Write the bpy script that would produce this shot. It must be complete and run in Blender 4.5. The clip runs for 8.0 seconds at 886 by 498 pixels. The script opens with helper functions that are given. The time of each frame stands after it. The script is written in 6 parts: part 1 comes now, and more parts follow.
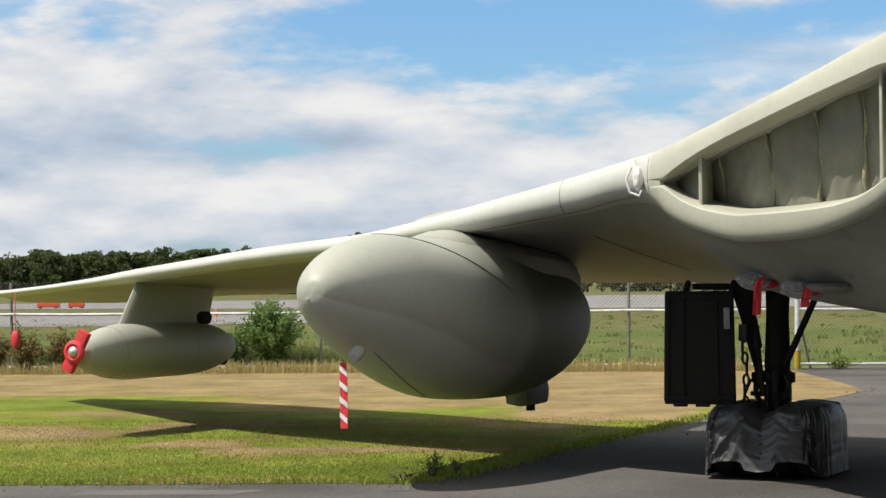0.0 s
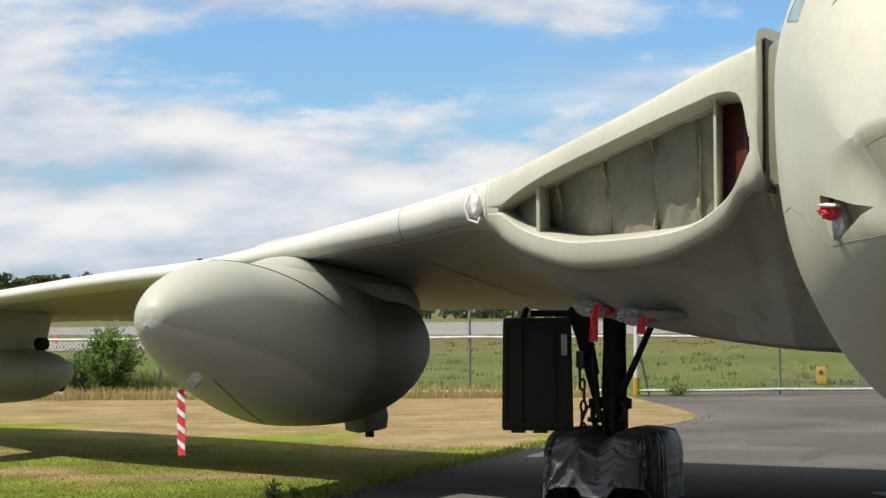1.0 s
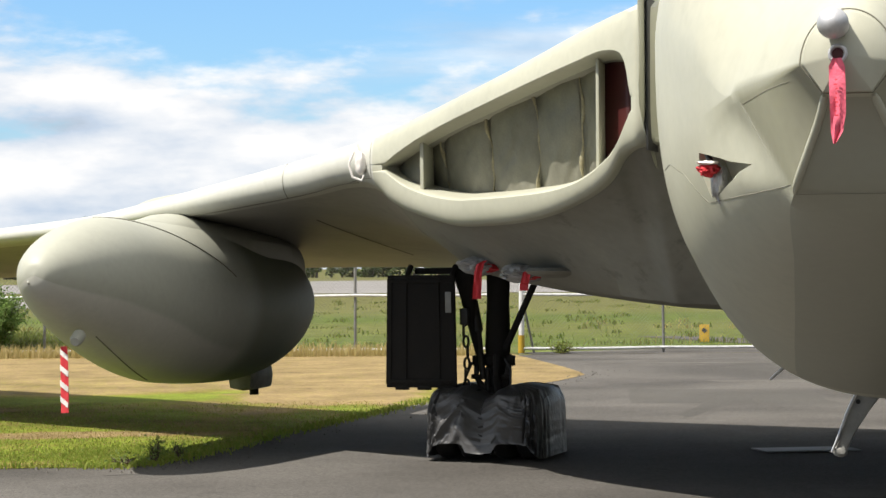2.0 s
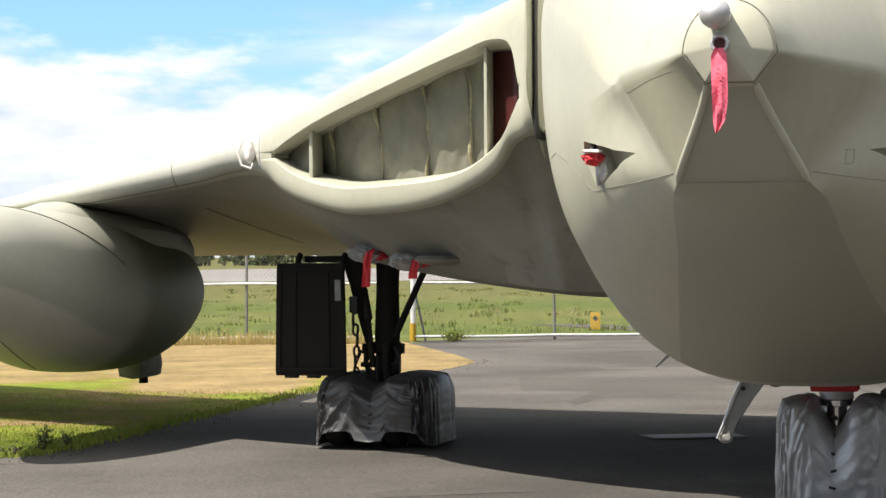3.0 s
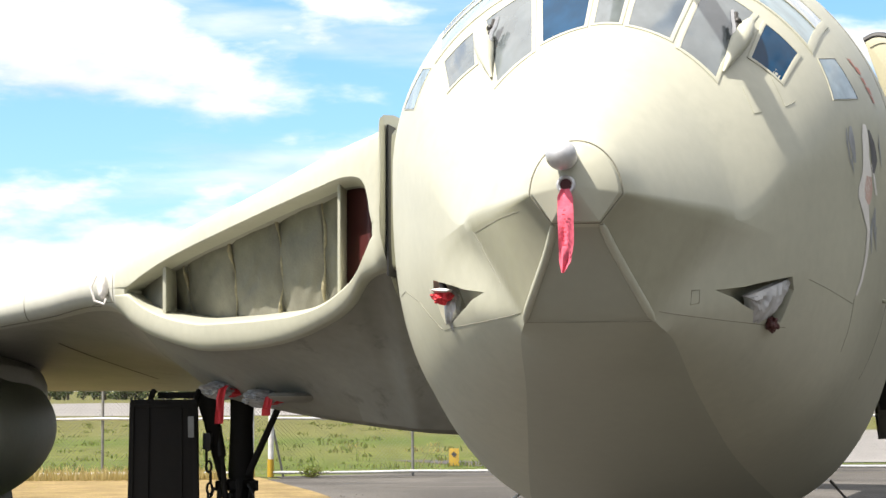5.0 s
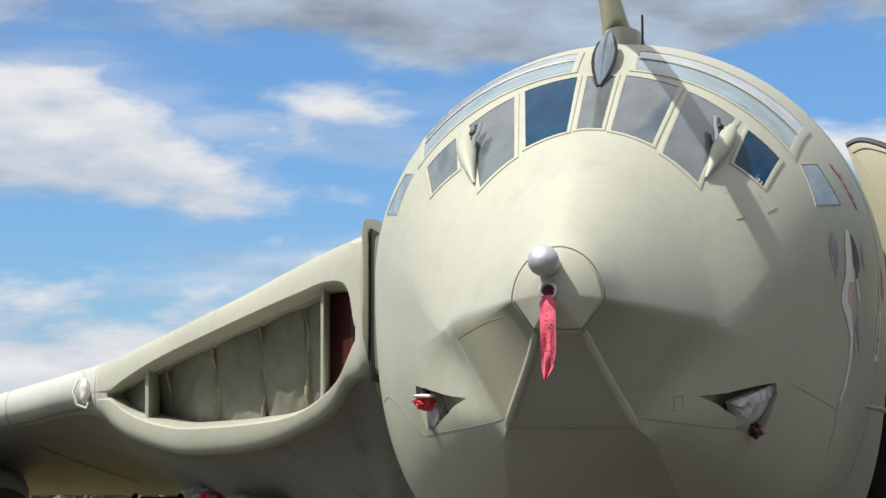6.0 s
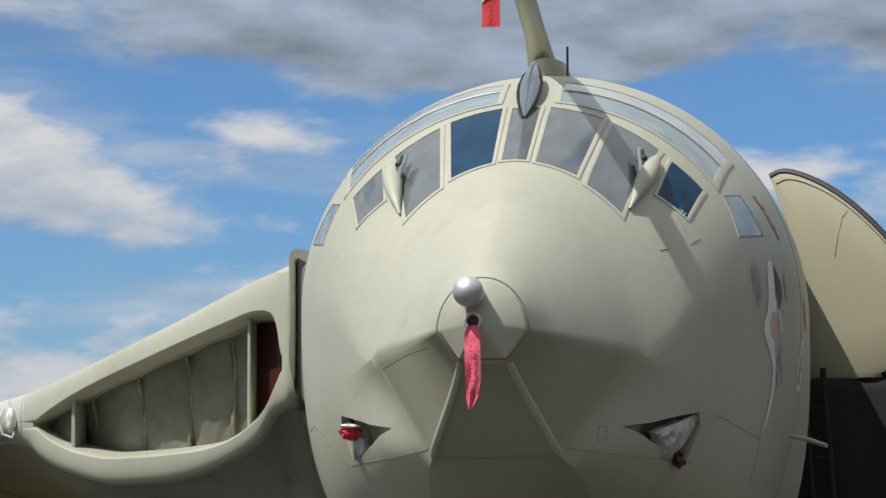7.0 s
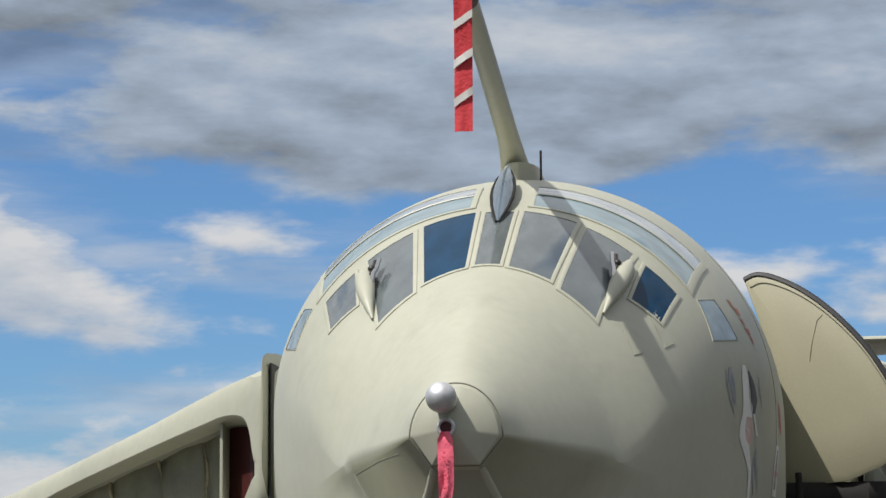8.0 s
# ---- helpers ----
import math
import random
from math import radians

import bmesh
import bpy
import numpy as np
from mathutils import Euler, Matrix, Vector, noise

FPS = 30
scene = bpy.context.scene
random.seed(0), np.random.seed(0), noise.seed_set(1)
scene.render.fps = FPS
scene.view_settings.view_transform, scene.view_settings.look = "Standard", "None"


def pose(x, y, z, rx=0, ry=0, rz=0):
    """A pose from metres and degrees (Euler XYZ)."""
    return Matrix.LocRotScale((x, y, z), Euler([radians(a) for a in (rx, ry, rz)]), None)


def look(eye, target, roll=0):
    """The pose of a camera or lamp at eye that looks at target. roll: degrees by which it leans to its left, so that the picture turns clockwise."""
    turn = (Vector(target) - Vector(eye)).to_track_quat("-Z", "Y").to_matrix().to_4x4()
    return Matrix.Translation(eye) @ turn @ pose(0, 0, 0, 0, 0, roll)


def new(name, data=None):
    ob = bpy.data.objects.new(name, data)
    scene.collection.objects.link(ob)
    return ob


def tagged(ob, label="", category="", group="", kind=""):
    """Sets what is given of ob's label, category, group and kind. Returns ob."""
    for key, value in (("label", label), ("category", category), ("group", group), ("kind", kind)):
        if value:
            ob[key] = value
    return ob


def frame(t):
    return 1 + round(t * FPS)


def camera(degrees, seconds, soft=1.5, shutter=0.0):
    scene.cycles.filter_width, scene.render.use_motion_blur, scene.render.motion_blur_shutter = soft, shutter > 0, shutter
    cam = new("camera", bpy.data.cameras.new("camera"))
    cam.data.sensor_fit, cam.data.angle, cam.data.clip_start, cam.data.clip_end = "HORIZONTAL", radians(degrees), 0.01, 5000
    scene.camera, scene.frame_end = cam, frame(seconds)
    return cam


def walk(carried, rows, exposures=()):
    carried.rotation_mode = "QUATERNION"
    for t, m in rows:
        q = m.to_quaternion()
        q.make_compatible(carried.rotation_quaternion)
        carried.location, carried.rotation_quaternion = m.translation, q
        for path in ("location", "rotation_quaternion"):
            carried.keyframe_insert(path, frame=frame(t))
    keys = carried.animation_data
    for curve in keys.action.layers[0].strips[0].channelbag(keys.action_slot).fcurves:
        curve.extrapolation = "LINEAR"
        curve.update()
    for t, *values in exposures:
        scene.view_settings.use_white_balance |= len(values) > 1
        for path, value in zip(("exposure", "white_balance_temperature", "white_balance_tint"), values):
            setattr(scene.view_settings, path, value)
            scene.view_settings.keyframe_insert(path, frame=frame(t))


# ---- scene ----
import functools

cam = camera(20.667, 8.0, soft=1.5)
ROWS = [
    (0, 0.0, 0.0, 1.85, 90.813, 0.45, 0.006),
    (0.5, 0.019, -0.027, 1.848, 91.415, 0.407, -1.528),
    (1, 0.037, -0.033, 1.846, 91.422, 0.339, -3.695),
    (1.5, 0.046, -0.057, 1.838, 90.874, 0.332, -5.105),
    (3, 0.089, -0.133, 1.83, 90.147, 0.336, -8.877),
    (3.5, 0.104, -0.151, 1.831, 90.105, 0.302, -10.035),
    (4, 0.118, -0.178, 1.828, 91.174, 0.178, -11.288),
    (4.5, 0.136, -0.169, 1.835, 92.182, 0.159, -11.971),
    (6, 0.174, -0.133, 1.872, 95.701, 0.122, -12.482),
    (6.5, 0.173, -0.17, 1.871, 96.338, 0.148, -13.307),
    (7, 0.177, -0.202, 1.877, 96.361, 0.245, -14.147),
    (7.5, 0.194, -0.17, 1.891, 97.266, 0.359, -14.673),
    (8, 0.202, -0.145, 1.9, 98.759, 0.386, -14.724),
]
walk(cam, [(t, pose(*place)) for t, *place in ROWS],
     exposures=[(0.0, 0.56, 6550, 10), (1.0, 0.62, 6550, 10), (1.7, 0.80, 6620, 10), (2.8, 1.10, 6750, 11), (3.5, 1.19, 6750, 12), (4.7, 1.41, 6750, 12), (5.8, 0.56, 6400, 10), (6.0, 0.48, 6350, 10), (6.5, 0.22, 6300, 10), (7.0, 0.15, 6300, 10), (8.0, 0.18, 6350, 10)])

# ---- world, sun ----
SUN_WAY = Vector((0.613, 0.184, -1.0)).normalized()  # the way that the light travels
world = bpy.data.worlds.new("sky")
scene.world = world
world.use_nodes = True


def link(tree, a, b):
    tree.links.new(a, b)


def sky_world():
    tree = world.node_tree
    tree.nodes.clear()
    n = tree.nodes.new
    out, back = n("ShaderNodeOutputWorld"), n("ShaderNodeBackground")
    sky = n("ShaderNodeTexSky")
    sky.sky_type, sky.sun_disc = "NISHITA", False
    to_sun = -SUN_WAY
    sky.sun_elevation = math.asin(to_sun.z)
    sky.sun_rotation = math.atan2(to_sun.x, to_sun.y)
    sky.air_density, sky.dust_density, sky.ozone_density = 1.0, 0.6, 2.5
    # deeper blue than the bare model gives
    tint = n("ShaderNodeMix")
    tint.data_type, tint.blend_type = "RGBA", "MULTIPLY"
    tint.inputs["Factor"].default_value = 1.0
    tint.inputs["B"].default_value = (1.10, 1.56, 2.05, 1)
    link(tree, sky.outputs[0], tint.inputs["A"])
    coord = n("ShaderNodeTexCoord")
    sep = n("ShaderNodeSeparateXYZ")
    link(tree, coord.outputs["Generated"], sep.inputs[0])

    def maths(kind, a, b):
        m = n("ShaderNodeMath")
        m.operation = kind
        for i, v in enumerate((a, b)):
            if isinstance(v, (int, float)):
                m.inputs[i].default_value = v
            else:
                link(tree, v, m.inputs[i])
        return m.outputs[0]

    def clouds(shift):
        """Heaped and streaked clouds over the whole dome, seen a little flattened."""
        mapping = n("ShaderNodeMapping")
        mapping.inputs["Scale"].default_value = (1, 1, 3.0)
        mapping.inputs["Location"].default_value = (-3.7, 8.2, shift)
        link(tree, coord.outputs["Generated"], mapping.inputs["Vector"])
        t = n("ShaderNodeTexNoise")
        t.inputs["Scale"].default_value, t.inputs["Detail"].default_value = 5.2, 9.0
        t.inputs["Roughness"].default_value = 0.54
        link(tree, mapping.outputs[0], t.inputs["Vector"])
        puffs = n("ShaderNodeTexNoise")
        puffs.inputs["Scale"].default_value, puffs.inputs["Detail"].default_value = 30.0, 6.0
        puffs.inputs["Roughness"].default_value = 0.55
        link(tree, mapping.outputs[0], puffs.inputs["Vector"])
        return maths("ADD", maths("MULTIPLY", t.outputs["Fac"], 0.90), maths("MULTIPLY", puffs.outputs["Fac"], 0.10))

    here, above = clouds(0.0), clouds(0.036)
    # cover by height over the horizon: low heaps, a clear belt, a heavy layer above it
    cover = n("ShaderNodeFloatCurve")
    link(tree, sep.outputs["Z"], cover.inputs["Value"])
    keys = cover.mapping.curves[0]
    keys.points[0].location, keys.points[1].location = (0.0, 0.19), (1.0, 0.20)
    for x, y in ((0.02, 0.155), (0.045, 0.135), (0.08, 0.085), (0.105, 0.03), (0.155, 0.04), (0.172, 0.11), (0.20, 0.20), (0.30, 0.20), (0.42, 0.18), (0.7, 0.20)):
        keys.points.new(x, y)
    cover.mapping.update()
    dense = maths("ADD", here, cover.outputs["Value"])
    mask = n("ShaderNodeMapRange")
    mask.interpolation_type = "SMOOTHSTEP"
    mask.inputs["From Min"].default_value, mask.inputs["From Max"].default_value = 0.525, 0.62
    link(tree, dense, mask.inputs["Value"])
    # thin streaked veil between the heaps
    spread = n("ShaderNodeMapping")
    spread.inputs["Scale"].default_value = (1, 1, 7.0)
    spread.inputs["Location"].default_value = (2.3, -4.1, 0.6)
    link(tree, coord.outputs["Generated"], spread.inputs["Vector"])
    streaks = n("ShaderNodeTexNoise")
    streaks.inputs["Scale"].default_value, streaks.inputs["Detail"].default_value = 4.0, 7.0
    streaks.inputs["Roughness"].default_value = 0.58
    link(tree, spread.outputs[0], streaks.inputs["Vector"])
    veil = n("ShaderNodeMapRange")
    veil.interpolation_type = "SMOOTHSTEP"
    veil.inputs["From Min"].default_value, veil.inputs["From Max"].default_value = 0.42, 0.66
    veil.inputs["To Max"].default_value = 0.62
    link(tree, streaks.outputs["Fac"], veil.inputs["Value"])
    # tops lighter than bases
    light = maths("MULTIPLY", maths("SUBTRACT", here, above), 2.9)
    # sunlit heaps low down and overhead, a heavy shaded layer between
    thick = n("ShaderNodeFloatCurve")
    link(tree, sep.outputs["Z"], thick.inputs["Value"])
    keys = thick.mapping.curves[0]
    keys.points[0].location, keys.points[1].location = (0.0, 0.84), (1.0, 1.0)
    for x, y in ((0.03, 0.84), (0.05, 0.68), (0.07, 0.76), (0.12, 0.76), (0.16, 0.62), (0.20, 0.41), (0.30, 0.42), (0.42, 0.70), (0.6, 0.95)):
        keys.points.new(x, y)
    thick.mapping.update()
    ramp = n("ShaderNodeValToRGB")
    ramp.color_ramp.elements[0].position, ramp.color_ramp.elements[0].color = 0.0, (3.4, 3.8, 4.3, 1)
    ramp.color_ramp.elements[1].position, ramp.color_ramp.elements[1].color = 1.0, (12.6, 12.6, 12.6, 1)
    half = ramp.color_ramp.elements.new(0.5)
    half.color = (6.8, 8.1, 9.9, 1)
    link(tree, maths("ADD", light, thick.outputs["Value"]), ramp.inputs["Fac"])
    mix = n("ShaderNodeMix")
    mix.data_type = "RGBA"
    link(tree, maths("MAXIMUM", mask.outputs["Result"], veil.outputs["Result"]), mix.inputs["Factor"])
    link(tree, tint.outputs["Result"], mix.inputs["A"])
    link(tree, ramp.outputs["Color"], mix.inputs["B"])
    link(tree, mix.outputs["Result"], back.inputs["Color"])
    back.inputs["Strength"].default_value = 0.046
    link(tree, back.outputs[0], out.inputs["Surface"])


sky_world()
sun_data = bpy.data.lights.new("sun", "SUN")
sun_data.energy, sun_data.angle, sun_data.color = 4.4, radians(0.53), (1.0, 0.95, 0.88)
sun = new("sun", sun_data)
sun.matrix_world = look((0, 0, 60), Vector((0, 0, 60)) + SUN_WAY)


# ---- materials ----
def material(name, colour, rough=0.5, metal=0.0, tone=0.12, scale=1.5, grain=0.05, grain_scale=60.0, bump=0.0, bump_scale=80.0,
             second=None, stains=0.0, coat=0.0, per_object=0.0, stretch=(1, 1, 1), gloss=0.5):
    m = bpy.data.materials.new(name)
    m.use_nodes = True
    tree = m.node_tree
    n = tree.nodes.new
    shader = tree.nodes["Principled BSDF"]
    coord = n("ShaderNodeTexCoord")
    mapping = n("ShaderNodeMapping")
    mapping.inputs["Scale"].default_value = stretch
    link(tree, coord.outputs["Object"], mapping.inputs["Vector"])
    large, fine = n("ShaderNodeTexNoise"), n("ShaderNodeTexNoise")
    large.inputs["Scale"].default_value, large.inputs["Detail"].default_value = scale, 6.0
    fine.inputs["Scale"].default_value, fine.inputs["Detail"].default_value = grain_scale, 3.0
    for t in (large, fine):
        link(tree, mapping.outputs[0], t.inputs["Vector"])
    other = second if second else tuple(c * (1 - tone) for c in colour)
    ramp = n("ShaderNodeValToRGB")
    ramp.color_ramp.elements[0].position, ramp.color_ramp.elements[0].color = 0.36, (*other, 1)
    ramp.color_ramp.elements[1].position, ramp.color_ramp.elements[1].color = 0.62, (*colour, 1)
    link(tree, large.outputs["Fac"], ramp.inputs["Fac"])
    grains = n("ShaderNodeMapRange")
    grains.inputs["From Min"].default_value, grains.inputs["From Max"].default_value = 0.3, 0.7
    grains.inputs["To Min"].default_value, grains.inputs["To Max"].default_value = 1 - grain, 1 + grain
    link(tree, fine.outputs["Fac"], grains.inputs["Value"])
    mul = n("ShaderNodeMix")
    mul.data_type, mul.blend_type = "RGBA", "MULTIPLY"
    mul.inputs["Factor"].default_value = 1.0
    link(tree, ramp.outputs["Color"], mul.inputs["A"])
    link(tree, grains.outputs["Result"], mul.inputs["B"])
    last = mul.outputs["Result"]
    if stains:
        spot = n("ShaderNodeTexNoise")
        spot.inputs["Scale"].default_value, spot.inputs["Detail"].default_value = scale * 3.1, 8.0
        spot.inputs["Roughness"].default_value = 0.7
        link(tree, mapping.outputs[0], spot.inputs["Vector"])
        keep = n("ShaderNodeMapRange")
        keep.inputs["From Min"].default_value, keep.inputs["From Max"].default_value = 0.58, 0.72
        keep.inputs["To Min"].default_value, keep.inputs["To Max"].default_value = 1.0, 1 - stains
        link(tree, spot.outputs["Fac"], keep.inputs["Value"])
        mul2 = n("ShaderNodeMix")
        mul2.data_type, mul2.blend_type = "RGBA", "MULTIPLY"
        mul2.inputs["Factor"].default_value = 1.0
        link(tree, last, mul2.inputs["A"])
        link(tree, keep.outputs["Result"], mul2.inputs["B"])
        last = mul2.outputs["Result"]
    if per_object:
        info = n("ShaderNodeObjectInfo")
        vary = n("ShaderNodeMapRange")
        vary.inputs["To Min"].default_value, vary.inputs["To Max"].default_value = 1 - per_object, 1 + per_object
        link(tree, info.outputs["Random"], vary.inputs["Value"])
        mul3 = n("ShaderNodeMix")
        mul3.data_type, mul3.blend_type = "RGBA", "MULTIPLY"
        mul3.inputs["Factor"].default_value = 1.0
        link(tree, last, mul3.inputs["A"])
        link(tree, vary.outputs["Result"], mul3.inputs["B"])
        last = mul3.outputs["Result"]
    link(tree, last, shader.inputs["Base Color"])
    rr = n("ShaderNodeMapRange")
    rr.inputs["To Min"].default_value, rr.inputs["To Max"].default_value = max(rough - 0.1, 0.02), min(rough + 0.1, 1)
    link(tree, large.outputs["Fac"], rr.inputs["Value"])
    link(tree, rr.outputs["Result"], shader.inputs["Roughness"])
    shader.inputs["Metallic"].default_value = metal
    shader.inputs["Coat Weight"].default_value = coat
    shader.inputs["Specular IOR Level"].default_value = gloss
    if bump:
        relief = n("ShaderNodeTexNoise")
        relief.inputs["Scale"].default_value, relief.inputs["Detail"].default_value = bump_scale, 4.0
        link(tree, mapping.outputs[0], relief.inputs["Vector"])
        b = n("ShaderNodeBump")
        b.inputs["Strength"].default_value, b.inputs["Distance"].default_value = bump, 0.02
        link(tree, relief.outputs["Fac"], b.inputs["Height"])
        link(tree, b.outputs[0], shader.inputs["Normal"])
    return m


PAINT = material("hemp_paint", (0.412, 0.412, 0.328), 0.44, tone=0.10, scale=0.8, grain=0.035, grain_scale=14, bump=0.05, bump_scale=2.2, stains=0.10)
PAINT_PANEL = material("grey_chin_paint", (0.32, 0.323, 0.262), 0.5, tone=0.06, scale=0.8, grain=0.02, grain_scale=14, bump=0.03, bump_scale=2.2)
# underside copy of the paint, base darkened for shade, with oily stains
PAINT_UNDER = material("shaded_underside_paint", (0.29, 0.285, 0.245), 0.6, tone=0.3, scale=0.7, grain=0.05, grain_scale=12, bump=0.04, bump_scale=1.8, stains=0.5, gloss=0.4)
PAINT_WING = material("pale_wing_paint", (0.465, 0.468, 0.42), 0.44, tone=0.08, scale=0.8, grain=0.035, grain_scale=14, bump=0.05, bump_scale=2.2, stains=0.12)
# grey outer underside, its base also darkened for the shade below the wing
PAINT_OUTER = material("shaded_grey_wing_underside_paint", (0.33, 0.318, 0.285), 0.5, tone=0.3, scale=0.7, grain=0.05, grain_scale=12, bump=0.04, bump_scale=1.8, stains=0.3, gloss=0.6)
PAINT_TANK = material("tank_paint", (0.345, 0.350, 0.290), 0.55, tone=0.08, scale=0.9, grain=0.03, grain_scale=16, bump=0.04, bump_scale=2.5, stains=0.07)


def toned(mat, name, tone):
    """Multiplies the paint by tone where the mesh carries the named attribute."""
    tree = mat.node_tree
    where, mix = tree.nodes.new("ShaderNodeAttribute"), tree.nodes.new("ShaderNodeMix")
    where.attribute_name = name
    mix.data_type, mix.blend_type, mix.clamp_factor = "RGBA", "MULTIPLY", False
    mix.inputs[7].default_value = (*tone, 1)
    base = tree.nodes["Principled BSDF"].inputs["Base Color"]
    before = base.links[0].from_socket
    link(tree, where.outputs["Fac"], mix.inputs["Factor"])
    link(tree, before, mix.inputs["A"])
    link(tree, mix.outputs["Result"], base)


toned(PAINT_TANK, "low", (1.30, 1.27, 1.34))  # paler belly, rear darkened for the wing's shade
toned(PAINT, "facet_tone", (0.72, 0.71, 0.66))  # darker facets of the nose
PAINT_DOOR = material("door_inner_paint", (0.33, 0.312, 0.212), 0.55, tone=0.06, scale=1.2, grain=0.03, bump=0.03, bump_scale=4)
SEAM = material("panel_seam", (0.22, 0.212, 0.165), 0.7, tone=0.3, scale=9)
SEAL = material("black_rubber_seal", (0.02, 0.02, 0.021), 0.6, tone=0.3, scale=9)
RED_PAINT = material("dull_red_cover", (0.06, 0.009, 0.008), 0.5, tone=0.3, scale=3)
RED_CLOTH = material("red_ribbon_cloth", (0.62, 0.035, 0.045), 0.7, tone=0.2, scale=5, bump=0.2, bump_scale=60)
PINK_CLOTH = material("faded_pink_ribbon", (0.80, 0.13, 0.20), 0.7, tone=0.25, scale=8, bump=0.2, bump_scale=60)
WHITE_CLOTH = material("white_stripe_cloth", (0.75, 0.72, 0.68), 0.7, tone=0.15, scale=8)
QUILT = material("grey_quilted_cover", (0.18, 0.176, 0.135), 0.5, tone=0.3, scale=2.6, grain=0.08, bump=0.25, bump_scale=6, stains=0.2)
CORD = material("tan_cord", (0.30, 0.27, 0.17), 0.8, tone=0.3, scale=20)
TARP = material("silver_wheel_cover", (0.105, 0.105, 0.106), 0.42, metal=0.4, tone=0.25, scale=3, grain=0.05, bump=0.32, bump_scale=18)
# paler copy of TARP, raised for the light the nose cover catches
TARP_NOSE = material("lit_silver_wheel_cover", (0.50, 0.50, 0.505), 0.36, metal=0.4, tone=0.2, scale=4, grain=0.05, bump=0.35, bump_scale=16)
TARP_LIGHT = material("silver_lamp_cover", (0.44, 0.44, 0.44), 0.4, metal=0.2, tone=0.3, scale=9, bump=0.3, bump_scale=18)
BLACK = material("black_gear_paint", (0.013, 0.011, 0.009), 0.88, tone=0.4, scale=6, bump=0.1, bump_scale=25)
DARK_STEEL = material("dark_oily_steel", (0.035, 0.033, 0.03), 0.45, metal=0.3, tone=0.4, scale=9)
CHROME = material("polished_strut", (0.6, 0.6, 0.6), 0.15, metal=1.0, tone=0.1)
RUBBER = material("tyre_rubber", (0.022, 0.022, 0.022), 0.85, tone=0.3, scale=12, bump=0.2)
SILVER = material("bare_aluminium", (0.60, 0.60, 0.61), 0.48, metal=0.7, tone=0.15, scale=12)
WHITE_PAINT = material("off_white_gear_paint", (0.30, 0.30, 0.28), 0.5, tone=0.2, scale=7, stains=0.3)
GALV = material("galvanised_steel", (0.62, 0.63, 0.64), 0.45, metal=0.25, tone=0.2, scale=7)
WIRE = material("weathered_wire", (0.22, 0.22, 0.21), 0.6, metal=0.4, tone=0.3, scale=5)
PLATE = material("grey_steel_plate", (0.19, 0.19, 0.185), 0.6, tone=0.2, scale=3, grain=0.06, stains=0.2)
YELLOW = material("yellow_plastic", (0.36, 0.23, 0.018), 0.45, tone=0.12, scale=5)
ORANGE = material("orange_red_paint", (0.75, 0.09, 0.03), 0.6, tone=0.2, scale=2)
ART_PINK = material("faded_pink_paint", (0.52, 0.36, 0.31), 0.6, tone=0.15, scale=8)
ART_GREY = material("faded_slate_paint", (0.30, 0.32, 0.34), 0.6, tone=0.3, scale=10)
ART_RED = material("faded_red_paint", (0.46, 0.17, 0.13), 0.6, tone=0.3, scale=10)
ART_DARK = material("faded_dark_paint", (0.10, 0.10, 0.11), 0.6, tone=0.3, scale=10)
ART_WHITE = material("faded_white_paint", (0.68, 0.67, 0.64), 0.6, tone=0.1, scale=10)


def glass(name, tint, rough=0.04, coat=1.0, ior=1.6):
    m = bpy.data.materials.new(name)
    m.use_nodes = True
    tree = m.node_tree
    s = tree.nodes["Principled BSDF"]
    noise_tex = tree.nodes.new("ShaderNodeTexNoise")
    noise_tex.inputs["Scale"].default_value, noise_tex.inputs["Detail"].default_value = 3.0, 5.0
    ramp = tree.nodes.new("ShaderNodeValToRGB")
    ramp.color_ramp.elements[0].position, ramp.color_ramp.elements[0].color = 0.35, (*[c * 0.75 for c in tint], 1)
    ramp.color_ramp.elements[1].position, ramp.color_ramp.elements[1].color = 0.65, (*tint, 1)
    link(tree, noise_tex.outputs["Fac"], ramp.inputs["Fac"])
    link(tree, ramp.outputs["Color"], s.inputs["Base Color"])
    s.inputs["Roughness"].default_value, s.inputs["IOR"].default_value = rough, ior
    s.inputs["Coat Weight"].default_value, s.inputs["Coat Roughness"].default_value = coat, 0.03
    return m


# grey and dark blue tints stand for the sky these panes reflect
PANE_GREY = glass("sky_grey_pane", (0.115, 0.135, 0.142), 0.09, 0.1, 1.9)
PANE_DARK = glass("dark_pane", (0.003, 0.040, 0.095), 0.08, 0.0, 1.2)
PANE_BLUE = glass("pale_blue_backed_pane", (0.22, 0.30, 0.33), 0.10, 0.2, 1.9)


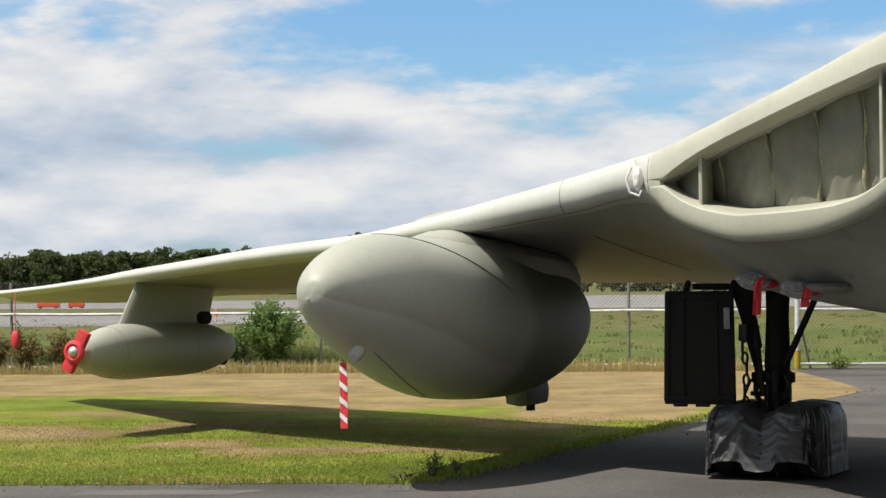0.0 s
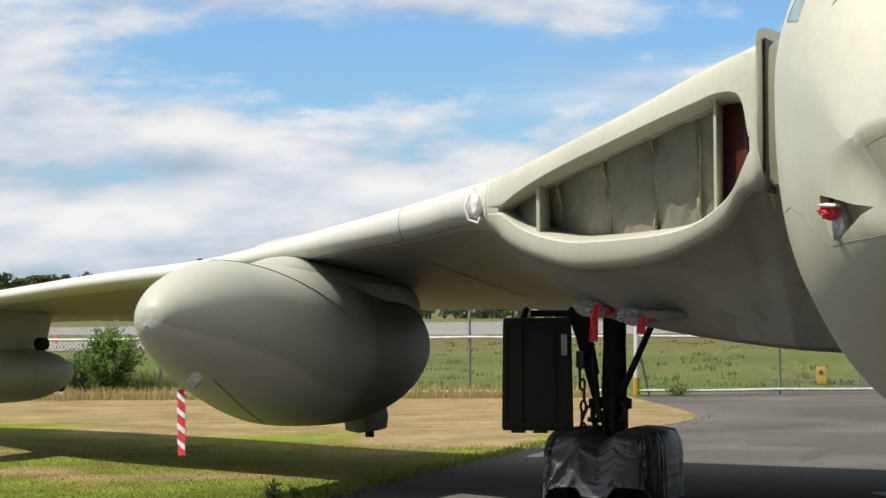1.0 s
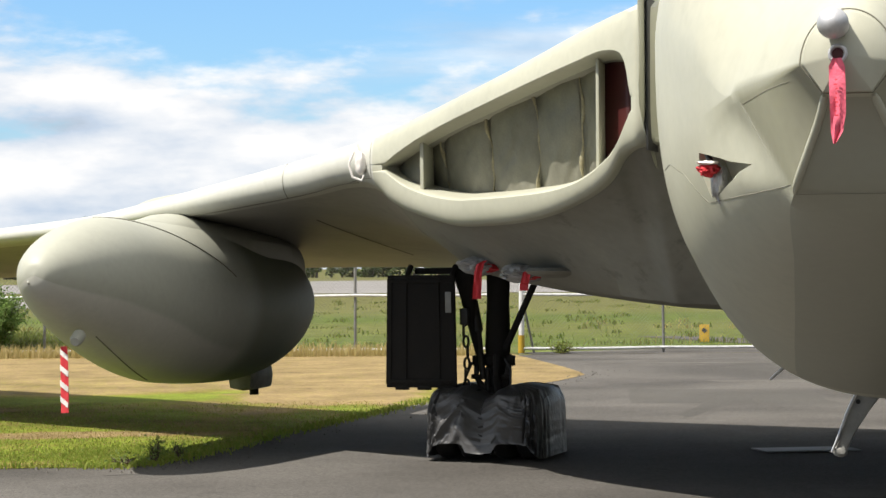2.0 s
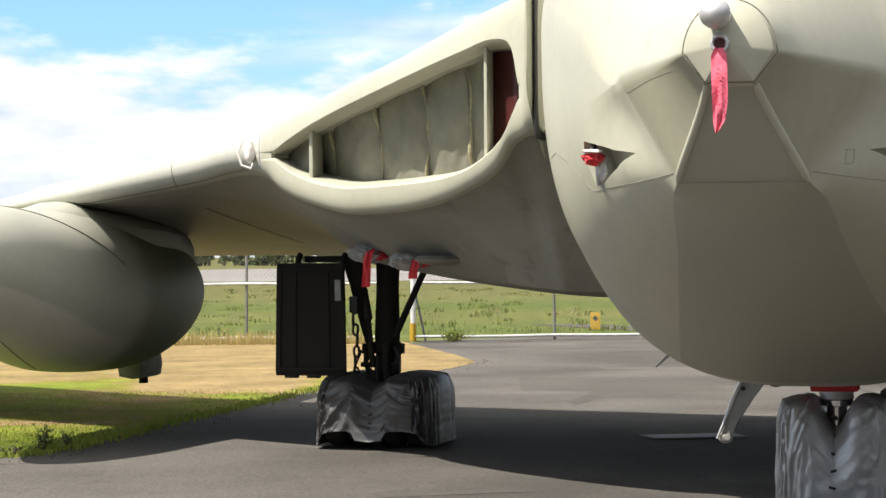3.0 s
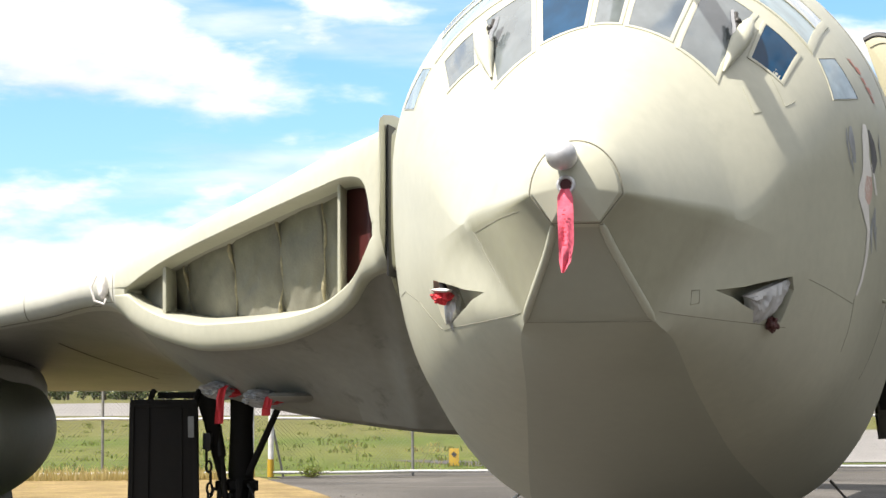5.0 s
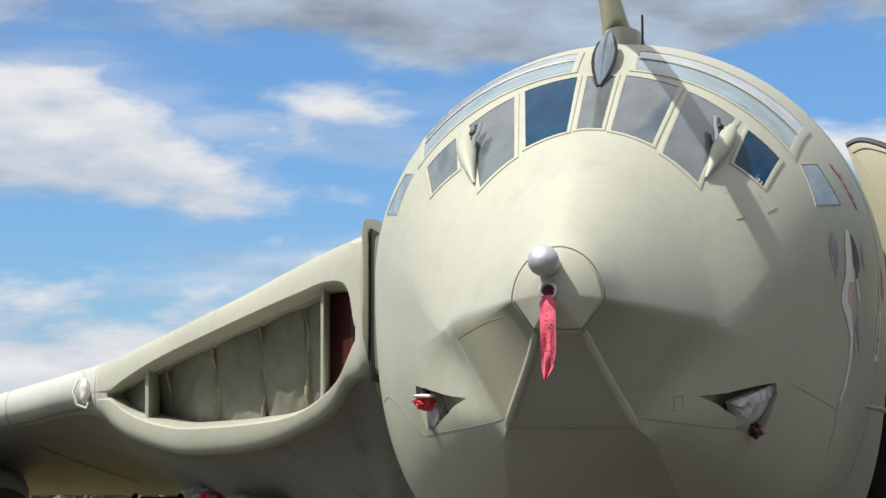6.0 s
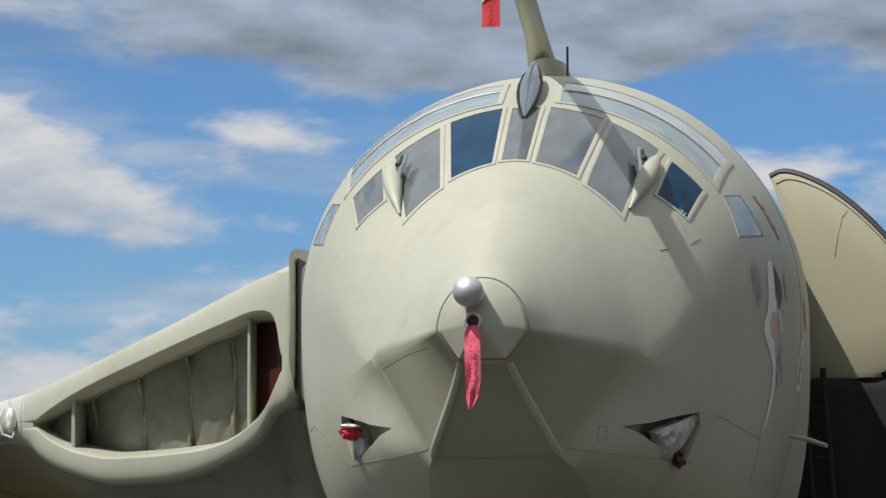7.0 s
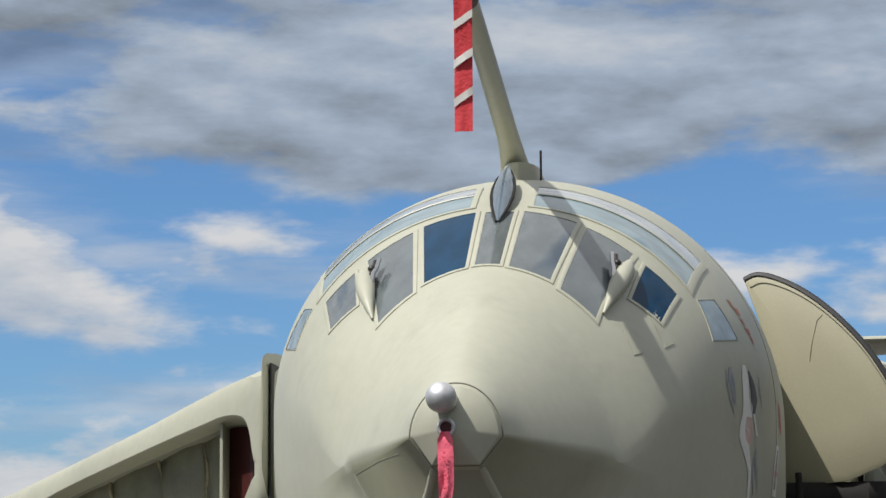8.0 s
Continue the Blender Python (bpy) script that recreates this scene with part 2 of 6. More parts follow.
def grass_material(name, stops, scale, low, high, wander, uneven=0.22):
    """Turf whose tone changes with the distance across it, in uneven patches; stops: (0 to 1 between low and high, colour)."""
    m = bpy.data.materials.new(name)
    m.use_nodes = True
    tree = m.node_tree
    n = tree.nodes.new
    s = tree.nodes["Principled BSDF"]
    coord = n("ShaderNodeTexCoord")
    patch, fleck, blot = n("ShaderNodeTexNoise"), n("ShaderNodeTexNoise"), n("ShaderNodeTexNoise")
    patch.inputs["Scale"].default_value, patch.inputs["Detail"].default_value = scale, 8.0
    patch.inputs["Roughness"].default_value = 0.62
    fleck.inputs["Scale"].default_value, fleck.inputs["Detail"].default_value = 22.0, 4.0
    blot.inputs["Scale"].default_value, blot.inputs["Detail"].default_value = scale * 5, 5.0
    for t in (patch, fleck, blot):
        link(tree, coord.outputs["Object"], t.inputs["Vector"])
    sep = n("ShaderNodeSeparateXYZ")
    link(tree, coord.outputs["Object"], sep.inputs[0])
    shift = n("ShaderNodeMath")
    shift.operation = "MULTIPLY_ADD"
    shift.inputs[1].default_value = wander
    link(tree, patch.outputs["Fac"], shift.inputs[0])
    link(tree, sep.outputs["Y"], shift.inputs[2])
    across = n("ShaderNodeMapRange")
    across.inputs["From Min"].default_value, across.inputs["From Max"].default_value = low + wander / 2, high + wander / 2
    link(tree, shift.outputs[0], across.inputs["Value"])
    ramp = n("ShaderNodeValToRGB")
    e = ramp.color_ramp.elements
    e[0].position, e[0].color = stops[0][0], (*stops[0][1], 1)
    e[1].position, e[1].color = stops[-1][0], (*stops[-1][1], 1)
    for at, c in stops[1:-1]:
        e.new(at).color = (*c, 1)
    link(tree, across.outputs["Result"], ramp.inputs["Fac"])
    last = ramp.outputs["Color"]
    for t, lo, hi in ((fleck, 0.90, 1.09), (blot, 1 - uneven, 1 + uneven)):
        vary = n("ShaderNodeMapRange")
        vary.inputs["From Min"].default_value, vary.inputs["From Max"].default_value = 0.3, 0.7
        vary.inputs["To Min"].default_value, vary.inputs["To Max"].default_value = lo, hi
        link(tree, t.outputs["Fac"], vary.inputs["Value"])
        mul = n("ShaderNodeMix")
        mul.data_type, mul.blend_type = "RGBA", "MULTIPLY"
        mul.inputs["Factor"].default_value = 1.0
        link(tree, last, mul.inputs["A"])
        link(tree, vary.outputs["Result"], mul.inputs["B"])
        last = mul.outputs["Result"]
    link(tree, last, s.inputs["Base Color"])
    s.inputs["Roughness"].default_value = 0.95
    s.inputs["Specular IOR Level"].default_value = 0.08
    b2 = n("ShaderNodeBump")
    b2.inputs["Strength"].default_value, b2.inputs["Distance"].default_value = 0.06, 0.03
    link(tree, fleck.outputs["Fac"], b2.inputs["Height"])
    link(tree, b2.outputs[0], s.inputs["Normal"])
    return m


def blade_material(name, colours):
    m = bpy.data.materials.new(name)
    m.use_nodes = True
    tree = m.node_tree
    s = tree.nodes["Principled BSDF"]
    geo = tree.nodes.new("ShaderNodeNewGeometry")
    ramp = tree.nodes.new("ShaderNodeValToRGB")
    e = ramp.color_ramp.elements
    e[0].color, e[1].color = (*colours[0], 1), (*colours[-1], 1)
    for i, c in enumerate(colours[1:-1]):
        e.new((i + 1) / (len(colours) - 1)).color = (*c, 1)
    link(tree, geo.outputs["Random Per Island"], ramp.inputs["Fac"])
    link(tree, ramp.outputs["Color"], s.inputs["Base Color"])
    s.inputs["Roughness"].default_value = 0.75
    s.inputs["Specular IOR Level"].default_value = 0.2
    glow, mix = tree.nodes.new("ShaderNodeBsdfTranslucent"), tree.nodes.new("ShaderNodeMixShader")
    link(tree, ramp.outputs["Color"], glow.inputs["Color"])
    mix.inputs[0].default_value = 0.45
    link(tree, s.outputs[0], mix.inputs[1])
    link(tree, glow.outputs[0], mix.inputs[2])
    link(tree, mix.outputs[0], tree.nodes["Material Output"].inputs["Surface"])
    return m


GREEN_TONE, STRAW_TONE = (0.125, 0.156, 0.022), (0.200, 0.148, 0.074)


def turf_material():
    """Mown turf: the attribute "green" of the sheet says where it is green and where burnt to straw."""
    m = bpy.data.materials.new("mown_turf")
    m.use_nodes = True
    tree = m.node_tree
    n = tree.nodes.new
    s = tree.nodes["Principled BSDF"]
    coord, green = n("ShaderNodeTexCoord"), n("ShaderNodeAttribute")
    green.attribute_name = "green"
    tufts, fleck = n("ShaderNodeTexNoise"), n("ShaderNodeTexNoise")
    tufts.inputs["Scale"].default_value, tufts.inputs["Detail"].default_value = 5.0, 6.0
    tufts.inputs["Roughness"].default_value = 0.7
    fleck.inputs["Scale"].default_value, fleck.inputs["Detail"].default_value = 34.0, 4.0
    for t in (tufts, fleck):
        link(tree, coord.outputs["Object"], t.inputs["Vector"])
    uneven = n("ShaderNodeMath")
    uneven.operation = "MULTIPLY_ADD"
    uneven.inputs[1].default_value = 0.9
    link(tree, tufts.outputs["Fac"], uneven.inputs[0])
    link(tree, green.outputs["Fac"], uneven.inputs[2])
    ramp = n("ShaderNodeValToRGB")
    e = ramp.color_ramp.elements
    e[0].position, e[0].color = 0.46, (*STRAW_TONE, 1)
    e[1].position, e[1].color = 1.12 / 1.2, (*GREEN_TONE, 1)
    e.new(0.70).color = (0.150, 0.137, 0.032, 1)
    link(tree, uneven.outputs[0], ramp.inputs["Fac"])
    last = ramp.outputs["Color"]
    patch = n("ShaderNodeTexNoise")
    patch.inputs["Scale"].default_value, patch.inputs["Detail"].default_value = 0.8, 9.0
    patch.inputs["Roughness"].default_value = 0.65
    link(tree, coord.outputs["Object"], patch.inputs["Vector"])
    for t, lo, hi in ((fleck, 0.70, 1.30), (tufts, 0.76, 1.24), (patch, 0.64, 1.36)):
        vary = n("ShaderNodeMapRange")
        vary.inputs["From Min"].default_value, vary.inputs["From Max"].default_value = 0.3, 0.7
        vary.inputs["To Min"].default_value, vary.inputs["To Max"].default_value = lo, hi
        link(tree, t.outputs["Fac"], vary.inputs["Value"])
        mul = n("ShaderNodeMix")
        mul.data_type, mul.blend_type = "RGBA", "MULTIPLY"
        mul.inputs["Factor"].default_value = 1.0
        link(tree, last, mul.inputs["A"])
        link(tree, vary.outputs["Result"], mul.inputs["B"])
        last = mul.outputs["Result"]
    link(tree, last, s.inputs["Base Color"])
    s.inputs["Roughness"].default_value = 0.95
    s.inputs["Specular IOR Level"].default_value = 0.06
    relief = n("ShaderNodeBump")
    relief.inputs["Strength"].default_value, relief.inputs["Distance"].default_value = 0.25, 0.03
    link(tree, fleck.outputs["Fac"], relief.inputs["Height"])
    link(tree, relief.outputs[0], s.inputs["Normal"])
    return m


TURF = turf_material()
MEADOW = grass_material("airfield_meadow", [(0.0, (0.105, 0.108, 0.034)), (0.06, (0.070, 0.096, 0.019)), (0.28, (0.100, 0.106, 0.030)), (0.45, (0.066, 0.092, 0.018)), (0.65, (0.104, 0.106, 0.034)), (1.0, (0.098, 0.098, 0.034))], 0.28, 52.0, 130.0, 26.0, 0.45)
ASPHALT = material("asphalt", (0.100, 0.094, 0.086), 0.85, tone=0.38, scale=0.35, grain=0.34, grain_scale=45, bump=0.25, bump_scale=60, stains=0.25, gloss=0.08)
ASPHALT_DARK = material("new_asphalt", (0.080, 0.076, 0.069), 0.85, tone=0.2, scale=0.5, grain=0.2, grain_scale=45, bump=0.25, bump_scale=60, gloss=0.08)
ASPHALT_PALE = material("worn_asphalt", (0.118, 0.111, 0.101), 0.88, tone=0.22, scale=0.6, grain=0.22, grain_scale=45, bump=0.25, bump_scale=60, gloss=0.08)
SEAL_TAR = material("tar", (0.05, 0.05, 0.05), 0.6, tone=0.3, scale=3)
RUNWAY = material("runway_concrete", (0.21, 0.203, 0.195), 0.85, tone=0.2, scale=0.05, grain=0.1, grain_scale=5, stretch=(0.2, 1, 1), gloss=0.08)
GREEN_BLADES = blade_material("green_grass_blades", [(0.16, 0.235, 0.036), (0.20, 0.25, 0.042), (0.27, 0.265, 0.065)])
STRAW_BLADES = blade_material("straw_grass_blades", [(0.30, 0.22, 0.10), (0.26, 0.20, 0.08), (0.34, 0.26, 0.13)])
DRY_BLADES = blade_material("tall_dry_grass", [(0.42, 0.33, 0.15), (0.36, 0.31, 0.12), (0.48, 0.38, 0.19)])
MEADOW_BLADES = blade_material("meadow_blades", [(0.115, 0.165, 0.03), (0.14, 0.18, 0.038), (0.20, 0.19, 0.06)])
DOCK_LEAF = blade_material("dock_weed_leaves", [(0.14, 0.17, 0.04), (0.20, 0.16, 0.06), (0.22, 0.10, 0.05)])
WEED_LEAF = blade_material("weed_leaves", [(0.13, 0.19, 0.05), (0.19, 0.25, 0.08), (0.24, 0.28, 0.10)])
BUSH_LEAF = blade_material("bush_leaves", [(0.09, 0.16, 0.04), (0.17, 0.26, 0.07), (0.23, 0.31, 0.11)])
WOOD_LEAF = blade_material("far_tree_foliage", [(0.045, 0.07, 0.028), (0.07, 0.10, 0.035), (0.10, 0.115, 0.045)])
UNSEEN_WALL = material("unseen_wall_cladding", (0.05, 0.058, 0.045), 0.6, tone=0.15, scale=0.4, grain=0.05, grain_scale=8, stretch=(4, 1, 0.3))
BARK = material("bark", (0.12, 0.09, 0.06), 0.9, tone=0.4, scale=6)


# ---- helpers of this scene ----
def curve(*keys):
    """A monotone smooth curve through (x, value) keys."""
    xs, ys = np.array([k[0] for k in keys], float), np.array([k[1] for k in keys], float)
    d = np.diff(ys) / np.diff(xs)
    m = np.concatenate([[d[0]], (d[1:] + d[:-1]) / 2, [d[-1]]])
    for i in range(len(d)):
        if d[i] == 0:
            m[i] = m[i + 1] = 0
        else:
            for j in (i, i + 1):
                m[j] = np.clip(m[j] / d[i], 0, 3) * d[i]

    def at(x):
        x = min(max(x, xs[0]), xs[-1])
        i = min(int(np.searchsorted(xs, x, "right")) - 1, len(d) - 1)
        h = xs[i + 1] - xs[i]
        t = (x - xs[i]) / h
        return float((2 * t**3 - 3 * t**2 + 1) * ys[i] + (t**3 - 2 * t**2 + t) * h * m[i] + (3 * t**2 - 2 * t**3) * ys[i + 1] + (t**3 - t**2) * h * m[i + 1])
    return at


def smooth(a, b, x):
    t = min(max((x - a) / (b - a), 0.0), 1.0)
    return t * t * (3 - 2 * t)


def mesh_object(name, verts, faces, mat, sharp=35.0, shade=True):
    me = bpy.data.meshes.new(name)
    me.from_pydata([tuple(v) for v in verts], [], faces)
    me.materials.append(mat)
    me.validate()
    if shade:
        me.polygons.foreach_set("use_smooth", [True] * len(me.polygons))
        me.set_sharp_from_angle(angle=radians(sharp))
    return new(name, me)


def under(ob, parent, label=""):
    ob.parent = parent
    return tagged(ob, label) if label else ob


def part(name, bm, mat, parent, label="", sharp=35.0):
    me = bpy.data.meshes.new(name)
    bmesh.ops.recalc_face_normals(bm, faces=bm.faces)
    bm.to_mesh(me)
    bm.free()
    me.materials.append(mat)
    me.polygons.foreach_set("use_smooth", [True] * len(me.polygons))
    me.set_sharp_from_angle(angle=radians(sharp))
    ob = new(name, me)
    return under(ob, parent, label) if parent else ob


def grid_faces(rows, cols, close_rows=False, close_cols=False):
    out = []
    for i in range(rows if close_rows else rows - 1):
        for j in range(cols if close_cols else cols - 1):
            a, b = i * cols + j, i * cols + (j + 1) % cols
            c, d = ((i + 1) % rows) * cols + (j + 1) % cols, ((i + 1) % rows) * cols + j
            out.append((a, b, c, d))
    return out


def grid_part(name, rows, mat, parent, label="", close_rows=False, close_cols=False, caps=False, sharp=35.0):
    """A mesh from a grid of points; caps closes the first and the last row."""
    verts = [v for r in rows for v in r]
    faces = grid_faces(len(rows), len(rows[0]), close_rows, close_cols)
    if caps:
        n = len(rows[0])
        faces += [tuple(range(n))[::-1], tuple(range(len(verts) - n, len(verts)))]
    ob = mesh_object(name, verts, faces, mat, sharp)
    bm = bmesh.new()
    bm.from_mesh(ob.data)
    bmesh.ops.remove_doubles(bm, verts=bm.verts, dist=1e-5)
    bmesh.ops.recalc_face_normals(bm, faces=bm.faces)
    bm.to_mesh(ob.data)
    bm.free()
    return under(ob, parent, label) if parent else ob


def tube_rows(points, radii, sides=12, squash=1.0):
    rows = []
    pts = [Vector(p) for p in points]
    side = None
    for i, p in enumerate(pts):
        way = (pts[min(i + 1, len(pts) - 1)] - pts[max(i - 1, 0)]).normalized()
        if side is None:
            side = way.cross(Vector((0, 0, 1)) if abs(way.z) < 0.9 else Vector((0, 1, 0))).normalized()
        side = (side - way * side.dot(way)).normalized()
        up = side.cross(way)
        r = radii if isinstance(radii, (int, float)) else radii[i]
        rows.append([p + side * (r * math.cos(k * 2 * math.pi / sides)) + up * (r * squash * math.sin(k * 2 * math.pi / sides)) for k in range(sides)])
    return rows


def tube(name, points, radii, mat, parent, label="", sides=12, squash=1.0, sharp=40.0):
    return grid_part(name, tube_rows(points, radii, sides, squash), mat, parent, label, close_cols=True, caps=True, sharp=sharp)


def box(bm, centre, size, turn=None, bevel=0.0):
    m = Matrix.Translation(centre) @ (turn.to_4x4() if turn else Matrix()) @ Matrix.Diagonal((*size, 1))
    made = bmesh.ops.create_cube(bm, size=1, matrix=m)
    if bevel:
        edges = list({e for v in made["verts"] for e in v.link_edges})
        bmesh.ops.bevel(bm, geom=edges, offset=bevel, segments=2, profile=0.7, affect="EDGES")
    return bm


def boxes(*items, bevel=0.01):
    bm = bmesh.new()
    for centre, size in items:
        box(bm, centre, size, None, bevel)
    return bm


def empty(name, m, label="", category="", group="", kind=""):
    ob = new(name)
    ob.matrix_world = m
    ob.empty_display_size = 0.2
    return tagged(ob, label, category, group, kind)


# ---- ground ----
def sheet(name, outline, z, mat, label, category, step=None):
    bm = bmesh.new()
    bm.faces.new([bm.verts.new((x, y, z)) for x, y in outline])
    ob = part(name, bm, mat, None)
    return tagged(ob, label, category, kind="structure")


def wavy(a, b, amount, n, seed):
    """Points from a to b with an uneven edge."""
    a, b = Vector(a), Vector(b)
    way = (b - a)
    side = Vector((-way.y, way.x)).normalized()
    out = []
    for i in range(n):
        t = i / n
        p = a + way * t
        p += side * amount * (noise.noise(Vector((p.x * 0.9, p.y * 0.9, seed))) + 0.6 * noise.noise(Vector((p.x * 3.1, p.y * 3.1, seed))))
        out.append((p.x, p.y))
    return out


def ground_sheet():
    # one sheet to the horizon, of meadow
    n = 60
    rows = []
    for i in range(n + 1):
        u = -1 + 2 * i / n
        y = 40 + math.copysign(abs(u) ** 4, u) * 4000 + u * 60
        rows.append([(math.copysign(abs(v) ** 4, v) * 4000 + v * 60, y, -0.02) for v in (-1 + 2 * j / n for j in range(n + 1))])
    ob = grid_part("ground", rows, MEADOW, None)
    tagged(ob, "rough green and straw airfield meadow, flat to the horizon", "ground", kind="structure")


ground_sheet()
APRON_EDGE = [(-60, 24.2), (-14, 23.2), (-4.2, 22.84), (-1.0, 22.80), (-0.45, 22.62), (-0.1, 22.95), (0.4, 24.3), (1.4, 27.3), (3.7, 33.5), (6.2, 38.6), (7.05, 40.8), (7.2, 42.6), (7.3, 50.5)]
GREEN_BY_Y = curve((22.8, 0.30), (23.3, 0.72), (25.0, 0.78), (26.2, 0.50), (28.5, 0.42), (30.5, 0.42), (33.0, 0.45), (36.0, 0.55), (39.0, 0.66), (40.6, 0.55), (41.8, 0.08), (52, 0.0))
BURNT = ((-3.1, 32.1, 1.1, 0.9, 0.9), (-1.3, 27.2, 1.7, 0.55, 0.9), (-2.9, 28.4, 0.8, 0.8, 0.7), (-5.4, 30.9, 1.6, 1.8, 0.35), (-4.6, 35.2, 1.2, 1.3, 0.4), (2.4, 36.5, 1.5, 4.0, 0.8), (1.2, 33.0, 1.2, 3.0, 0.35), (5.3, 41.0, 2.2, 4.0, 1.0))


def greenness(x, y):
    """Where the lawn is green (1) and where it is burnt to straw (0)."""
    w = y + 1.6 * noise.noise(Vector((x * 0.35, y * 0.25, 2.0))) + 0.5 * noise.noise(Vector((x * 1.3, y * 0.9, 5.0)))
    g = GREEN_BY_Y(w) + 0.42 * noise.noise(Vector((x * 0.8, y * 0.5, 7.0))) * (1 - smooth(40, 42, w)) + 0.22 * noise.noise(Vector((x * 2.6, y * 1.7, 1.0)))
    g *= 1 - 0.9 * smooth(34.5, 37.5, w) * smooth(-5.0, -2.8, x)
    for cx, cy, rx, ry, amount in BURNT:
        d = math.hypot((x - cx) / rx, (y - cy) / ry) + 0.35 * noise.noise(Vector((x * 1.5, y * 1.2, 9.0)))
        g -= amount * (1 - smooth(0.55, 1.15, d))
    return min(1.0, max(0.0, g))


def edge_y(x):
    """The near edge of the lawn, uneven where it meets the asphalt."""
    y = float(np.interp(x, [q[0] for q in APRON_EDGE], [q[1] for q in APRON_EDGE]))
    return y + 0.10 * noise.noise(Vector((x * 1.1, 0, 3.3))) + 0.05 * noise.noise(Vector((x * 5.0, 0, 8.0)))


def lawn_and_apron():
    sheet("apron", [(-60, -60), (70, -60), (70, 50.2), (7.6, 50.5), (-60, 27.0)], -0.012, ASPHALT, "dark worn asphalt parking apron with patches and faint joints", "apron")
    xs = list(np.linspace(-60, -12, 24)) + list(np.arange(-11.9, 7.28, 0.08))
    n = 200
    rows, tones = [], []
    for x in xs:
        y0, y1 = edge_y(x), 52.0 - 0.015 * x
        ys = [y0 + (y1 - y0) * (j / n) ** 1.5 for j in range(n + 1)]
        rows.append([(x, y, -0.006) for y in ys])
        tones += [greenness(x, y) if x > -14 else 0.4 for y in ys]
    ob = mesh_object("lawn", [v for r in rows for v in r], grid_faces(len(rows), n + 1), TURF, shade=False)
    ob.data.attributes.new("green", "FLOAT", "POINT").data.foreach_set("value", tones)
    tagged(ob, "dry mown lawn, green with straw-brown patches", "lawn", kind="structure")


lawn_and_apron()
sheet("road", [(7.6, 50.6), (70, 50.0), (70, 53.5), (16.5, 56.5), (13.5, 63.0), (12.2, 63.0), (14.0, 55.0), (7.6, 51.8)], -0.009, ASPHALT, "grey asphalt track along the fence", "road")
sheet("taxiway", [(-200, 125), (-17.7, 112), (-4, 117), (0, 150), (-24, 153), (-200, 168)], 0.0, RUNWAY, "pale concrete taxiway beyond the fence", "runway")
sheet("taxiway", [(17.8, 57.6), (70, 56.0), (70, 100), (32, 103)], 0.0, RUNWAY, "pale concrete taxiway beyond the fence", "runway")
sheet("runway", [(-300, 235), (-46, 205), (13, 176), (300, 150), (300, 420), (26, 350), (-50, 262), (-300, 252)], 0.0, RUNWAY, "pale concrete runway far across the airfield", "runway")

# unseen dark walls added behind and beside the camera to cut low skylight
tagged(part("wall_hangar", boxes(((0, -42, 6.5), (150, 0.5, 13)), bevel=0.02), UNSEEN_WALL, None), "plain dark green wall out of view, added to cut low skylight from the front", "wall", kind="structure")
tagged(part("wall_hangar_side", boxes(((30, 0, 5.5), (0.5, 83.4, 11)), bevel=0.02), UNSEEN_WALL, None), "plain dark green wall out of view, added to cut skylight on the port side", "wall", kind="structure")

# ---- aircraft ----
HEADING = radians(22.0)
AC = Matrix(((math.sin(HEADING), -math.cos(HEADING), 0, 3.101), (math.cos(HEADING), math.sin(HEADING), 0, 10.641), (0, 0, 1, 0), (0, 0, 0, 1)))
plane = empty("jet_aircraft", AC, "large old four-jet tanker aircraft in worn cream hemp paint", "aircraft")

# fuselage: x aft from the nose cap, y to starboard, z up
TOP = curve((0, 2.98), (0.5, 3.245), (1.0, 3.51), (1.5, 3.79), (2.15, 4.16), (2.6, 4.375), (3.5, 4.575), (4.5, 4.665), (7, 4.70), (20, 4.7), (33, 4.2))
BOTTOM = curve((0, 2.62), (0.09, 2.60), (0.52, 2.183), (1.45, 1.83), (2.36, 1.50), (3.19, 1.24), (4.31, 1.005), (5.2, 0.955), (8, 0.98), (14, 1.2), (33, 3.2))
WIDE = curve((0, 0.205), (0.25, 0.36), (0.5, 0.465), (1.0, 0.715), (1.5, 0.95), (2.0, 1.16), (2.5, 1.325), (3.0, 1.443), (4.0, 1.535), (4.8, 1.565), (12, 1.565), (20, 1.4), (33, 0.5))
MID = curve((0, 2.79), (1, 2.90), (2, 3.05), (3, 3.12), (4.5, 3.15), (33, 3.6))
EDGE_L = curve((0, 0.11), (0.09, 0.115), (0.52, 0.305), (1.58, 0.45), (2.36, 0.55), (3.19, 0.66), (4.31, 0.77), (6, 0.7), (33, 0.2))
EDGE_Z = curve((0, 2.62), (0.09, 2.60), (0.52, 2.193), (1.58, 1.85), (2.36, 1.53), (3.19, 1.30), (4.31, 1.045), (6, 0.995), (33, 3.25))
RIDGE_L = curve((0, 0.20), (0.5, 0.45), (1.03, 0.705), (1.5, 0.90), (2.0, 1.06), (2.8, 1.27), (4.3, 1.45), (33, 0.4))
RIDGE_Z = curve((0, 2.75), (0.5, 2.72), (1.03, 2.68), (1.5, 2.58), (2.0, 2.48), (2.8, 2.25), (4.3, 2.1), (33, 3.4))
BOXY = curve((0, 2.6), (0.9, 2.6), (1.5, 3.05), (2.3, 3.05), (3.2, 2.62), (4.3, 2.75), (8, 2.8), (33, 2.4))  # how square the lower section is
N_TOP, N_SIDE, N_FACET, N_BELLY = 26, 8, 14, 8


SHOULDER = curve((0, 0), (0.08, 0.25), (0.3, 1), (1.0, 1), (1.6, 0.5), (2.3, 0), (33, 0))  # how far the nose has a broad top and steep shoulders


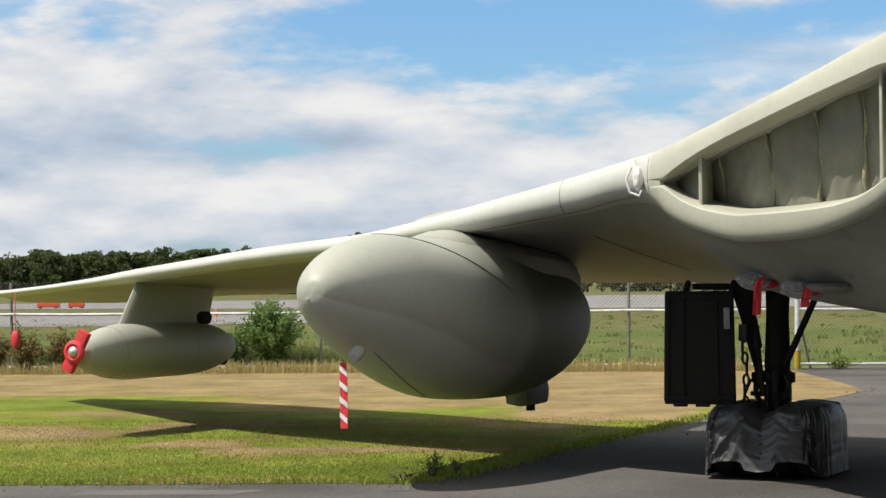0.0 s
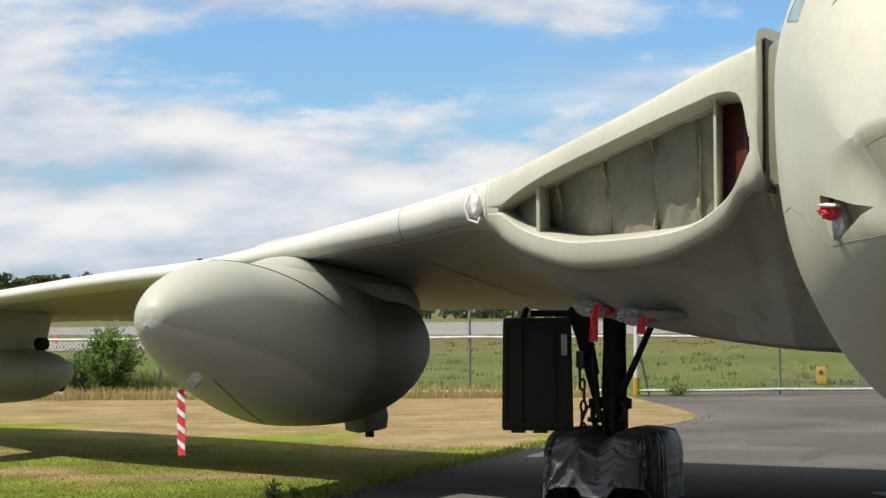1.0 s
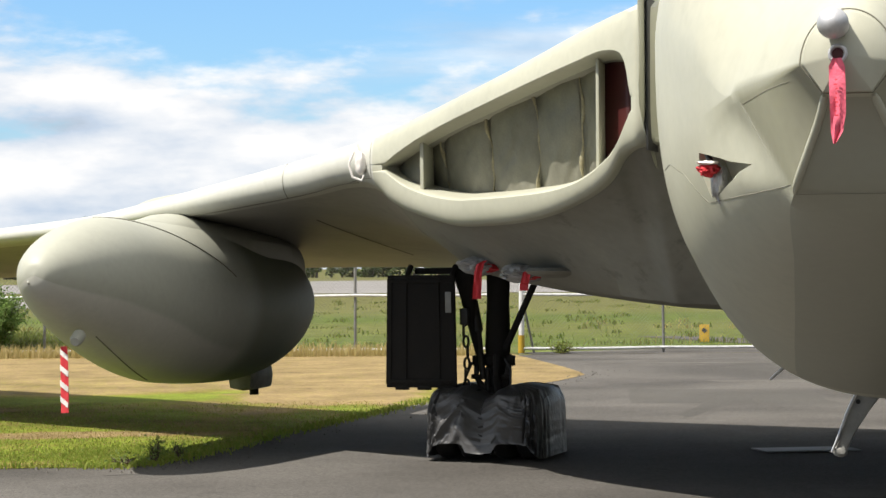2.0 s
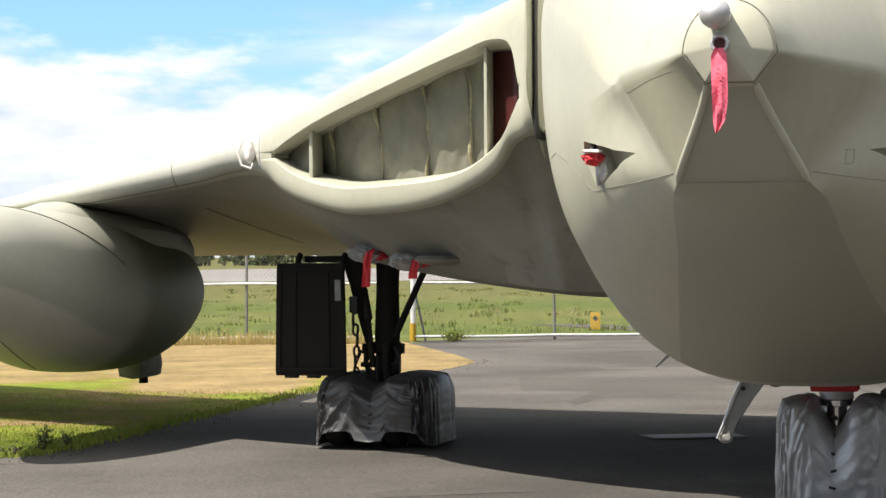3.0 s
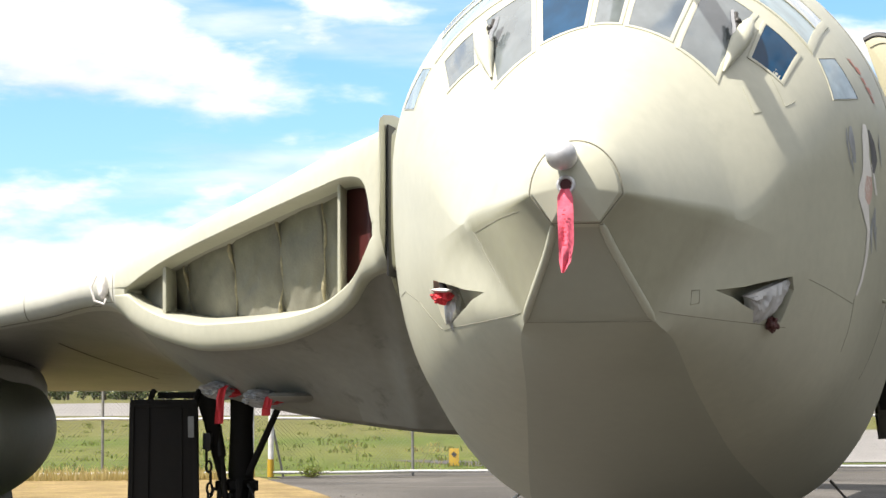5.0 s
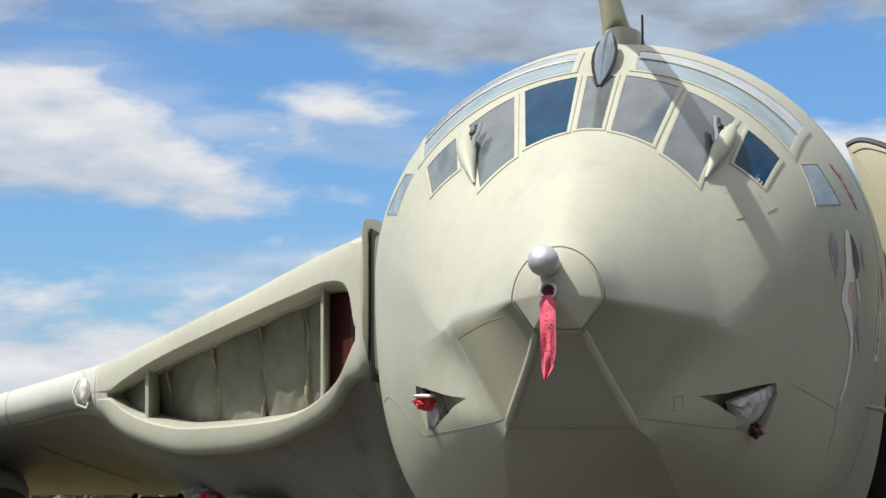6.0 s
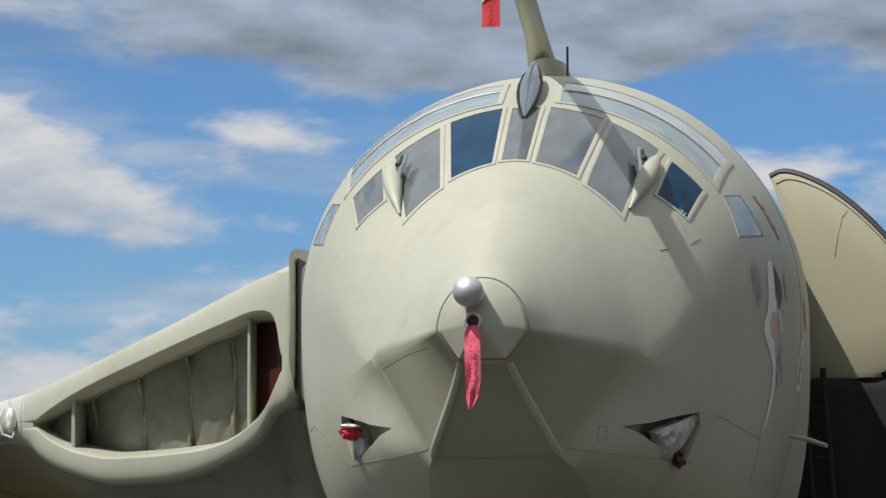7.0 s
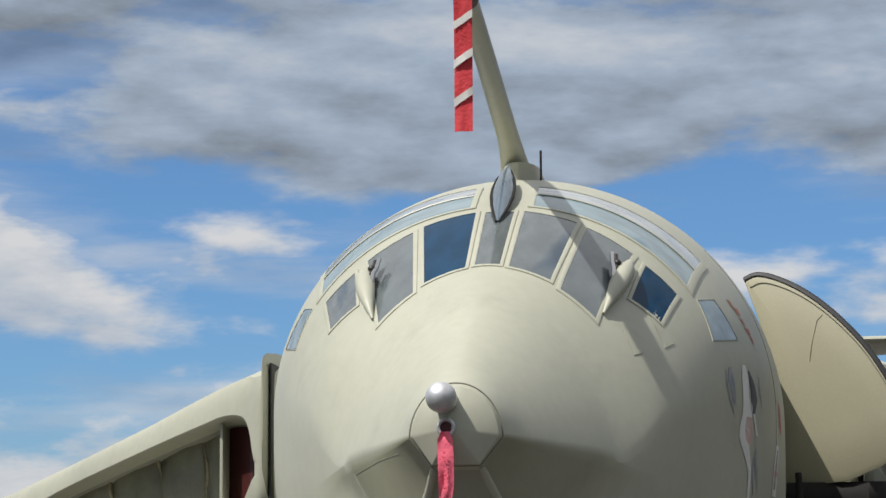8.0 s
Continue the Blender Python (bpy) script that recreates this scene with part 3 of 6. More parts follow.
@functools.lru_cache(maxsize=None)
def section(s):
    """Half a cross-section, from the top round the side to the keel."""
    w, top, mid, low = WIDE(s), TOP(s), MID(s), BOTTOM(s)
    c, cz, r, rz = EDGE_L(s), EDGE_Z(s), RIDGE_L(s), RIDGE_Z(s)
    flat = [(r, rz)] * N_SIDE
    flat += [(r + (c - r) * i / N_FACET, rz + (cz - rz) * i / N_FACET) for i in range(N_FACET)]
    flat += [(c * (1 - i / N_BELLY), cz + (low - cz) * i / N_BELLY) for i in range(N_BELLY + 1)]
    k = BOXY(s)
    end = math.acos(min(1, (c / w) ** (k / 2)))
    total = N_SIDE + N_FACET
    turn = min(end * 0.6, math.asin(min(1, max(0.0, (mid - rz) / (mid - low))) ** (k / 2)))
    lower = []
    for i, (x, z) in enumerate(flat):
        if i <= N_SIDE:
            a = turn * i / N_SIDE
        else:
            a = turn + (end - turn) * (i - N_SIDE) / N_FACET
        a = a if i <= total else end + (math.pi / 2 - end) * (i - total) / N_BELLY
        xr, zr = w * max(math.cos(a), 0) ** (2 / k), mid - (mid - low) * math.sin(a) ** (2 / k)
        start = 0.52 + 0.50 * min(max((z - 2.2) / 0.38, 0.0), 1.0)
        blend = smooth(start - 0.04, start + 0.42 + 0.10 * min(max((z - 2.2) / 0.38, 0.0), 1.0), s)
        lower.append((x + (xr - x) * blend, z + (zr - z) * blend))
    # upper arc from the crown to the first point of the side
    ex, ez = lower[0]
    k_side, k_top = 2 - 0.25 * SHOULDER(s), 2 + 0.55 * SHOULDER(s)
    last = radians(90 - 30 * SHOULDER(s))
    drop = math.cos(last) ** (2 / k_top)
    upper = []
    for i in range(N_TOP):
        a = last * i / N_TOP
        upper.append((ex * (math.sin(a) / math.sin(last)) ** (2 / k_side), ez + (top - ez) * (math.cos(a) ** (2 / k_top) - drop) / (1 - drop)))
    return upper + lower


def skin(s, l):
    """Height of the upper skin at station s and offset l."""
    if s < 2.31:
        upper = section(s)[:N_TOP + 1]
        return float(np.interp(abs(l), [q[0] for q in upper], [q[1] for q in upper]))
    return MID(s) + (TOP(s) - MID(s)) * math.sqrt(max(0.0, 1 - (l / WIDE(s)) ** 2))


def fuselage():
    stations = [0, 0.03, 0.06, 0.09, 0.13, 0.2, 0.28, 0.36, 0.44] + [0.46 + 0.03 * i for i in range(1, 23)] + [1.15 + 0.1 * i for i in range(1, 40)] + [5.2, 5.6, 6.2, 7, 8, 10, 12, 14, 17, 20, 24, 28, 31, 33]
    rows = []
    for s in stations:
        half = section(s)
        other = [(-x, z) for x, z in half[-2:0:-1]]
        rows.append([(s, x, z) for x, z in half + other])
    # nose cap, slightly domed
    cx = sum(p[1] for p in rows[0]) / len(rows[0])
    cz = sum(p[2] for p in rows[0]) / len(rows[0])
    caps = []
    for f, d in ((0.0, -0.06), (0.35, -0.052), (0.7, -0.03)):
        caps.append([(d, cx + (p[1] - cx) * f, cz + (p[2] - cz) * f) for p in rows[0]])
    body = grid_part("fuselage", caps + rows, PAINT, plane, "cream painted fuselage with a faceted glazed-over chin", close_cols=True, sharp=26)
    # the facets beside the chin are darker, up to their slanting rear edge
    facet = body.data.attributes.new("facet_tone", "FLOAT", "POINT")
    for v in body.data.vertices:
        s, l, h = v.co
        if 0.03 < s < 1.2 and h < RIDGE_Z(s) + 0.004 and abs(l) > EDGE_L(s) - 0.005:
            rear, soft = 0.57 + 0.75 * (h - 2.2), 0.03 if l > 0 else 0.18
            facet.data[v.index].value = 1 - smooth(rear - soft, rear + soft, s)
    # the chin panel has its own darker material
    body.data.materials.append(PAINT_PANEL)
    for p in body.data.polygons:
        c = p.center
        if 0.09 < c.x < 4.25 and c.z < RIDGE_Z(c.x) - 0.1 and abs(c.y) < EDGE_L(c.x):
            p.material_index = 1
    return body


fuselage()

# wing
LEAD = curve((1.4, 6.22), (1.9, 6.20), (2.08, 6.18), (2.16, 6.17), (2.3, 6.31), (3.6, 7.68), (5.3, 9.47), (7.4, 11.15), (9.5, 12.83), (12.7, 14.95), (14.4, 16.35), (15.6, 17.6), (17.5, 19.7), (18.4, 20.6), (20, 22.3))
TRAIL = curve((1.4, 15.6), (5.3, 16.6), (9.5, 18.0), (11.5, 19.2), (13, 20.3), (14.9, 21.4), (16.9, 22.5), (18.7, 23.1), (20.3, 23.4))
TRAIL_Z = curve((1.4, 1.6), (5, 1.82), (8, 1.86), (11.5, 1.81), (14.4, 1.74), (16.75, 1.68), (18.4, 1.60), (20.2, 1.61))
LE_TOP = curve((1.4, 3.88), (2.17, 3.77), (2.74, 3.63), (3.31, 3.465), (3.94, 3.30), (4.63, 3.13), (5.16, 3.005), (5.6, 2.935), (6.1, 2.855), (6.9, 2.735), (8.7, 2.49), (9.5, 2.40), (10.6, 2.33), (11.5, 2.27), (12.7, 2.17), (14.4, 2.05), (15.6, 1.97), (16.75, 1.92), (18.4, 1.85), (20.2, 1.79))
LE_LOW = curve((1.4, 2.75), (2.2, 2.7), (2.33, 2.64), (2.45, 2.49), (2.78, 2.32), (3.37, 2.19), (4.0, 2.17), (4.54, 2.26), (4.95, 2.40), (5.2, 2.56), (5.5, 2.60), (6.1, 2.52), (8.7, 2.27), (9.5, 2.19), (11.5, 2.07), (12.7, 1.99), (14.4, 1.89), (16.75, 1.81), (18.4, 1.75), (20.2, 1.69))
BELLY_Z = curve((1.4, 1.45), (2.6, 1.53), (3.83, 1.68), (4.52, 1.82), (5.2, 2.15), (6.1, 2.3), (8.7, 2.1), (11.5, 1.94), (14.4, 1.81), (16.75, 1.73), (20.2, 1.63))
MOUTH_TOP = curve((2.24, 3.05), (2.28, 3.26), (2.36, 3.38), (2.5, 3.40), (2.77, 3.35), (3.67, 3.14), (4.54, 2.91), (4.83, 2.80), (5.0, 2.72))
MOUTH_LOW = curve((2.24, 2.98), (2.30, 2.88), (2.40, 2.72), (2.55, 2.60), (2.79, 2.49), (3.37, 2.42), (4.0, 2.41), (4.35, 2.45), (4.6, 2.51), (4.80, 2.585), (5.0, 2.70))


def mouth_depth(l, z):
    """How far the skin runs in at the engine intake."""
    q = min(MOUTH_TOP(l) - z, z - MOUTH_LOW(l), (l - 2.25) * 0.9, (5.0 - l) * 0.45)
    return 0.95 * smooth(-0.03, 0.105, q)


def wing_section(l, fine=64):
    le, te, up, low = LEAD(l), TRAIL(l), LE_TOP(l), LE_LOW(l)
    thick = up - low
    p = 2 + 2.4 * smooth(0.35, 0.9, thick)
    a = 0.20 + 0.06 * smooth(0.35, 0.9, thick)
    mid = (up + low) / 2
    chord = te - le - a
    # narrow deep slot between the fuselage and the inner end of the intake
    slot = 1.5 * (1 - smooth(2.0, 2.07, l))
    out = []
    for i in range(14):
        x = 1 - i / 14
        x = x ** 1.5
        out.append((le + a + slot + (chord - slot) * x, up + (TRAIL_Z(l) + 0.03 - up) * x ** 1.3 + 0.16 * chord * x * (1 - x) ** 2.2 * 0.55))
    # heights down the nose, gathered at the edges of the intake so that they run cleanly
    mt, ml = MOUTH_TOP(l), MOUTH_LOW(l)
    gap = mt - ml
    stops = [(up, 9), (mt + 0.03, 12), (mt - min(0.09, gap * 0.4), 10), (ml + min(0.09, gap * 0.4), 12), (ml - 0.03, 21), (low, 0)] if low < ml - 0.04 and up > mt + 0.04 and l < 5.3 else [(up, fine), (low, 0)]
    heights = []
    for (z0, n), (z1, _) in zip(stops[:-1], stops[1:]):
        heights += [z0 + (z1 - z0) * k / n for k in range(n)]
    heights.append(low)
    if len(stops) == 2:
        heights = [mid + thick / 2 * (0.55 * math.sin(math.pi / 2 * (1 - 2 * i / fine)) + 0.45 * (1 - 2 * i / fine)) for i in range(fine + 1)]
    for z in heights:
        v = (z - mid) / (thick / 2)
        s = le + a * (1 - max(0.0, 1 - abs(v) ** p) ** (1 / p))
        s += slot * smooth(2.72, 2.85, z)
        if 2.2 < l < 5.05:
            s += mouth_depth(l, z)
        out.append((s, z))
    first = min(0.45, 1.5 / chord)
    lower = curve((0, low), (first * 0.4, low + (BELLY_Z(l) - low) * 0.38), (first, BELLY_Z(l)), (1, TRAIL_Z(l) - 0.02))
    for i in range(1, 17):
        x = (i / 16) ** 1.4
        out.append((le + a + chord * x, lower(x)))
    return out


def wing(name, sign):
    ls = [1.4, 1.7, 1.9, 1.98, 2.0, 2.02, 2.04, 2.06, 2.08, 2.12, 2.15] + [2.18 + 0.018 * i for i in range(160)]
    ls += [ls[-1] + 0.12 * i for i in range(1, 30)]
    ls += list(np.linspace(ls[-1] + 0.3, 20.1, 34))
    rows = [[(s, sign * l, z) for s, z in wing_section(l)] for l in ls]
    ob = grid_part(name, rows, PAINT, plane, "swept wing with a large engine intake in its root", close_cols=True, sharp=30)
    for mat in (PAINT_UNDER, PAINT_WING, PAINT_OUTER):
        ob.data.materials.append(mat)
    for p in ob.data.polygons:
        # down-facing skin takes the paints darkened for underside shade
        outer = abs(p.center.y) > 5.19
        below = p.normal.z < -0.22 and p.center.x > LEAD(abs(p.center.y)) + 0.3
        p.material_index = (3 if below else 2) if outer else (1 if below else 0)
    return ob


wing("starboard_wing", 1)
wing("port_wing", -1)


def turned(name, x0, x1, radius, y, z, mat, parent, label="", sides=40, n=40, squash=1.0, drop=None):
    rows = []
    for i in range(n + 1):
        t = i / n
        x = x0 + (x1 - x0) * (0.5 - 0.5 * math.cos(math.pi * t))
        r = radius(x)
        zc = z + (drop(x) if drop else 0)
        rows.append([(x, y + r * math.cos(k * 2 * math.pi / sides), zc + r * squash * math.sin(k * 2 * math.pi / sides)) for k in range(sides)])
    return grid_part(name, rows, mat, parent, label, close_cols=True, caps=True)


# ---- aircraft details ----
def top_point(s, l, lift=0.0):
    e = 0.01
    p = Vector((s, l, skin(s, l)))
    ds = Vector((e, 0, skin(s + e, l) - p.z))
    dl = Vector((0, e, skin(s, l + e) - p.z))
    return p + ds.cross(dl).normalized() * lift


def flank_l(s, z):
    pts = section(s)
    for (x0, z0), (x1, z1) in zip(pts[:-1], pts[1:]):
        if z0 >= z >= z1 and z0 > z1:
            return x0 + (x1 - x0) * (z0 - z) / (z0 - z1)
    return 0.0


def flank_point(s, z, sign, lift=0.0):
    e = 0.02
    p = Vector((s, flank_l(s, z), z))
    ds = Vector((e, flank_l(s + e, z) - p.y, 0))
    dz = Vector((0, flank_l(s, z - e) - p.y, -e))
    n = dz.cross(ds).normalized()
    if n.y < 0:
        n = -n
    p += n * lift
    return Vector((p.x, sign * p.y, p.z))


def bilinear(c, u, v):
    a = Vector(c[0]) * (1 - u) + Vector(c[1]) * u
    b = Vector(c[3]) * (1 - u) + Vector(c[2]) * u
    return a * (1 - v) + b * v


def ring_rows(corners, place, wide, high, n=8):
    """A raised frame round a four-cornered patch; place(p, lift) puts a flat point on the skin."""
    rim = []
    for k in range(4):
        for i in range(n):
            t = i / n
            rim.append(((t, 0), (1, t), (1 - t, 1), (0, 1 - t))[k])
    du = wide / max(0.05, (Vector(corners[1]) - Vector(corners[0])).length)
    dv = wide / max(0.05, (Vector(corners[3]) - Vector(corners[0])).length)
    rows = []
    for grow, lift in ((1.0, -0.01), (0.85, high * 0.8), (0.7, high), (0.12, high), (0.0, high * 0.8), (0.0, -0.004)):
        row = []
        for u, v in rim:
            uu = u + grow * du * (1 if u == 1 else -1 if u == 0 else (2 * u - 1))
            vv = v + grow * dv * (1 if v == 1 else -1 if v == 0 else (2 * v - 1))
            row.append(place(bilinear(corners, uu, vv), lift))
        rows.append(row)
    return rows


def window(name, corners, place, pane_mat, wide=0.022, high=0.007, n=8, label=""):
    """A pane in its raised frame; the pane sits lower than the frame."""
    frame_ob = grid_part(name, ring_rows(corners, place, wide, high, n), PAINT, plane, label, close_cols=True, sharp=30)
    rows = [[place(bilinear(corners, i / n, j / n), 0.003) for i in range(n + 1)] for j in range(n + 1)]
    grid_part("pane", rows, pane_mat, frame_ob, "dark reflecting cockpit glass")
    gasket = ring_rows(corners, place, 0.003, 0.005, n)
    grid_part("gasket", gasket, SEAL, frame_ob, close_cols=True)
    return frame_ob


def on_top(p, lift):
    return top_point(p.x, p.y, lift)


def cockpit_windows():
    window("windscreen_pane", [(1.44, -0.065), (1.44, 0.065), (2.13, 0.078), (2.13, -0.078)], on_top, PANE_GREY)
    front = [
        ([(1.43, 0.115), (1.42, 0.33), (2.125, 0.425), (2.145, 0.135)], PANE_DARK, PANE_GREY),
        ([(1.39, 0.385), (1.375, 0.565), (2.07, 0.73), (2.105, 0.482)], PANE_GREY, PANE_GREY),
        ([(1.70, 0.735), (1.765, 0.885), (2.07, 0.965), (2.05, 0.80)], PANE_GREY, PANE_DARK),
    ]
    for c, right, left in front:
        window("windscreen_pane", c, on_top, right)
        window("windscreen_pane", [(s, -l) for s, l in c], on_top, left)
    for sign in (1, -1):
        # curved eyebrow windows over the windscreen, in two bands
        def brow(p, lift, g=sign):
            t = p.x
            low = 2.235
            l = 0.178 + t * (1.015 - 0.178)
            high_s = 2.61 + 0.14 * t
            s = low + p.y * (high_s - low)
            l2 = l + p.y * 0.07 * t
            return top_point(s, g * l2, lift)
        frame_ob = grid_part("eyebrow_window", ring_rows([(0, 0), (1, 0), (1, 1), (0, 1)], brow, 0.045, 0.008, 16), PAINT, plane, "long curved eyebrow window over the windscreen", close_cols=True)
        for v0, v1, mat in ((0.0, 0.5, PANE_BLUE), (0.53, 1.0, PANE_HAZE)):
            rows = [[brow(Vector((i / 24, v0 + (v1 - v0) * j / 4)), 0.004) for i in range(25)] for j in range(5)]
            grid_part("pane", rows, mat, frame_ob, "pale blue backed glass" if v0 == 0 else "clear glass whitened as by the sky it reflects")
        bar = [brow(Vector((i / 24, 0.515)), 0.006) for i in range(25)]
        tube("glazing_bar", bar, 0.006, PAINT, frame_ob, sides=6)

        def side(p, lift, g=sign):
            return flank_point(p.x, p.y, g, lift)
        corners = [(2.17, 3.415), (2.55, 3.46), (2.47, 3.675), (2.24, 3.645)]
        window("side_window", corners, side, PANE_BLUE, 0.008, 0.004, 6)


PANE_SMOKE = glass("smoked_pane", (0.10, 0.14, 0.18), 0.05, 0.5, 2.0)
# whitened tint stands for the bright sky reflected in the upper band
PANE_HAZE = glass("sky_white_pane", (0.40, 0.43, 0.43), 0.10)
cockpit_windows()


def seam(points, sign, r=0.002, mat=None, n=10):
    pts = []
    for (s0, z0), (s1, z1) in zip(points[:-1], points[1:]):
        for i in range(n):
            pts.append(flank_point(s0 + (s1 - s0) * i / n, z0 + (z1 - z0) * i / n, sign, 0.0))
    pts.append(flank_point(*points[-1], sign, 0.0))
    return tube("panel_seam", pts, r, mat or SEAM, plane, sides=6)


def nose_details():
    # dark line round the nose cap
    ring = section(0.035)
    loop = [(0.03, x * 1.003, z) for x, z in ring] + [(0.03, -x * 1.003, z) for x, z in ring[-2:0:-1]]
    rows = tube_rows(loop + [loop[0]], 0.004, 6)
    grid_part("nose_cap_seam", rows, SEAM, plane, close_cols=True)
    for sign in (1, -1):
        # rounded beads on the edges of the chin panel
        pts = [(s, sign * EDGE_L(s), EDGE_Z(s) + 0.002) for s in np.linspace(0.07, 0.55, 12)]
        tube("chin_bead", pts, [0.012] + [0.02] * 9 + [0.018, 0.008], PAINT, plane, sides=10)
        seam([(0.57, 2.22), (1.1, 2.19), (1.64, 2.165)], sign)
    # edge of the flat chin facet
    seam([(0.90, 2.64), (0.86, 2.57), (0.80, 2.45), (0.74, 2.36)], 1, 0.0016)
    seam([(0.24, 2.69), (0.5, 2.67), (0.88, 2.63)], 1, 0.0016)
    seam([(1.75, 2.42), (2.1, 2.36), (2.40, 2.31)], -1)
    seam([(2.40, 2.34), (2.42, 2.2), (2.42, 2.05)], -1)
    seam([(1.66, 2.17), (1.95, 2.33), (2.3, 2.40), (2.6, 2.38)], 1)
    seam([(3.4, 4.1), (3.45, 3.6), (3.45, 3.1), (3.4, 2.6), (3.3, 2.2), (3.2, 1.9)], -1, 0.003)
    # line across the chin panel
    pts = [(0.535, y, BOTTOM(0.535) - 0.002) for y in np.linspace(-0.305, 0.305, 9)]
    tube("panel_seam", pts, 0.0016, SEAM, plane, sides=6)
    # small access panel
    loop = [flank_point(s, z, -1, 0.001) for s, z in ((0.80, 2.33), (0.86, 2.335), (0.87, 2.27), (0.81, 2.26), (0.80, 2.33))]
    tube("access_panel_line", loop, 0.0016, SEAM, plane, sides=6)
    # silver dome and the hole below it
    rows = []
    for i in range(13):
        a = math.pi * 0.5 * i / 12
        rows.append([(-0.135 - 0.072 * math.cos(a), 0.048 + 0.072 * math.sin(a) * math.cos(k * math.pi / 12), 2.918 + 0.072 * math.sin(a) * math.sin(k * math.pi / 12)) for k in range(24)])
    for x, r, dy, dz in ((-0.11, 0.070, 0.0, 0.0), (-0.06, 0.058, -0.006, -0.004), (0.06, 0.05, -0.012, -0.006)):
        rows.append([(x, 0.048 + dy + r * math.cos(k * math.pi / 12), 2.918 + dz + r * math.sin(k * math.pi / 12)) for k in range(24)])
    grid_part("nose_dome", rows, SILVER, plane, "rounded silver dome on the nose cap", close_cols=True)
    hole = (-0.062, 0.035, 2.786)
    pts = [(hole[0], hole[1] + 0.036 * math.cos(k * math.pi / 16), hole[2] + 0.036 * math.sin(k * math.pi / 16)) for k in range(33)]
    grid_part("socket_rim", tube_rows(pts, 0.009, 8), SILVER, plane, "bright metal rim", close_cols=True)
    rows = [[(hole[0] + d, hole[1] + r * math.cos(k * math.pi / 10), hole[2] + r * math.sin(k * math.pi / 10)) for k in range(20)] for r, d in ((0.034, 0.0), (0.03, 0.0035), (0.0005, 0.0035))]
    grid_part("socket_plug", rows, RED_PAINT, plane, close_cols=True)


nose_details()


def scoop_outline(grow=0.0):
    base = [(0.97, 2.338), (1.18, 2.362), (1.36, 2.40), (1.56, 2.428), (1.60, 2.36), (1.57, 2.19), (1.45, 2.20), (1.28, 2.245), (1.10, 2.305)]
    cs, cz = 1.35, 2.32
    return [(cs + (s - cs) * (1 + grow), cz + (z - cz) * (1 + grow)) for s, z in base]


def cut_scoops():
    """Two wedge-shaped lamp bays in the sides of the chin, cut into the skin."""
    body = bpy.data.objects["fuselage"]
    for sign in (1, -1):
        line = scoop_outline()
        outer = [flank_point(s, z, sign, 0.06) for s, z in line]
        inner = []
        for s, z in line:
            deep = 0.01 + 0.13 * smooth(0.97, 1.35, s)
            inner.append(flank_point(s, z, sign, -deep))
        n = len(line)
        faces = [tuple(range(n)), tuple(range(2 * n - 1, n - 1, -1))] + [(i, i + n, (i + 1) % n + n, (i + 1) % n) for i in range(n)]
        cutter = mesh_object("cutter", outer + inner, faces, PAINT, shade=False)
        bm = bmesh.new()
        bm.from_mesh(cutter.data)
        bmesh.ops.recalc_face_normals(bm, faces=bm.faces)
        bm.to_mesh(cutter.data)
        bm.free()
        cutter.matrix_world = plane.matrix_world
        cut = body.modifiers.new("cut", "BOOLEAN")
        cut.operation, cut.solver, cut.object = "DIFFERENCE", "EXACT", cutter
        bpy.context.view_layer.update()
        made = bpy.data.meshes.new_from_object(body.evaluated_get(bpy.context.evaluated_depsgraph_get()))
        body.modifiers.remove(cut)
        body.data = made
        bpy.data.objects.remove(cutter)
    body.data.name = "fuselage"


cut_scoops()


def crumpled(name, at, size, mat, seed, parent=None, label="", m=None, n=22, folds=7.0, depth=0.16, category="", group=""):
    """A creased cloth bag: an uneven ball with sharp folds."""
    rows = []
    for i in range(n + 1):
        a = math.pi * i / n
        row = []
        for k in range(2 * n):
            b = math.pi * k / n
            d = Vector((math.sin(a) * math.cos(b), math.sin(a) * math.sin(b), math.cos(a)))
            f = noise.noise(d * 1.6 + Vector((seed, 0, 0)))
            ridge = 1 - abs(noise.noise(d * folds * 0.5 + Vector((0, seed, 0)))) * 2
            r = 1 + depth * (f * 1.2 + 0.6 * ridge)
            row.append(Vector(at) + Vector((d.x * size[0], d.y * size[1], d.z * size[2])) * r)
        rows.append(row)
    ob = grid_part(name, rows, mat, parent, close_cols=True, sharp=28)
    if m is not None:
        ob.matrix_world = m
    if label:
        tagged(ob, label, category, group)
    return ob


def strip(name, points, widths, mat, side=Vector((0, 1, 0)), thick=0.004, sub=6, seed=0.0, wave=0.01):
    """A hanging ribbon with some thickness, rounded folds and an end."""
    pts, ws = [], []
    for i in range(len(points) - 1):
        for k in range(sub):
            t = k / sub
            pts.append(Vector(points[i]).lerp(Vector(points[i + 1]), t))
            ws.append(widths[i] + (widths[i + 1] - widths[i]) * t)
    pts.append(Vector(points[-1]))
    ws.append(widths[-1])
    rows = []
    for i, (p, w) in enumerate(zip(pts, ws)):
        way = (pts[min(i + 1, len(pts) - 1)] - pts[max(i - 1, 0)]).normalized()
        out = side.cross(way).normalized()
        row = []
        for j in range(7):
            t = j / 6 * 2 - 1
            bend = wave * noise.noise(Vector((p.z * 9 + seed, t * 1.4, seed)))
            row.append(p + side * (w * t) + out * (bend + thick / 2))
        for j in range(6, -1, -1):
            t = j / 6 * 2 - 1
            bend = wave * noise.noise(Vector((p.z * 9 + seed, t * 1.4, seed)))
            row.append(p + side * (w * t) + out * (bend - thick / 2))
        rows.append(row)
    return rows


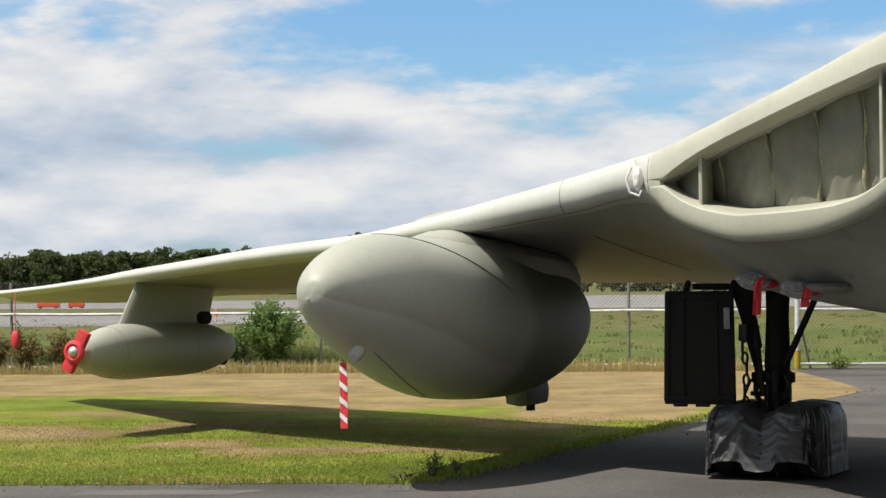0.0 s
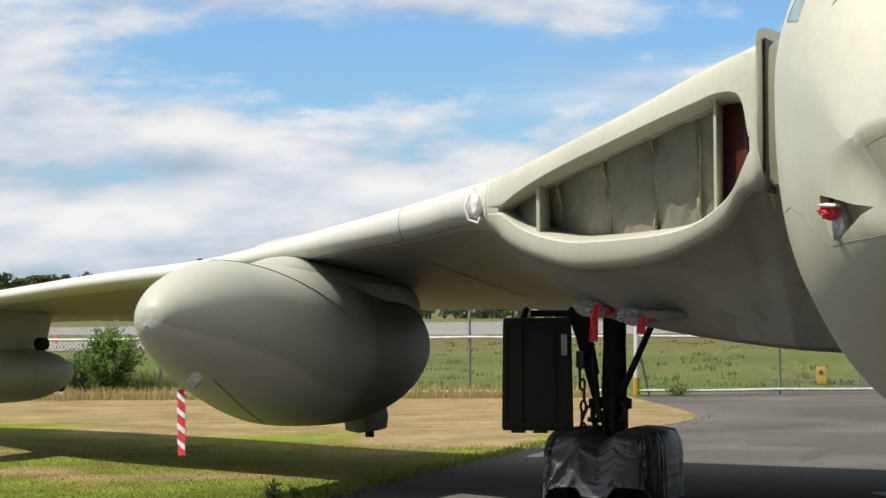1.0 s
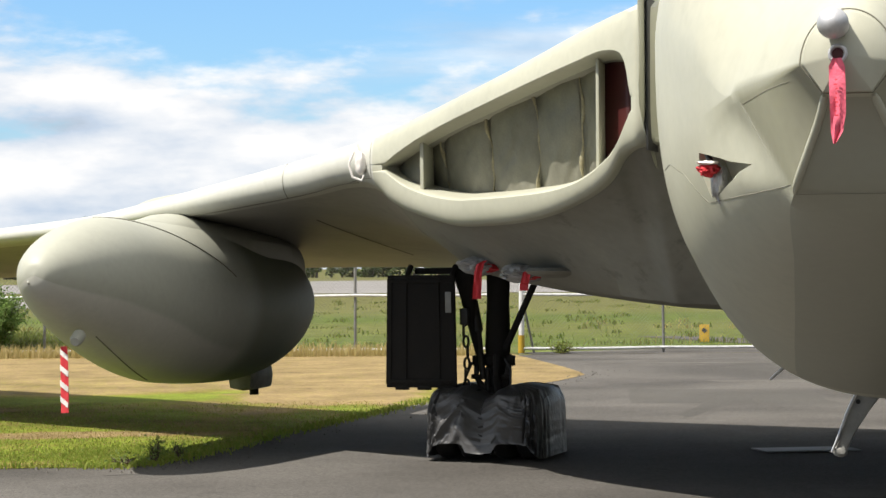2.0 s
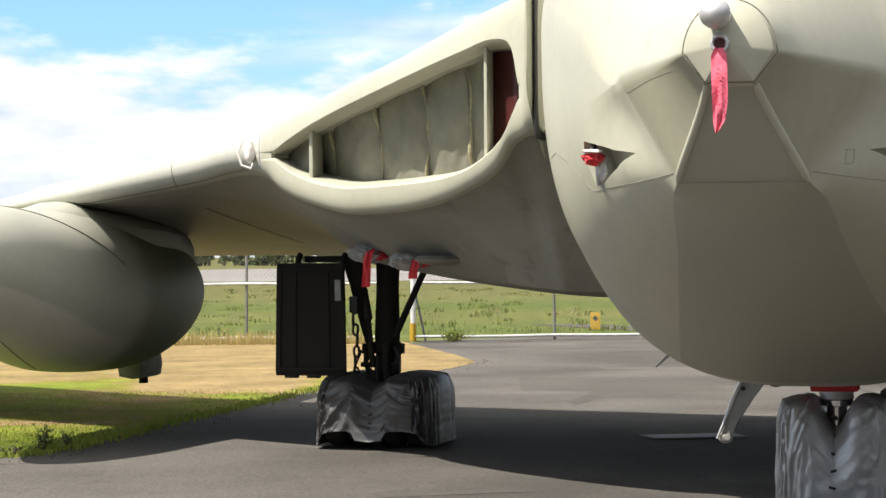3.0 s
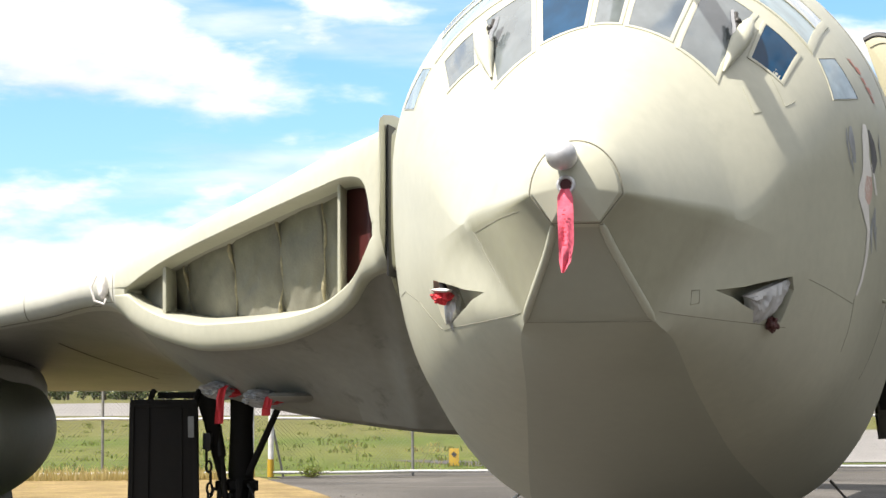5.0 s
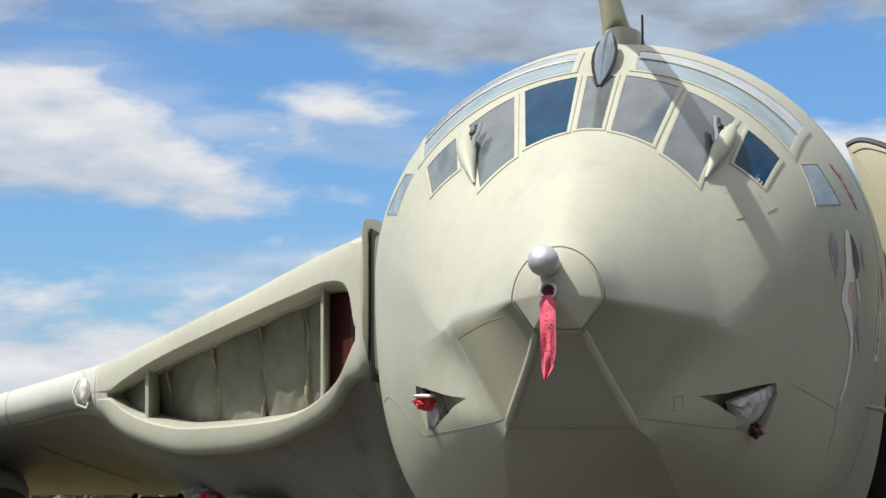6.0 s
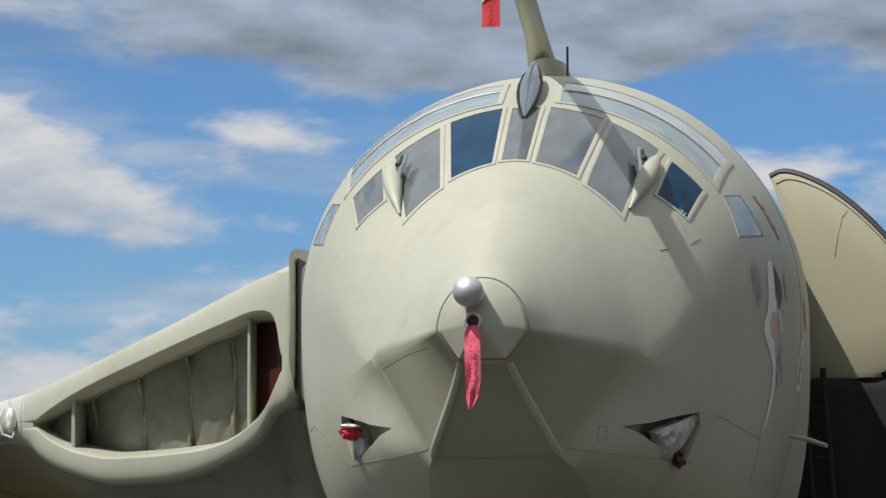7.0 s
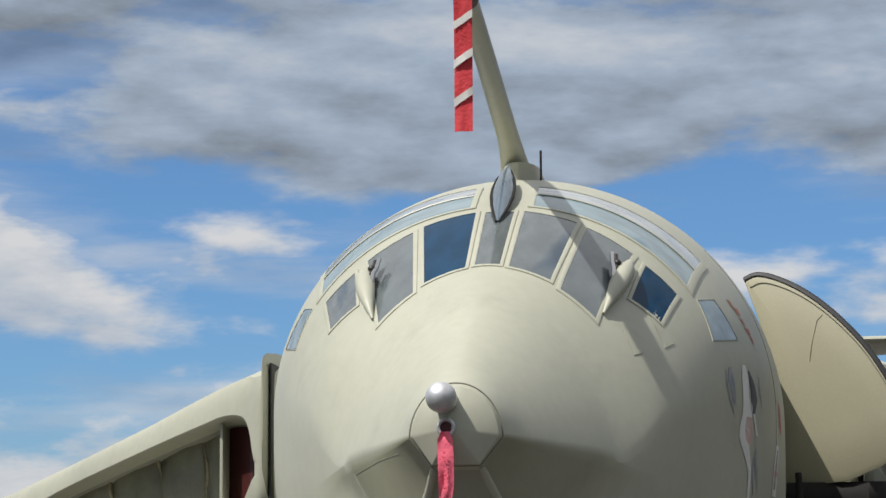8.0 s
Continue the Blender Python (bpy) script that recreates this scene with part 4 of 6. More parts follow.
def under_z(s, l):
    """Height of the wing's lower skin."""
    low = wing_section(l)[79:]
    return float(np.interp(s, [q[0] for q in low], [q[1] for q in low]))


def ribbon_thing(name, at, points, widths, mat, label, category="streamer", group="", bands=(), band_mat=None, wave=0.012, seed=1.0):
    """A streamer of its own, hung at a point of the aircraft."""
    root = empty(name, AC @ Matrix.Translation(at), label, category, group)
    rows = strip("ribbon", points, widths, mat, seed=seed, wave=wave)
    grid_part("ribbon", rows, mat, root, close_cols=True, caps=True)
    for b0, b1, slant in bands:
        w = max(widths) * 1.02
        bm = bmesh.new()
        n = 6
        top, low = [], []
        for f in (1, -1):
            for i in range(n + 1):
                t = i / n * 2 - 1
                for z in (b0 + slant * t, b1 + slant * t):
                    x = points[0][0] + (points[-1][0] - points[0][0]) * (z - points[0][2]) / (points[-1][2] - points[0][2])
                    bend = wave * noise.noise(Vector((z * 9 + seed, t * 1.4, seed)))
                    (top if f == 1 else low).append(bm.verts.new((x - f * (0.0042) - bend, w * t, z)))
        for g in (top, low):
            for i in range(n):
                bm.faces.new((g[2 * i], g[2 * i + 1], g[2 * i + 3], g[2 * i + 2]))
        part("stripe", bm, band_mat or WHITE_CLOTH, root, "pale slanted stripe")
    return root


def streamers():
    r = ribbon_thing("warning_ribbon", (-0.085, 0.035, 2.765), [(0, 0, 0), (-0.012, 0.0, -0.04), (-0.016, -0.002, -0.12), (-0.012, -0.004, -0.25), (-0.006, 0.002, -0.33), (-0.004, 0.014, -0.385)],
                     [0.018, 0.036, 0.037, 0.035, 0.028, 0.006], PINK_CLOTH, "faded pink warning ribbon hanging from the nose socket", wave=0.018)
    bm = bmesh.new()
    for i in range(9):
        box(bm, (-0.034, 0.002 + 0.003 * math.sin(i * 2.1), -0.10 - i * 0.02), (0.002, 0.011 + 0.005 * math.sin(i * 1.7), 0.005))
    part("lettering_bar", bm, RED_CLOTH, r, "dark faded bars of lettering")
    ribbon_thing("warning_streamer", (8.80, 7.87, 1.15), [(0, 0, 0), (0.0, 0, -0.1), (0.01, 0.0, -0.3), (0.0, -0.005, -0.59)], [0.03, 0.036, 0.037, 0.037], RED_CLOTH,
                 "red and white striped streamer hanging under the fuel tank", bands=[(-0.05 - 0.14 * k, -0.10 - 0.14 * k, 0.03) for k in range(4)], wave=0.008, seed=4.0)
    ribbon_thing("warning_streamer", (0.26, -0.02, 5.07), [(0, 0, 0), (0.0, 0, -0.2), (0.01, 0.0, -0.5), (0.0, 0, -0.84)], [0.045, 0.045, 0.044, 0.044], RED_CLOTH,
                 "red and white striped streamer hanging from the refuelling probe", bands=[(-0.27 - 0.19 * k, -0.31 - 0.19 * k, -0.03) for k in range(3)], wave=0.012, seed=7.0)
    for (s, l), n, k in (((9.5, 4.26), 0.30, 2.0), ((8.92, 3.70), 0.15, 5.0)):
        z = under_z(s, l) - 0.08
        ribbon_thing("cover_ribbon", (s - 0.16, l - 0.06, z), [(0, -0.06, 0.03), (-0.02, -0.02, 0.0), (-0.02, 0.0, -0.08), (0.0, 0.01, -n * 0.6), (0.0, 0.015, -n)], [0.02, 0.035, 0.036, 0.036, 0.038], RED_CLOTH,
                     "short red ribbon tied to a silver vent cover", group="vent ribbons", wave=0.02, seed=k)
    tip = empty("tip_weight", AC @ Matrix.Translation((21.25, 19.05, 1.74)), "small red weight on a cord under the wing", "streamer")
    tube("cord", [(0, 0, 0.02), (0, 0.01, -0.3), (0, 0, -0.62)], 0.008, PINK_CLOTH, tip, sides=6)
    crumpled("weight", (0, 0, -0.70), (0.05, 0.07, 0.13), RED_CLOTH, 3.0, tip, n=10)


streamers()


def lamp_covers():
    # silver bag with a red tail in the port bay: drawn tight along the upper lip, sagging to a point
    c = empty("lamp_cover", AC, "crumpled silver bag over a lamp in the chin", "cover")
    low = curve((0, 0.0), (0.45, 1.0), (0.75, 1.06), (0.95, 0.72), (1.0, 0.30))
    lines = []
    for lift in (0.0, -0.03):
        rows = []
        for i in range(37):
            u = i / 36
            top_s, top_z = 1.22 + 0.37 * u, 2.305 + 0.118 * u ** 0.8
            row = []
            for j in range(21):
                v = j / 20
                s, z = top_s - 0.10 * v * u * low(u), top_z - 0.205 * low(u) * v - 0.002
                fold = 1 - 2.6 * abs(noise.noise(Vector((u * 5.5 + v * 1.2, v * 1.5, 3.0))))
                fold += 0.5 * (1 - 2.6 * abs(noise.noise(Vector((u * 12 - v * 4, v * 5, 8.0)))))
                puff = 0.045 * math.sin(math.pi * u) ** 0.7 * math.sin(math.pi * (0.12 + 0.76 * v)) - 0.03 + 0.013 * fold * math.sin(math.pi * v) ** 0.5
                row.append(flank_point(s, z, -1, puff + lift))
            rows.append(row)
        lines.append(rows)
    grid_part("bag", [a + b[::-1] for a, b in zip(*lines)], TARP_LIGHT, c, close_cols=True, caps=True, sharp=22)
    crumpled("tail", flank_point(1.47, 2.185, -1, 0.012), (0.042, 0.03, 0.032), RED_PAINT, 5.0, c, "dark red cloth tail", n=16, depth=0.5, folds=9)
    # red wrap in the starboard bay, knotted at one end over a silver bag
    c = empty("lamp_cover", AC @ Matrix.Translation(flank_point(1.45, 2.33, 1, -0.02)), "red cloth wrap over a lamp in the chin", "cover")
    crumpled("wrap", (-0.03, 0.02, 0.0), (0.04, 0.042, 0.028), RED_CLOTH, 8.0, c, depth=0.5, folds=9, n=24)
    crumpled("knot", (0.05, 0.05, 0.0), (0.025, 0.035, 0.013), RED_CLOTH, 3.0, c, "knotted red cloth end", n=16, depth=0.5, folds=8)
    crumpled("band", (-0.045, 0.02, 0.032), (0.04, 0.05, 0.010), WHITE_CLOTH, 9.0, c, "pale cloth band", n=16, depth=0.3)
    crumpled("bag", (0.02, -0.03, -0.065), (0.045, 0.04, 0.085), TARP_LIGHT, 4.0, c, "dull silver bag", n=20, depth=0.3, folds=9)
    tube("lamp_arm", [(0.06, 0.05, 0.10), (0.03, 0.02, 0.05), (0.0, 0.0, 0.0)], [0.012, 0.018, 0.018], DARK_STEEL, c, "dark metal lamp arm", sides=10)


lamp_covers()


def wiper_fairings():
    for sign in (1, -1):
        pts, rad = [], []
        for i in range(15):
            t = i / 14
            s, l = 1.43 + 0.52 * t, 0.60 + 0.115 * t
            pts.append(top_point(s, sign * l, 0.035 * math.sin(math.pi * min(1, t * 1.1)) ** 0.7 + 0.012))
            rad.append(0.004 + 0.050 * math.sin(math.pi * (0.03 + 0.82 * t)) ** 1.1)
        body = tube("wiper_fairing", pts, rad, PAINT, plane, "teardrop wiper fairing on the windscreen edge", sides=18)
        for j, off in enumerate((0.0, 0.03)):
            a = [top_point(1.68 + 0.06 * k, sign * (0.625 + off * 0.6 - 0.006 * k), 0.05 + 0.008 * (k % 2)) for k in range(4)]
            tube("wiper_arm", a, 0.013, DARK_STEEL if j else CHROME, body, sides=8)
        knuckle = top_point(1.80, sign * 0.635, 0.06)
        bm = bmesh.new()
        bmesh.ops.create_icosphere(bm, subdivisions=2, radius=0.022, matrix=Matrix.Translation(knuckle))
        part("wiper_knuckle", bm, DARK_STEEL, body)
    # scuffed patches and a step plate below the port screen
    for c in ([(1.46, -0.70), (1.50, -0.735), (1.47, -0.80), (1.42, -0.76)], [(1.72, -0.835), (1.80, -0.86), (1.77, -0.955), (1.67, -0.91)]):
        rows = [[top_point(*bilinear(c, i / 4, j / 4), 0.003) for i in range(5)] for j in range(5)]
        ob = grid_part("step_plate", rows, PAINT, plane)
        edge = [top_point(*bilinear(c, u, v), 0.002) for u, v in ((0, 0), (1, 0), (1, 1), (0, 1), (0, 0))]
        tube("plate_edge", edge, 0.0018, PAINT, ob, sides=6)


wiper_fairings()


def probe_and_periscope():
    # glazed dark periscope fairing ahead of the probe
    pts = [(1.97, 4.075, 0.008, 0.012), (2.05, 4.135, 0.028, 0.04), (2.14, 4.20, 0.047, 0.065), (2.24, 4.275, 0.060, 0.085), (2.34, 4.34, 0.062, 0.09), (2.45, 4.41, 0.050, 0.08), (2.55, 4.455, 0.03, 0.06), (2.62, 4.49, 0.010, 0.04)]
    rows = []
    for i in range(len(pts)):
        s, z, w, h = pts[i]
        rows.append([(s, w, z - h * 0.25), (s + 0.01, w * 0.55, z + h * 0.35), (s + 0.02, 0, z + h * 0.55), (s + 0.01, -w * 0.55, z + h * 0.35), (s, -w, z - h * 0.25), (s + 0.05, 0, z - h * 1.1)])
    body = grid_part("periscope", rows, PANE_SMOKE, plane, "pointed dark glazed periscope fairing", close_cols=True, caps=True, sharp=50)
    for sign in (1, -1):
        tube("periscope_frame", [(s - 0.004, sign * w, z - h * 0.25) for s, z, w, h in pts], [0.005, 0.008, 0.009, 0.010, 0.010, 0.009, 0.008, 0.006], BLACK, body, sides=8)
    # probe mast: a broad root that narrows into a long tube
    root = []
    for s, z, rs, rl in ((3.62, 4.46, 0.62, 0.17), (3.58, 4.56, 0.55, 0.14), (3.50, 4.64, 0.45, 0.11)):
        root.append([(s + rs * 0.62 * math.cos(k * math.pi / 12), rl * math.sin(k * math.pi / 12), z) for k in range(24)])
    mast = grid_part("refuelling_probe", root, PAINT, plane, "long refuelling probe over the cockpit", close_cols=True, caps=True)
    tube("probe_tube", [(3.85, 0.04, 4.50), (3.60, 0.045, 4.62), (3.38, 0.05, 4.715), (3.13, 0.052, 4.785), (2.33, 0.045, 4.885), (1.42, 0.035, 4.985), (0.86, 0.03, 5.045)], [0.11, 0.10, 0.078, 0.066, 0.061, 0.057, 0.055], PAINT, mast, sides=24)
    tube("probe_tip_cover", [(0.88, 0.03, 5.043), (0.84, 0.03, 5.047), (0.5, 0.03, 5.08), (0.3, 0.03, 5.10), (0.22, 0.03, 5.105)], [0.06, 0.063, 0.06, 0.05, 0.015], RED_PAINT, mast, "dull red end cover", sides=24)
    tube("whip_aerial", [(3.30, -0.13, 4.53), (3.30, -0.13, 4.72)], 0.008, DARK_STEEL, plane, sides=6)


probe_and_periscope()


def painted(points, mat, sign=-1, n=5, label=""):
    """A thin painted shape on the fuselage side: a centre line of (station, height, half width)."""
    rows = []
    for (s0, z0, w0), (s1, z1, w1) in zip(points[:-1], points[1:]):
        for i in range(n):
            t = i / n
            s, z, w = s0 + (s1 - s0) * t, z0 + (z1 - z0) * t, w0 + (w1 - w0) * t
            rows.append([flank_point(s + w * k / 3, z, sign, 0.003) for k in range(-3, 4)])
    s, z, w = points[-1]
    rows.append([flank_point(s + w * k / 3, z, sign, 0.004) for k in range(-3, 4)])
    return grid_part("painted_mark", rows, mat, plane, label)


def nose_art():
    painted([(2.54, 3.315, 0.03), (2.52, 3.24, 0.06), (2.50, 3.14, 0.055), (2.52, 3.04, 0.09), (2.46, 2.95, 0.10), (2.44, 2.90, 0.09), (2.50, 2.80, 0.05), (2.55, 2.72, 0.03), (2.53, 2.58, 0.025), (2.48, 2.45, 0.022), (2.42, 2.36, 0.02)], ART_WHITE, label="faded pale painted emblem")
    painted([(2.61, 3.29, 0.015), (2.645, 3.22, 0.05), (2.67, 3.13, 0.06), (2.64, 3.05, 0.02)], ART_DARK)
    painted([(2.55, 3.025, 0.05), (2.54, 2.96, 0.08), (2.53, 2.90, 0.06), (2.54, 2.87, 0.02)], ART_PINK)
    painted([(2.60, 3.10, 0.012), (2.66, 3.02, 0.02), (2.70, 2.93, 0.02)], ART_WHITE, n=3)
    for s, z, h, w in ((2.27, 3.28, 0.20, 0.05), (2.20, 3.26, 0.20, 0.012), (2.25, 3.12, 0.10, 0.012), (2.80, 3.28, 0.18, 0.018), (2.66, 2.86, 0.18, 0.03), (2.60, 2.80, 0.20, 0.02), (2.70, 2.76, 0.14, 0.015)):
        painted([(s + 0.02, z, w * 0.3), (s, z - h * 0.4, w), (s + 0.03, z - h, w * 0.3)], ART_GREY, n=3)
    for s, z, w in ((2.74, 3.71, 0.03), (2.80, 3.67, 0.05), (2.82, 3.61, 0.03), (2.86, 3.56, 0.05), (2.88, 3.51, 0.03)):
        painted([(s, z, w), (s + 0.02, z - 0.04, w * 0.6)], ART_RED, n=2)
    painted([(3.70, 3.20, 0.03), (3.74, 3.17, 0.10), (3.80, 3.06, 0.12), (3.84, 3.02, 0.05)], ART_RED, n=2)
    painted([(3.52, 2.93, 0.10), (3.38, 2.78, 0.12), (3.30, 2.62, 0.10)], ART_WHITE, n=3)
    painted([(3.50, 2.90, 0.045), (3.38, 2.78, 0.05), (3.31, 2.66, 0.045)], SEAM, n=3)
    painted([(3.40, 2.80, 0.08), (3.37, 2.74, 0.08)], ART_RED, n=2)


nose_art()


def pitots():
    tube("pitot_tube", [(4.45, 0.86, 1.21), (4.42, 0.94, 1.14), (4.4, 0.975, 1.105)], [0.012, 0.010, 0.008], SILVER, plane, sides=8)
    tube("pitot_tube", [(4.45, -1.08, 1.27), (4.42, -1.16, 1.18), (4.4, -1.22, 1.11)], [0.010, 0.008, 0.014], DARK_STEEL, plane, sides=8)
    tube("pitot_tube", [(3.20, -1.34, 2.37), (3.12, -1.52, 2.33), (2.95, -1.62, 2.29)], [0.012, 0.014, 0.012], PAINT, plane, sides=8)
    # guard plate and root fence beside the starboard intake
    rows = []
    for s, z0, z1, w in ((5.93, 3.15, 3.74, 0.012), (5.96, 2.98, 3.80, 0.02), (6.1, 2.85, 3.84, 0.026), (6.5, 2.6, 3.88, 0.03), (7.6, 2.2, 3.9, 0.03)):
        ring = []
        for k in range(16):
            a = k * math.pi / 8
            ring.append((s + 0.02 * (1 - abs(math.sin(a))), w * math.cos(a) * 0.5, (z0 + z1) / 2 + (z1 - z0) / 2 * math.copysign(abs(math.sin(a)) ** 0.35, math.sin(a))))
        rows.append(ring)
    for sign in (1, -1):
        grid_part("splitter_plate", [[(s, sign * (2.115 + y), z) for s, y, z in r] for r in rows], PAINT, plane, "thin splitter plate between intake and fuselage", close_cols=True, caps=True)
        # black panel added in place of the deep shade of the gap
        part("gap_lining", boxes(((6.85, sign * 2.085, 3.22), (1.5, 0.014, 1.1)), bevel=0.004), SEAL, plane, "dark panel standing in for the shade in the gap beside the fuselage")


pitots()


def crew_door():
    out = [(-1.33, 4.28), (-1.42, 4.31), (-1.60, 4.25), (-1.80, 4.12), (-2.00, 3.93), (-2.18, 3.70), (-2.34, 3.40), (-2.44, 3.08), (-2.22, 2.96), (-2.00, 2.87), (-1.70, 2.845), (-1.50, 2.86), (-1.53, 3.2), (-1.50, 3.6), (-1.42, 4.0)]

    # round the arched edge
    arc_l, arc_z = curve(*[(i, q[0]) for i, q in enumerate(out[:8])]), curve(*[(i, q[1]) for i, q in enumerate(out[:8])])
    arc = [(arc_l(t), arc_z(t)) for t in np.linspace(0, 7, 36)]
    out = arc + [(l, z - 0.025) for l, z in out[8:12]] + out[12:]

    def at(l, z, d):
        return (5.95 - 0.32 * (-l - 1.4) + d + 0.08 * (z - 3.4) ** 2, l, z)
    n = len(out)
    cl, cz = -1.85, 3.5
    rows = []
    for f, d in ((0.0, 0.0), (0.5, 0.0), (0.94, 0.0), (1.0, 0.012), (1.0, 0.07), (0.9, 0.085), (0.0, 0.085)):
        rows.append([at(cl + (l - cl) * f, cz + (z - cz) * f, d) for l, z in out])
    door = grid_part("crew_door", rows, PAINT_DOOR, plane, "crew door swung open, pale yellow-green inside", close_cols=True)
    edge = [Vector(at(l, z, 0.03)) for l, z in arc]
    tube("door_seal", edge, 0.028, SEAL, door, "black rubber seal", sides=8)
    inner = [Vector(at(cl + (l - cl) * 0.93, cz + (z - cz) * 0.93, -0.004)) for l, z in arc]
    tube("rivet_line", inner, 0.003, SEAM, door, sides=6)
    fin = [Vector(at(l, z, 0.0)) for l, z in ((-1.86, 4.00), (-1.82, 3.96), (-1.78, 3.80), (-1.76, 3.68))]
    tube("door_bracket", fin, [0.002, 0.004, 0.004, 0.003], PAINT_DOOR, door, sides=8, squash=0.5)
    lad = empty("crew_ladder", AC, "dark metal crew ladder below the open door", "ladder")
    for dl in (0.0, 0.14):
        tube("rail", [(5.75, -1.52 - dl, 2.9), (5.55, -1.60 - dl, 1.5), (5.35, -1.68 - dl, 0.0)], 0.022, BLACK, lad, sides=8)
    for k in range(8):
        t = (k + 0.7) / 8.5
        tube("rung", [(5.35 + 0.4 * t, -1.68 + 0.16 * t, 2.9 * t), (5.35 + 0.4 * t, -1.82 + 0.16 * t, 2.9 * t)], 0.014, BLACK, lad, sides=6)


crew_door()


# ---- engine intake covers ----
def intake():
    cover = empty("intake_cover", AC, "grey quilted covers tied inside the engine intake", "cover")
    bays = [(2.60, 2.85), (2.85, 3.32), (3.32, 3.86), (3.86, 4.42), (4.42, 4.84)]
    for a, b in bays:
        rows = []
        for j in range(25):
            v = j / 24
            row = []
            for i in range(25):
                u = i / 24
                l = a + (b - a) * u
                z0, z1 = MOUTH_LOW(l) - 0.05, MOUTH_TOP(l) + 0.05
                z = z0 + (z1 - z0) * v
                puff = 0.07 * (math.sin(math.pi * u) ** 0.5) * (b - a) / 0.5
                puff += 0.03 * noise.noise(Vector((l * 5, z * 2.0, 1.7))) + 0.022 * (1 - abs(noise.noise(Vector((l * 7 + z * 3, z * 4, 4.0)))) * 2) + 0.008 * (1 - abs(noise.noise(Vector((l * 19 - z * 6, z * 9, 6.0)))) * 2)
                row.append((LEAD(l) + 0.46 - puff + 0.26 * (1 - v), l, z))
            rows.append(row)
        grid_part("quilt_panel", rows, QUILT, cover)
    for k, l in enumerate((2.85, 3.32, 3.86, 4.42)):
        z0, z1 = MOUTH_LOW(l) - 0.02, MOUTH_TOP(l) + 0.02
        pts = [(LEAD(l) + 0.43 + 0.26 * (1 - t) - 0.03 * abs(math.sin(3 * math.pi * t)), l + 0.018 * noise.noise(Vector((t * 4.0, k, 0))) + 0.02 * math.sin(2 * math.pi * t + k), z0 + (z1 - z0) * t) for t in np.linspace(0, 1, 20)]
        tube("tie_cord", pts, [0.006 + 0.014 * abs(math.sin(7 * t + k)) ** 4 for t in np.linspace(0, 1, 20)], CORD, cover, sides=8)
    rows = [[(LEAD(l) + 0.36 - 0.05 * math.sin(math.pi * (l - 4.60) / 0.42) - 0.02 * noise.noise(Vector((l * 8, z * 6, 3))), l, z) for z in np.linspace(2.45, 3.0, 15)] for l in np.linspace(4.60, 5.0, 15)]
    grid_part("quilt_panel", rows, QUILT, cover)
    rows = [[(LEAD(l) + 0.42, l, z) for z in np.linspace(MOUTH_LOW(l) - 0.02, MOUTH_TOP(l) + 0.02, 12)] for l in np.linspace(2.32, 2.58, 8)]
    bung = grid_part("intake_bung", rows, RED_PAINT, None)
    bung.matrix_world = AC
    tagged(bung, "dull red painted bung at the inner end of the intake", "cover")
    sol = bung.modifiers.new("thick", "SOLIDIFY")
    sol.thickness = 0.03
    for l, w in ((4.57, 0.016), (2.585, 0.012)):
        bm = bmesh.new()
        z0, z1 = MOUTH_LOW(l) - 0.03, MOUTH_TOP(l) + 0.03
        box(bm, (LEAD(l) + 0.30, l, (z0 + z1) / 2), (0.34, w * 2, z1 - z0), None, 0.008)
        part("intake_vane", bm, PAINT, plane, "cream guide vane in the intake")
    # black sheet added to fill the dark void at the port intake
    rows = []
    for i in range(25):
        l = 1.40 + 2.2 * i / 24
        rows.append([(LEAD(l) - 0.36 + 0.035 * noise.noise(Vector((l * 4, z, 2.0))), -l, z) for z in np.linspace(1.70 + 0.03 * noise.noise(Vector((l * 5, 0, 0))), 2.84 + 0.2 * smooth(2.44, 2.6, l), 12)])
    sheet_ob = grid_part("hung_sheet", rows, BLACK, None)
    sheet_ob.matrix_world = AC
    tagged(sheet_ob, "black sheet added to fill the dark void at the far engine intake", "cover")
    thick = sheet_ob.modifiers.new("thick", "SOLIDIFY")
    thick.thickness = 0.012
    wrap = empty("pipe_wrap", AC @ Matrix.Translation((LEAD(5.27) - 0.015, 5.30, 2.755)), "white cloth wrap on the wing joint", "cover")
    crumpled("wrap", (0, 0, 0), (0.05, 0.05, 0.10), WHITE_CLOTH, 6.0, wrap, n=14)
    tube("loop", [(-0.03, 0.05, 0.10), (-0.05, 0.09, 0.0), (-0.04, 0.06, -0.12), (-0.02, -0.02, -0.15), (-0.02, -0.04, -0.10)], 0.012, WHITE_CLOTH, wrap, sides=8)
    # joint and panel lines on the wing
    for l, end, drift in ((5.19, 76, 0.032), (6.35, 78, 0.0)):
        line = []
        for i in range(16, end):
            across = l + drift * max(0, i - 65)
            s, z = wing_section(across)[i]
            line.append((s, across, z - 0.001))
        tube("wing_seam", line, 0.004, SEAM, plane, sides=6)
    bm = bmesh.new()
    for l in np.arange(5.42, 9.4, 0.035):
        box(bm, (LEAD(l) + 0.17, l, LE_LOW(l) + 0.004), (0.016, 0.014, 0.016))
    tagged(part("rivet_row", bm, SEAM, plane, "row of rivets under the leading edge"), kind="stuff")
    for l in (6.55,):
        rows = [[(s + dx, l + dy, z - 0.006) for s, z in wing_section(l)[83:92]] for dx, dy in ((0, -0.012), (0, 0.012))]
        grid_part("wing_strap", rows, SEAL, plane, "dark strip on the underside of the wing")


intake()


